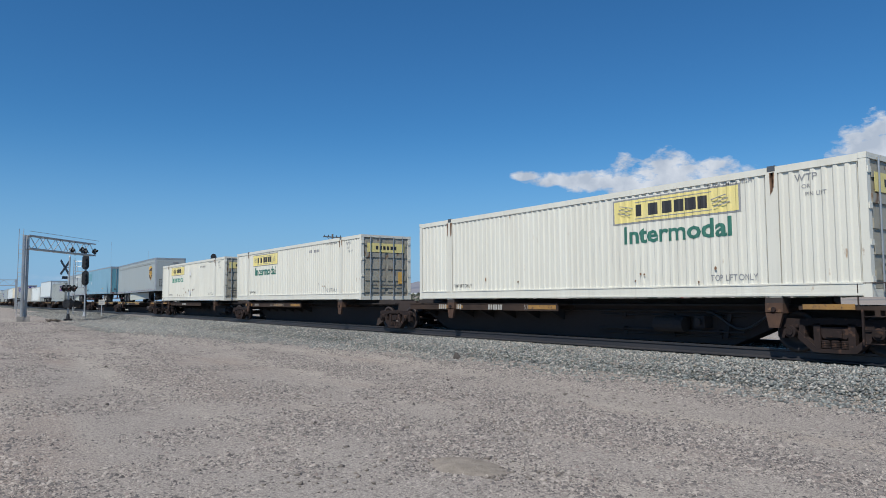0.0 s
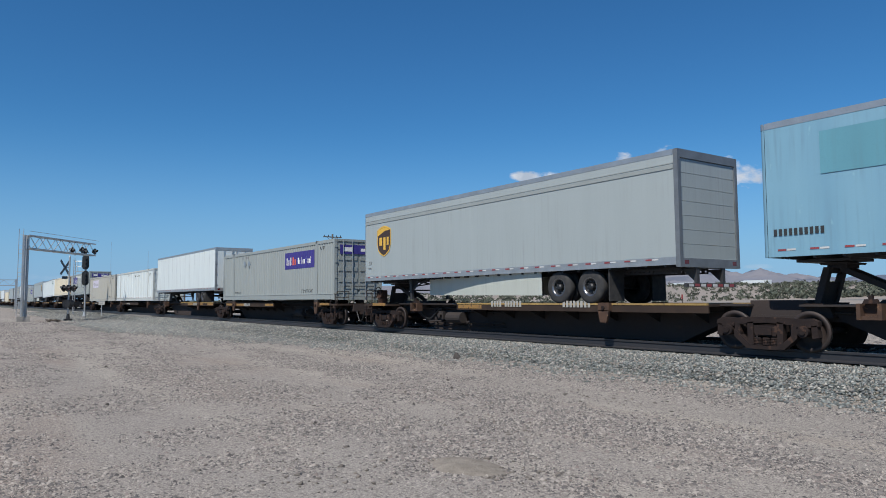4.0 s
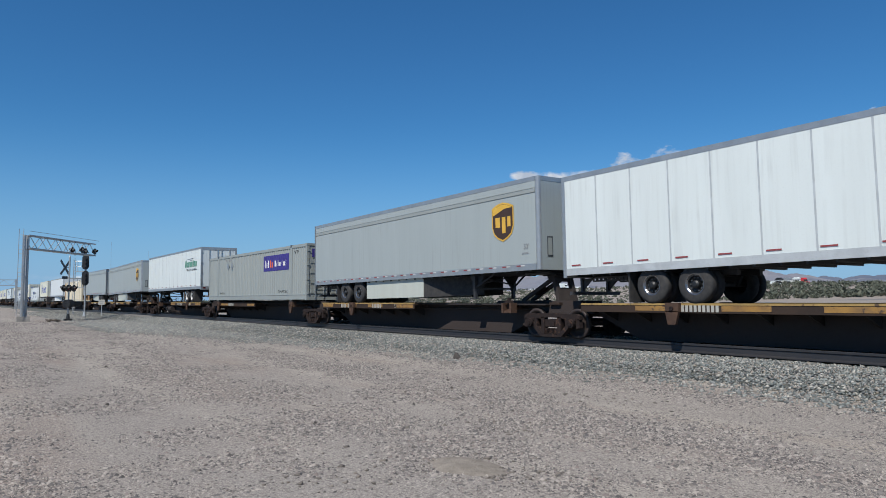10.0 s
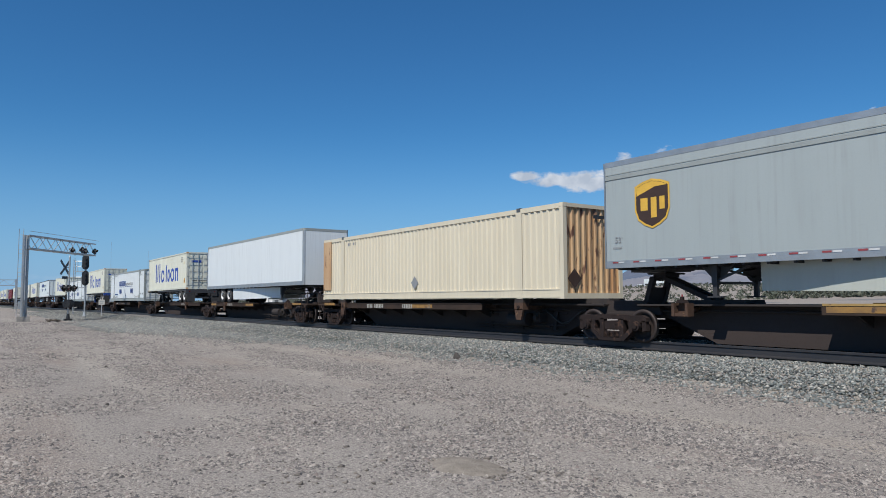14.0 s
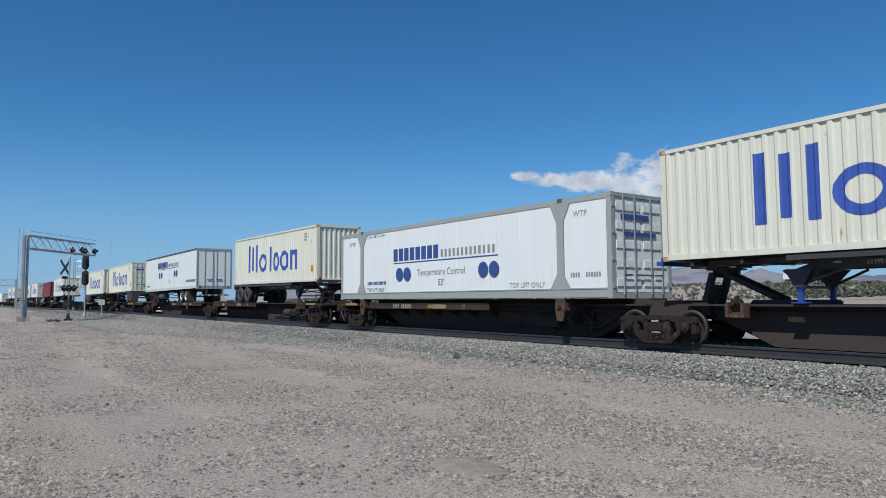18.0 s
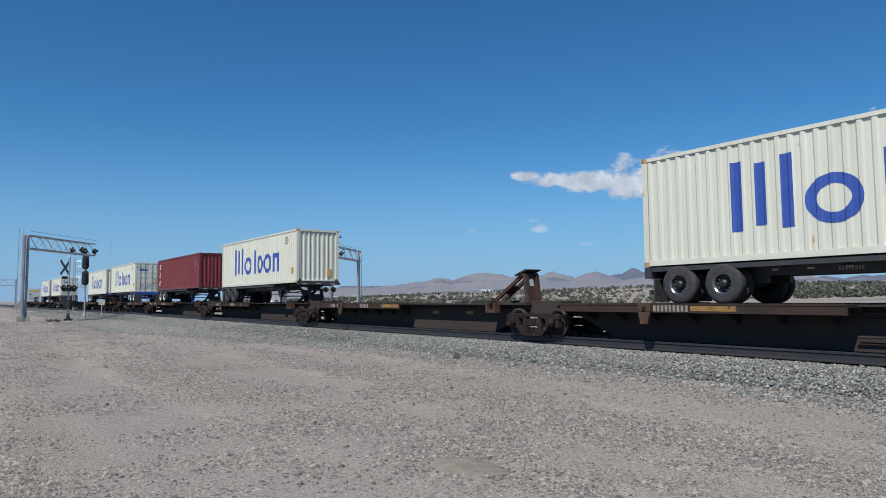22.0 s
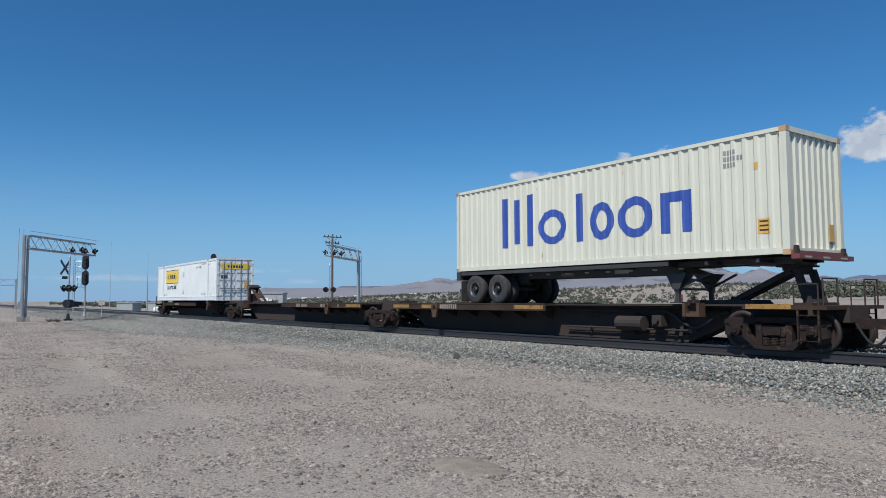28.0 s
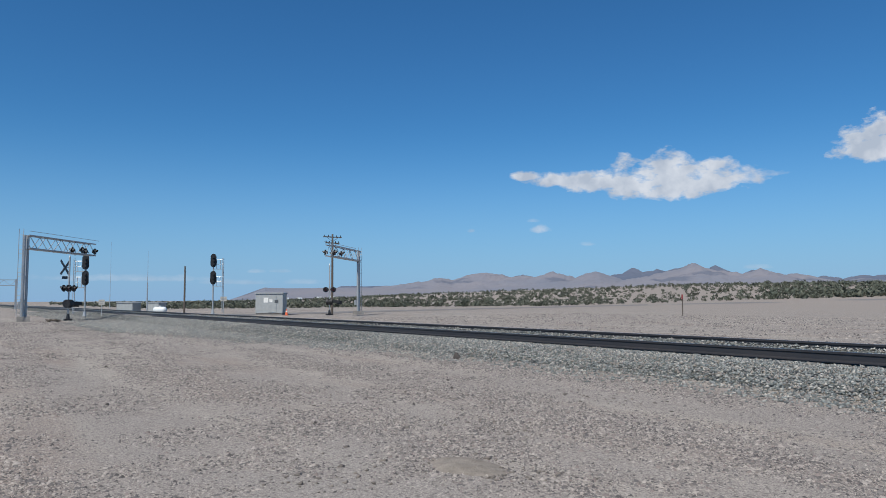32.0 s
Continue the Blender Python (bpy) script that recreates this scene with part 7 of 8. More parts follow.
def flasher(root, x, y, z, fx, fy, r=0.3):
    """A hooded crossing lamp that faces along (fx, fy)."""
    d = Vector((fx, fy, 0)).normalized()
    p = Vector((x, y, z))
    disc = part("flasher_background", Geo().cyl(p - d * 0.03, p + d * 0.03, r, 20), M_SIGNAL, root, "round black lamp background")
    part("lamp_housing", Geo().cyl(p - d * 0.24, p - d * 0.03, 0.13, 12, 0.17), M_SIGNAL, disc)
    part("lens", Geo().cyl(p + d * 0.03, p + d * 0.06, 0.15, 14), M_LENS, disc, "dark red lens")
    hood = Geo()
    side = Vector((-d.y, d.x, 0))
    arc = [(math.cos(a), math.sin(a)) for a in np.linspace(-0.25, math.pi + 0.25, 9)]
    vs = []
    for c, s in arc:
        q = p + side * 0.17 * c + Vector((0, 0, 0.17 * s))
        vs += [q + d * 0.03, q + d * (0.18 + 0.16 * max(s, 0))]
    hood.add(vs, [(2 * i, 2 * i + 1, 2 * i + 3, 2 * i + 2) for i in range(8)])
    part("hood", hood, M_SIGNAL, disc)


def cantilever(label, base, tip, h=7.3, arm_z=6.2, depth=1.1):
    """A tubular post with a truss arm over the road. base, tip: plan places."""
    root = thing("cantilever_signal", label, "crossing signal", "crossing signals", at=pose(base[0], base[1], 0))
    a = Vector((tip[0] - base[0], tip[1] - base[1], 0))
    L = a.length
    d = a.normalized()
    n = Vector((-d.y, d.x, 0))
    for s in (-0.22, 0.22):
        part("post", Geo().cyl(d * s, d * s + Vector((0, 0, h)), 0.13, 12), M_GALV, root, "galvanised tubular post")
    part("post_brace", Geo().add([], []).beam(d * -0.2 + Vector((0, 0, 1.5)), d * 0.2 + Vector((0, 0, 1.9)), 0.07).beam(d * -0.2 + Vector((0, 0, 3.5)), d * 0.2 + Vector((0, 0, 3.9)), 0.07), M_GALV, root)
    part("footing", Geo().prism([(-0.55, 0), (0.55, 0), (0.42, 0.45), (-0.42, 0.45)], -0.45, 0.45), M_TIE, root, "pale concrete footing")
    ladder = Geo()
    o = -d * 0.62
    for s in (-0.2, 0.2):
        ladder.cyl(o + n * s + Vector((0, 0, 0.4)), o + n * s + Vector((0, 0, h + 0.5)), 0.025, 6)
    for k in range(22):
        ladder.cyl(o + n * -0.2 + Vector((0, 0, 0.6 + 0.32 * k)), o + n * 0.2 + Vector((0, 0, 0.6 + 0.32 * k)), 0.014, 5)
    part("ladder", ladder, M_GALV, root)
    for s in (-0.28, 0.28):
        for z in (arm_z, arm_z + depth):
            part("chord", Geo().cyl(n * s + Vector((0, 0, z)), n * s + d * L + Vector((0, 0, z)), 0.06, 8), M_GALV, root)
        k = 9
        for i in range(k):
            p, q = d * (L * i / k), d * (L * (i + 1) / k)
            z0, z1 = (arm_z, arm_z + depth) if i % 2 else (arm_z + depth, arm_z)
            part("lattice", Geo().cyl(n * s + p + Vector((0, 0, z0)), n * s + q + Vector((0, 0, z1)), 0.03, 6), M_GALV, root)
    part("walkway", Geo().beam(Vector((0, 0, arm_z - 0.06)), d * L + Vector((0, 0, arm_z - 0.06)), 0.62, 0.05), M_GALV, root)
    part("hand_line", Geo().cyl(-n * 0.34 + Vector((0, 0, arm_z + depth + 0.35)), -n * 0.34 + d * (L + 0.4) + Vector((0, 0, arm_z + depth + 0.35)), 0.02, 6), M_GALV, root)
    for t in (0.74, 0.95):
        p = d * (L * t)
        for s in (-1, 1):
            flasher(root, p.x + n.x * s * 0.5, p.y + n.y * s * 0.5, arm_z + 0.35, n.x * s, n.y * s)
    part("junction_box", Geo().box(-0.2, -0.42, 1.1, 0.2, -0.2, 1.7), M_GALV, root)
    return root


cantilever("galvanised cantilever crossing signal on twin posts with truss arm", (-68.5, 5.3), (-76.2, 11.6))
cantilever("galvanised cantilever crossing signal beyond the track", (-71.8, 38.8), (-64.7, 31.5))


def gate_mast(label, base, face, buck=True):
    """A crossing mast: crossbuck, flashers and a gate mechanism."""
    root = thing("crossing_mast", label, "crossing signal", "crossing signals", at=pose(base[0], base[1], 0))
    d = Vector((face[0], face[1], 0)).normalized()
    n = Vector((-d.y, d.x, 0))
    part("mast", Geo().cyl((0, 0, 0.3), (0, 0, 5.6), 0.07, 12), M_GALV, root)
    part("mast_cap", Geo().cyl((0, 0, 5.6), (0, 0, 5.78), 0.09, 10, 0.03), M_GALV, root)
    part("mast_base", Geo().box(-0.32, -0.32, 0, 0.32, 0.32, 0.18).cyl((0, 0, 0.18), (0, 0, 0.62), 0.17, 12, 0.09), M_SIGNAL, root)
    if buck:
        for s in (-1, 1):
            a = (n * 0.62 + Vector((0, 0, 0.62 * s)))
            c = d * (0.42 + 0.012 * s) + Vector((0, 0, 4.70))
            part("crossbuck_blade", Geo().beam(c - a, c + a, 0.03, 0.23), M_TRIM_DARK, root, "dark back of a crossbuck blade")
        part("track_sign", Geo().beam(d * 0.42 - n * 0.38 + Vector((0, 0, 3.80)), d * 0.42 + n * 0.38 + Vector((0, 0, 3.80)), 0.03, 0.26).beam(Vector((0, 0, 4.70)), d * 0.42 + Vector((0, 0, 4.70)), 0.05).beam(Vector((0, 0, 3.80)), d * 0.42 + Vector((0, 0, 3.80)), 0.05), M_TRIM_DARK, root)
    part("lamp_bar", Geo().cyl(-n * 0.75 + Vector((0, 0, 2.85)), n * 0.75 + Vector((0, 0, 2.85)), 0.04, 8), M_SIGNAL, root)
    for s in (-1, 1):
        for e in (-1, 1):
            q = n * s * 0.42 + d * e * 0.2
            flasher(root, q.x, q.y, 2.85, d.x * e, d.y * e)
    part("gate_mechanism", Geo().cyl(-n * 0.32 + Vector((0, 0, 1.5)), n * 0.32 + Vector((0, 0, 1.5)), 0.36, 16).box(-0.25, -0.25, 1.15, 0.25, 0.25, 1.85), M_SIGNAL, root, "black gate drive housing")
    part("counterweight_arm", Geo().beam(-n * 0.2 - d * 0.1 + Vector((0, 0, 1.55)), -n * 1.15 - d * 0.5 + Vector((0, 0, 1.5)), 0.1, 0.3), M_SIGNAL, root)
    part("counterweight", Geo().box(-n.x * 1.1 - 0.2, -n.y * 1.1 - 0.2, 1.2, -n.x * 1.1 + 0.2, -n.y * 1.1 + 0.2, 1.62), M_SIGNAL, root)
    return root


gate_mast("crossing mast with crossbuck, black flashers and gate drive", (-69.8, 8.8), (-0.65, -0.75))
gate_mast("pale crossing mast with flasher beyond the track", (-71.5, 35.0), (-0.85, 0.5), False)


def block_signal(label, base, ladder_way, heads=(6.9, 4.7), h=7.3):
    """A railway block signal with two black oval heads, ladder and small platforms."""
    root = thing("railway_signal", label, "railway signal", "block signals", at=pose(base[0], base[1], 0))
    u = Vector((ladder_way[0], ladder_way[1], 0)).normalized()
    f = Vector((0.94, -0.34, 0))
    part("mast", Geo().cyl((0, 0, 0.2), (0, 0, h), 0.085, 12), M_GALV, root)
    part("mast_base", Geo().cyl((0, 0, 0), (0, 0, 0.55), 0.24, 12, 0.12), M_GALV, root)
    for z in heads:
        poly = [(0.42 * math.cos(a) * 0.85, 0.42 * math.sin(a) + (0.42 if math.sin(a) > 0.01 else -0.42)) for a in np.linspace(-math.pi, math.pi, 21)[:-1]]
        s = Vector((-f.y, f.x, 0))
        vs = [s * a + f * e + Vector((0, 0, z + b)) for e in (0.14, 0.19) for a, b in poly]
        k = len(poly)
        g = Geo().add(vs, [tuple(range(k)), tuple(range(2 * k - 1, k - 1, -1))] + [((i + 1) % k, i, k + i, k + (i + 1) % k) for i in range(k)])
        hd = part("signal_head", g, M_SIGNAL, root, "black oval signal backplate")
        for dz in (-0.42, 0.0, 0.42):
            c = f * 0.19 + Vector((0, 0, z + dz))
            part("lamp_hood", Geo().cyl(c, c + f * 0.3, 0.14, 12), M_SIGNAL, hd)
        part("platform", Geo().beam(u * 0.1 + Vector((0, 0, z - 1.05)), u * 1.15 + Vector((0, 0, z - 1.05)), 0.5, 0.05), M_GALV, root)
        part("platform_rail", Geo().cyl(u * 0.4 + Vector((0, 0, z - 1.05)), u * 0.4 + Vector((0, 0, z + 0.1)), 0.035, 6).cyl(u * 0.85 + Vector((0, 0, z - 1.05)), u * 0.85 + Vector((0, 0, z + 0.1)), 0.035, 6)
             .cyl(u * 0.2 + Vector((0, 0, z + 0.1)), u * 1.15 + Vector((0, 0, z + 0.1)), 0.035, 6).cyl(u * 0.2 + Vector((0, 0, z - 0.45)), u * 1.15 + Vector((0, 0, z - 0.45)), 0.03, 6), M_GALV, root)
    g = Geo()
    w = Vector((-u.y, u.x, 0)) * 0.2
    for s in (-1, 1):
        g.cyl(u * 1.2 + w * s + Vector((0, 0, 0.3)), u * 1.2 + w * s + Vector((0, 0, heads[0] + 0.3)), 0.035, 6)
    for k in range(20):
        g.cyl(u * 1.2 - w + Vector((0, 0, 0.5 + 0.33 * k)), u * 1.2 + w + Vector((0, 0, 0.5 + 0.33 * k)), 0.022, 5)
    part("ladder", g, M_GALV, root)
    return root


block_signal("block signal mast with two black heads beside the track", (-85.7, 12.4), (-0.5, -0.85), (6.0, 4.25), 7.2)
block_signal("block signal mast with two black heads across the track", (-86.4, 26.6), (0.6, 0.8), (6.6, 4.5), 7.1)


def pole(label, base, h, r, material, name="pole", r2=None, arms=(), whip=0.0):
    root = thing(name, label, "pole", at=pose(base[0], base[1], 0))
    part("shaft", Geo().cyl((0, 0, -0.1), (0, 0, h), r, 10, r2 if r2 is not None else r * 0.7), material, root)
    if whip:
        part("whip_antenna", Geo().cyl((0, 0, h), (0, 0, h + whip), 0.035, 6, 0.012), M_GALV, root)
    for z, half in arms:
        arm = part("crossarm", Geo().box(-0.06, -half, z - 0.06, 0.06, half, z + 0.06), M_WOOD, root)
        for k in (-0.9, -0.45, 0.45, 0.9):
            part("insulator", Geo().cyl((0, k * half, z + 0.06), (0, k * half, z + 0.26), 0.06, 8, 0.04), M_SIGNAL, arm)
        part("arm_brace", Geo().beam((0.05, -half * 0.6, z - 0.05), (0.05, 0, z - 0.6), 0.04).beam((0.05, half * 0.6, z - 0.05), (0.05, 0, z - 0.6), 0.04), M_WOOD, arm)
    return root


pole("weathered wooden pole leaning slightly beside the road", (-89.3, 24.0), 6.0, 0.13, M_WOOD, "wooden_pole")
pole("grey antenna mast with a thin whip on top", (-100.0, 22.0), 4.2, 0.10, M_GALV, "antenna_mast", whip=4.2)
pole("slender grey antenna mast in the distance", (-170.0, 29.6), 3.4, 0.09, M_GALV, "antenna_mast", whip=11.5)
pole("wooden utility pole with two crossarms and insulators", (-79.23, 39.14), 9.9, 0.16, M_WOOD, "utility_pole", arms=((9.55, 1.25), (8.8, 0.95)))

# equipment hut
hut = thing("equipment_hut", "grey metal railway equipment hut with pale notices", "hut", at=pose(-77.6, 30.6, 0, 0, 0, 54))
part("body", Geo().rbox(-1.55, -1.0, 0.25, 1.55, 1.0, 2.45, 0.03), M_CABINET, hut)
part("roof", Geo().prism([(-1.65, 2.45), (1.65, 2.45), (1.6, 2.58), (-1.6, 2.58)], -1.1, 1.1), M_CABINET, hut)
part("plinth", Geo().box(-1.5, -0.95, -0.05, 1.5, 0.95, 0.25), M_TIE, hut)
part("door", Geo().rbox(-0.1, -1.03, 0.35, 0.85, -1.0, 2.25, 0.02), M_CABINET, hut)
part("notice", Geo().box(-0.62, -1.012, 1.45, -0.02, -1.002, 2.0), M_SIGN, hut, "pale notice with unreadable writing")
part("notice", Geo().box(0.05, -1.042, 1.5, 0.4, -1.032, 1.8), M_SIGN, hut)
part("vent", Geo().box(0.65, -1.042, 1.4, 1.05, -1.002, 1.75), M_TRIM_DARK, hut)
cone = thing("traffic_cone", "small orange traffic cone beside the hut", "cone", at=pose(-74.8, 31.3, 0))
part("cone_body", Geo().cyl((0, 0, 0.03), (0, 0, 0.72), 0.17, 14, 0.04), M_ORANGEINK, cone)
part("cone_base", Geo().box(-0.2, -0.2, 0, 0.2, 0.2, 0.035), M_ORANGEINK, cone)
part("cone_band", Geo().cyl((0, 0, 0.36), (0, 0, 0.5), 0.108, 14, 0.085), M_WHITEINK, cone)
tank = thing("gas_tank", "white horizontal gas tank on low saddles", "tank", at=pose(-94.6, 22.4, 0, 0, 0, 35))
prof = [(0.0, -0.98), (0.22, -0.94), (0.36, -0.80), (0.40, -0.65), (0.40, 0.65), (0.36, 0.80), (0.22, 0.94), (0.0, 0.98)]
g = Geo().lathe(prof, (0, 0, 0), 18)
g.v = [(y, -x, z + 0.55) for x, y, z in g.v]
part("shell", g, M_CLEAN, tank, smooth=True)
for q in (-0.55, 0.55):
    part("saddle", Geo().box(q - 0.08, -0.3, 0, q + 0.08, 0.3, 0.24), M_TIE, tank)
part("valve_dome", Geo().cyl((0, 0, 0.93), (0, 0, 1.08), 0.14, 12), M_CLEAN, tank)
for (px_, py_, w_, rot) in ((-110.0, 21.7, 2.7, 40), (-108.5, 25.2, 2.0, 40)):
    sh = thing("grey_shed", "small plain grey metal shed beyond the track", "shed", at=pose(px_, py_, 0, 0, 0, rot))
    part("wall_panel", Geo().box(-w_ / 2, -0.9, -0.05, w_ / 2, 0.9, 1.45), M_CABINET, sh)
    part("roof", Geo().prism([(-w_ / 2 - 0.08, 1.45), (w_ / 2 + 0.08, 1.45), (w_ / 2, 1.56), (-w_ / 2, 1.56)], -1.0, 1.0), M_CABINET, sh)


def sign(label, base, h, w, hh, yaw, material):
    root = thing("road_sign", label, "sign", at=pose(base[0], base[1], float(ground_z(np.array(base[0]), np.array(base[1]))), 0, 0, yaw))
    part("sign_post", Geo().beam((0, 0, -0.1), (0, 0, h), 0.06), M_GALV, root)
    part("sign_plate", Geo().rbox(-w / 2, -0.05, h - hh, w / 2, -0.035, h, 0.03), material, root)
    part("sign_bars", Geo().box(-w * 0.35, -0.056, h - hh * 0.42, w * 0.35, -0.051, h - hh * 0.30).box(-w * 0.35, -0.056, h - hh * 0.72, w * 0.3, -0.051, h - hh * 0.60), M_GREYINK, root)
    return root


sign("small white sign on a thin post beyond the crossing", (-80.8, 13.3), 1.75, 0.62, 0.55, 60, M_DASH)
sign("small white sign near the block signal", (-88.5, 28.6), 2.2, 0.8, 0.55, 55, M_DASH)
M_FADERED = mat("faded_red_cap", (0.33, 0.06, 0.06), 0.7, var=0.2)
marker = thing("marker_post", "thin marker post with a faded red top", "marker", at=pose(-42.0, 58.0, 0))
part("shaft", Geo().box(-0.035, -0.035, -0.1, 0.035, 0.035, 2.0), M_WOOD, marker)
part("red_top", Geo().box(-0.055, -0.055, 1.6, 0.055, 0.055, 2.05), M_FADERED, marker)
stump = thing("short_post", "short dark post by the track", "post", at=pose(-112.0, 20.5, 0))
part("shaft", Geo().cyl((0, 0, -0.1), (0, 0, 1.35), 0.09, 8), M_WOOD, stump)

# far signal bridge down the line
gantry = thing("signal_gantry", "pale lattice signal bridge far down the line", "signal gantry", at=pose(-178.0, 12.2, 0))
part("gantry_leg", Geo().beam((0, 0, -0.1), (0, 0, 6.6), 0.35), M_GALV, gantry)
part("gantry_leg", Geo().beam((-0.5, -9.0, -0.1), (-0.5, -9.0, 6.6), 0.35), M_GALV, gantry)
for z in (5.2, 6.4):
    part("gantry_chord", Geo().beam((0, 0, z), (-0.5, -9, z), 0.14), M_GALV, gantry)
for i in range(8):
    part("gantry_lattice", Geo().beam((-0.06 * i, -9 / 8 * i, 5.2 if i % 2 else 6.4), (-0.06 * i - 0.06, -9 / 8 * (i + 1), 6.4 if i % 2 else 5.2), 0.08), M_GALV, gantry)
part("gantry_lamp", Geo().cyl((-0.2, -4, 6.4), (-0.2, -4, 7.4), 0.25, 10), M_SIGNAL, gantry)

# single stones that stand out, and scrap by the crossing


def boulder(name, label, at, size, seed):
    rng = np.random.RandomState(seed)
    bm = bmesh.new()
    bmesh.ops.create_icosphere(bm, subdivisions=2, radius=1.0)
    k = rng.randn(6, 3)
    for v in bm.verts:
        c = v.co.copy()
        d = 1 + 0.18 * sum(math.sin(2.2 * float(q[0] * c.x + q[1] * c.y + q[2] * c.z) + i) for i, q in enumerate(k)) / 2
        v.co = Vector((c.x * size[0] * d, c.y * size[1] * d, max(-0.3, c.z) * size[2] * d))
    me = bpy.data.meshes.new(name)
    bm.to_mesh(me)
    bm.free()
    me.materials.append(M_BOULDER)
    ob = solo(name, me, M_BOULDER, label, "rock")
    ob.location = at
    return ob


M_BOULDER = mat("dark_grey_brown_rock", (0.115, 0.102, 0.094), 0.9, var=0.25, scale=8, bump=0.6, bump_scale=20)
boulder("rock", "dark brown rock at the foot of the ballast", (-16.1, 11.85, 0.05), (0.11, 0.10, 0.14), 2)
for i, (x, y, s) in enumerate(((-24.7, 2.6, 0.07), (-12.6, 2.2, 0.055), (-19.8, 3.4, 0.06), (-9.6, 6.2, 0.045), (-10.9, 7.9, 0.06), (-8.1, 7.0, 0.05), (-12.0, 8.6, 0.055), (-9.0, 4.2, 0.04))):
    boulder("rock", "small dark stone lying on the dirt", (x, y, 0.02), (s * 0.62, s * 0.5, s * 0.5), 10 + i)


def clod():
    g = grid_mesh("clay_patch", np.linspace(-0.6, 0.6, 41), np.linspace(-0.42, 0.42, 33),
                  lambda X, Y: 0.085 * np.clip(1 - (X / 0.56) ** 2 - (Y / 0.38) ** 2 + 0.5 * (fractal(X * 4, Y * 4, 3, 3) - 0.5), -0.5, 1) + 0.012 * (fractal(X * 14, Y * 14, 2, 6) - 0.5) - 0.012, M_CLAY)
    return g


M_CLAY = mat("pale_clay", (0.256, 0.226, 0.192), 0.95, var=0.16, scale=9, bump=0.6)
solo("clay_patch", clod(), M_CLAY, "low patch of pale tan clay", "ground patch", "structure", (-5.75, 4.35, 0.0))
rngc = np.random.RandomState(9)
cl = [rngc.normal((x, y), (sx, sy), (n, 2)) for x, y, sx, sy, n in ((-5.6, 4.5, 0.45, 0.30, 130), (-7.4, 6.0, 0.7, 0.4, 90), (-9.8, 7.3, 1.1, 0.35, 110), (-6.6, 3.0, 0.6, 0.5, 70), (-12.5, 5.2, 1.6, 0.6, 120), (-8.6, 9.2, 1.2, 0.3, 80), (-17.0, 7.6, 2.5, 0.5, 110))]
cl = np.concatenate(cl)
solo("dirt_clods", stones("dirt_clods", np.stack([cl[:, 0], cl[:, 1], relief(cl[:, 0], cl[:, 1]) + 0.005], -1), 0.012 + 0.028 * rngc.rand(len(cl)) ** 2.5, M_CLOD, 0.55), M_CLOD, "scattered grey-brown clods of dry dirt", "dirt clods", "stuff")
debris = thing("scrap_timber", "dark broken timbers lying beside the cantilever post", "timber", at=pose(-66.0, 7.2, 0.0))
rngd = random.Random(4)
for i in range(9):
    a, q = rngd.uniform(-0.5, 0.5), rngd.uniform(-1.3, 1.3)
    part("timber", Geo().beam((q - 0.8 * math.cos(a), rngd.uniform(-0.5, 0.5), 0.05 + 0.03 * i % 0.15), (q + 0.8 * math.cos(a), 0.8 * math.sin(a), 0.09 + 0.04 * (i % 4)), 0.14, 0.1), M_WOOD, debris)

# ---- the far highway ----
HW = ((-210.0, 361.0), (-745.0, 426.0))


def highway_at(u):
    dx, dy = HW[1][0] - HW[0][0], HW[1][1] - HW[0][1]
    L = math.hypot(dx, dy)
    return HW[0][0] + dx / L * u, HW[0][1] + dy / L * u


solo("highway", road_strip("highway", [highway_at(u) for u in range(-420, 1100, 40)], 9.0, M_ASPHALT, 0.25), M_ASPHALT, "distant grey highway across the desert", "road", "structure")
M_CABBLUE = paint("blue_cab_paint", (0.03, 0.16, 0.45))
M_CABRED = paint("red_cab_paint", (0.55, 0.03, 0.04))
FAR = []


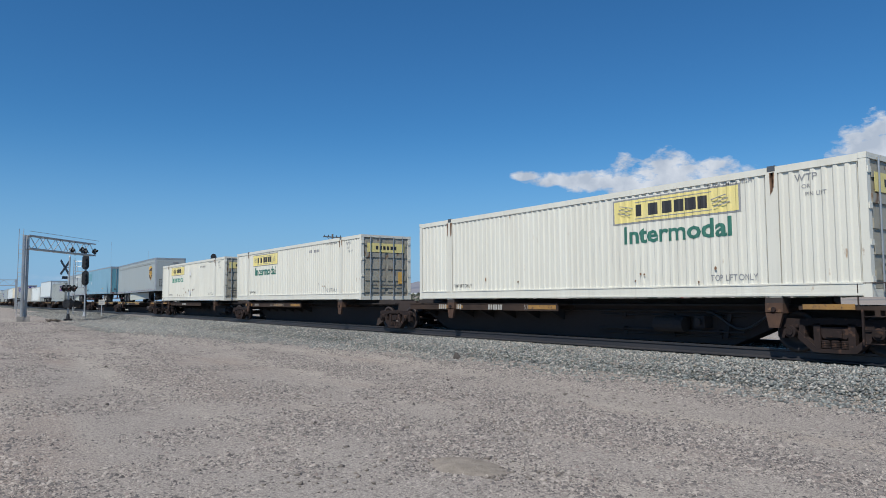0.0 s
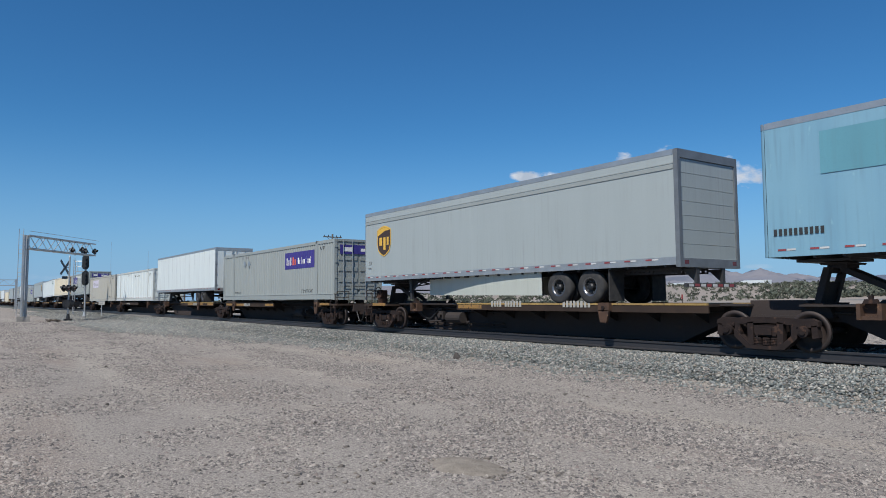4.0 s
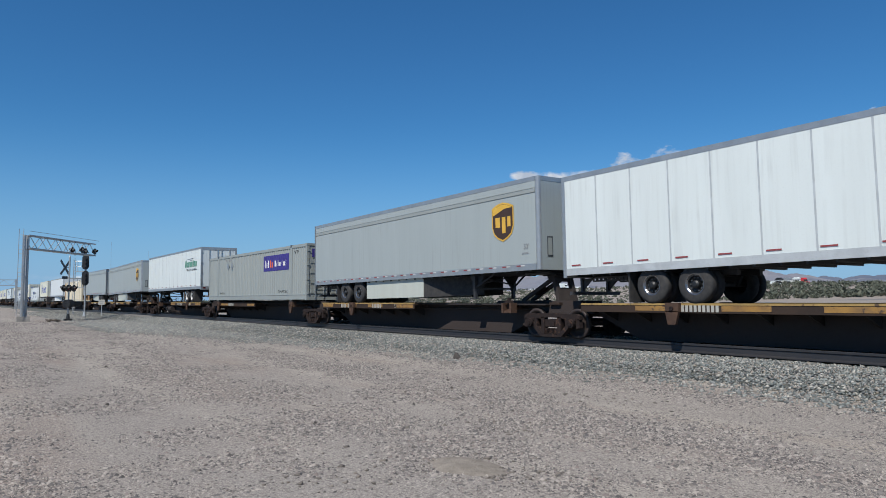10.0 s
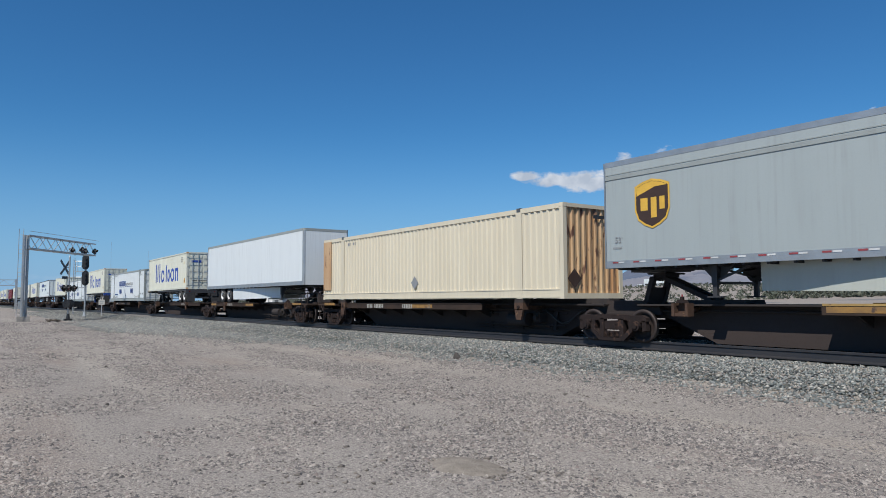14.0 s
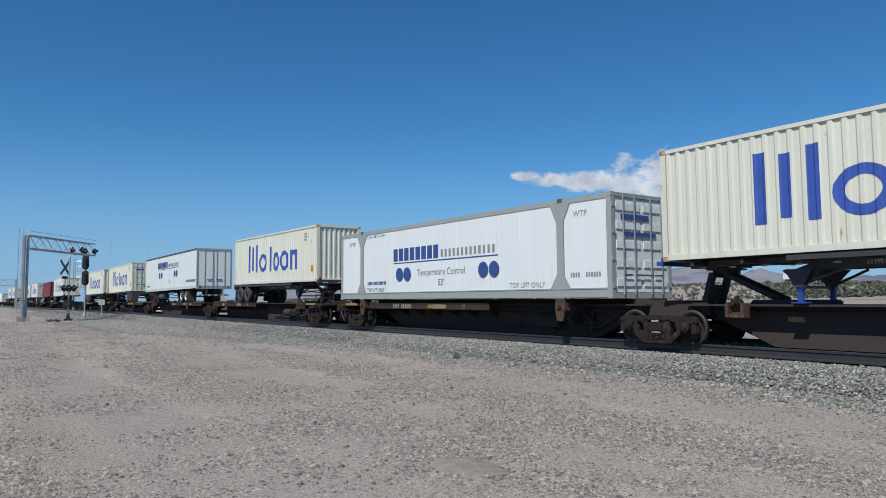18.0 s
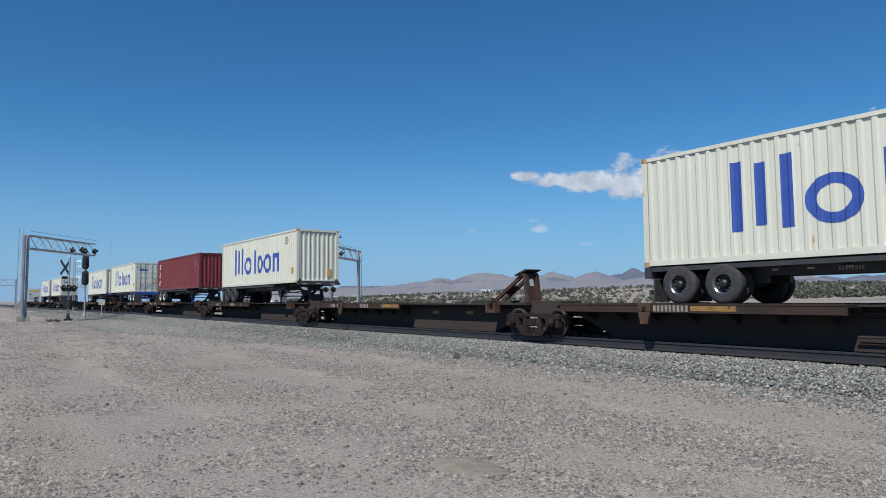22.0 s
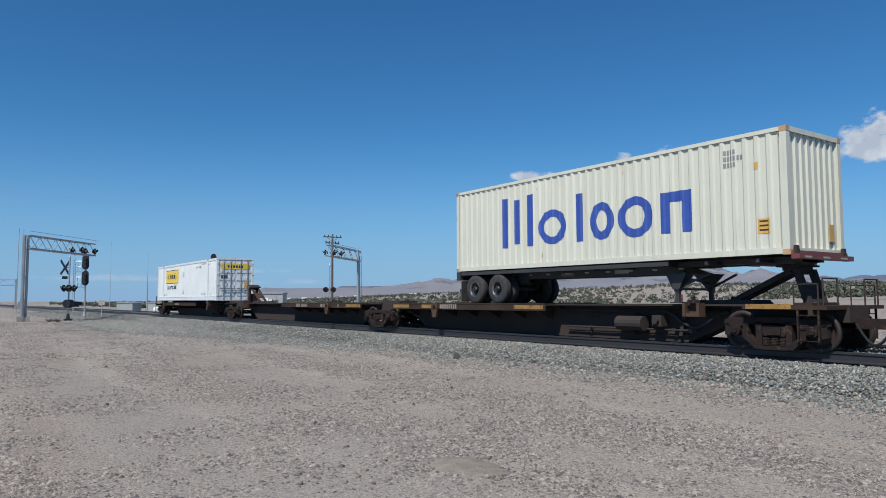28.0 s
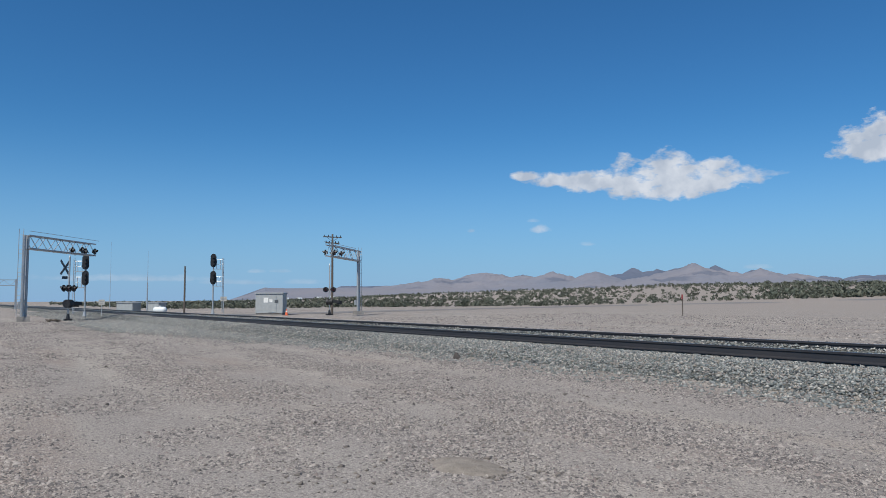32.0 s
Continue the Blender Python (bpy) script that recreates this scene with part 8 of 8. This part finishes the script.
def far_truck(label, u, t, speed, box, cab, hauler=False):
    """A lorry on the highway: it passes u metres along it at t seconds. speed: + away to the left."""
    root = thing("lorry", label, "lorry", "lorries on the far highway")
    e = 1 if speed > 0 else -1
    if hauler:
        part("hauler_frame", Geo().box(-10, -1.2, 0.9, 5, 1.2, 1.1).box(-10, -1.2, 2.7, 5, 1.2, 2.85).beam((-9, -1.2, 1), (-9, -1.2, 2.8), 0.2).beam((-3, -1.2, 1), (-3, -1.2, 2.8), 0.2).beam((3, -1.2, 1), (3, -1.2, 2.8), 0.2), M_TRIM_DARK, root)
        for i, (q, z) in enumerate(((-8, 1.1), (-3, 1.1), (2, 1.1), (-7.5, 2.85), (-2.5, 2.85), (2.5, 2.85))):
            part("loaded_car", Geo().prism([(q - 2.1, z + 0.2), (q + 2.1, z + 0.2), (q + 2.1, z + 0.75), (q + 1.1, z + 0.85), (q + 0.5, z + 1.35), (q - 1.0, z + 1.35), (q - 1.8, z + 0.85), (q - 2.1, z + 0.75)], -0.85, 0.85),
                 (M_SIGNAL, M_TRIM, M_WHITE)[i % 3], root)
    else:
        part("box_body", Geo().rbox(-11, -1.3, 1.15, 4.8, 1.3, 4.1, 0.05), box, root)
    part("cab", Geo().prism([(5.3, 0.6), (8.6, 0.6), (8.6, 1.7), (7.5, 1.9), (7.2, 3.0), (6.6, 3.8), (5.3, 3.8)], -1.2, 1.2), cab, root)
    part("windscreen", Geo().prism([(7.42, 1.95), (7.62, 1.95), (7.28, 2.95), (7.1, 2.95)], -1.05, 1.05), M_SIGNAL, root)
    for q in (-9.5, -8.2, 4.0, 5.3, 7.8):
        part("wheel", Geo().cyl((q, -1.25, 0.5), (q, 1.25, 0.5), 0.5, 12), M_TYRE, root)
    FAR.append((root, u, t, speed))


far_truck("car hauler with a red cab on the far highway", 6, 9.0, -25, M_WHITE, M_CABRED, True)
far_truck("white lorry with a blue cab on the far highway", 50, 9.0, -25, M_WHITE, M_CABBLUE, False)
far_truck("white box lorry on the far highway", 17, 16.3, -25, M_WHITE, M_WHITE, False)
far_truck("white box lorry with dark cab on the far highway", -52, 12.4, -25, M_WHITE, M_CABBLUE, False)
far_truck("white box lorry far across the desert", 8, 4.0, 25, M_CLEAN, M_WHITE, False)
far_truck("white box lorry on the highway's far lane", 238, 0.6, 25, M_CLEAN, M_WHITE, False)
far_truck("white lorry in the distance", 936, 32.0, 25, M_CLEAN, M_WHITE, False)
far_truck("white lorry in the distance", 863, 32.0, 25, M_CLEAN, M_WHITE, False)
far_truck("white lorry in the distance", 762, 32.0, 25, M_CLEAN, M_WHITE, False)
far_truck("long white lorry in the distance", 539, 32.0, 25, M_CLEAN, M_WHITE, False)


def motions():
    times = [0.0, 2.0, 4.0, 6.0, 8.0, 10.0, 12.0, 14.0, 16.0, 18.0, 20.0, 22.0, 24.0, 26.0, 28.0, 30.0, 32.0]
    for ob, x, y, z, tilt in MOVERS:
        walk(ob, [(t, pose(x + shift(t), y, z, 0, tilt, 0)) for t in times])
    for ob, u, t0, v in FAR:
        rows = []
        for t in (0.0, 16.0, 32.0):
            x, y = highway_at(u + v * (t - t0))
            a = math.degrees(math.atan2(HW[1][1] - HW[0][1], HW[1][0] - HW[0][0])) + (0 if v > 0 else 180)
            side = 2.2 if v > 0 else -2.2
            rows.append((t, pose(x, y + side, float(ground_z(np.array(x), np.array(y))) + 0.25, 0, 0, a)))
        walk(ob, rows)


motions()
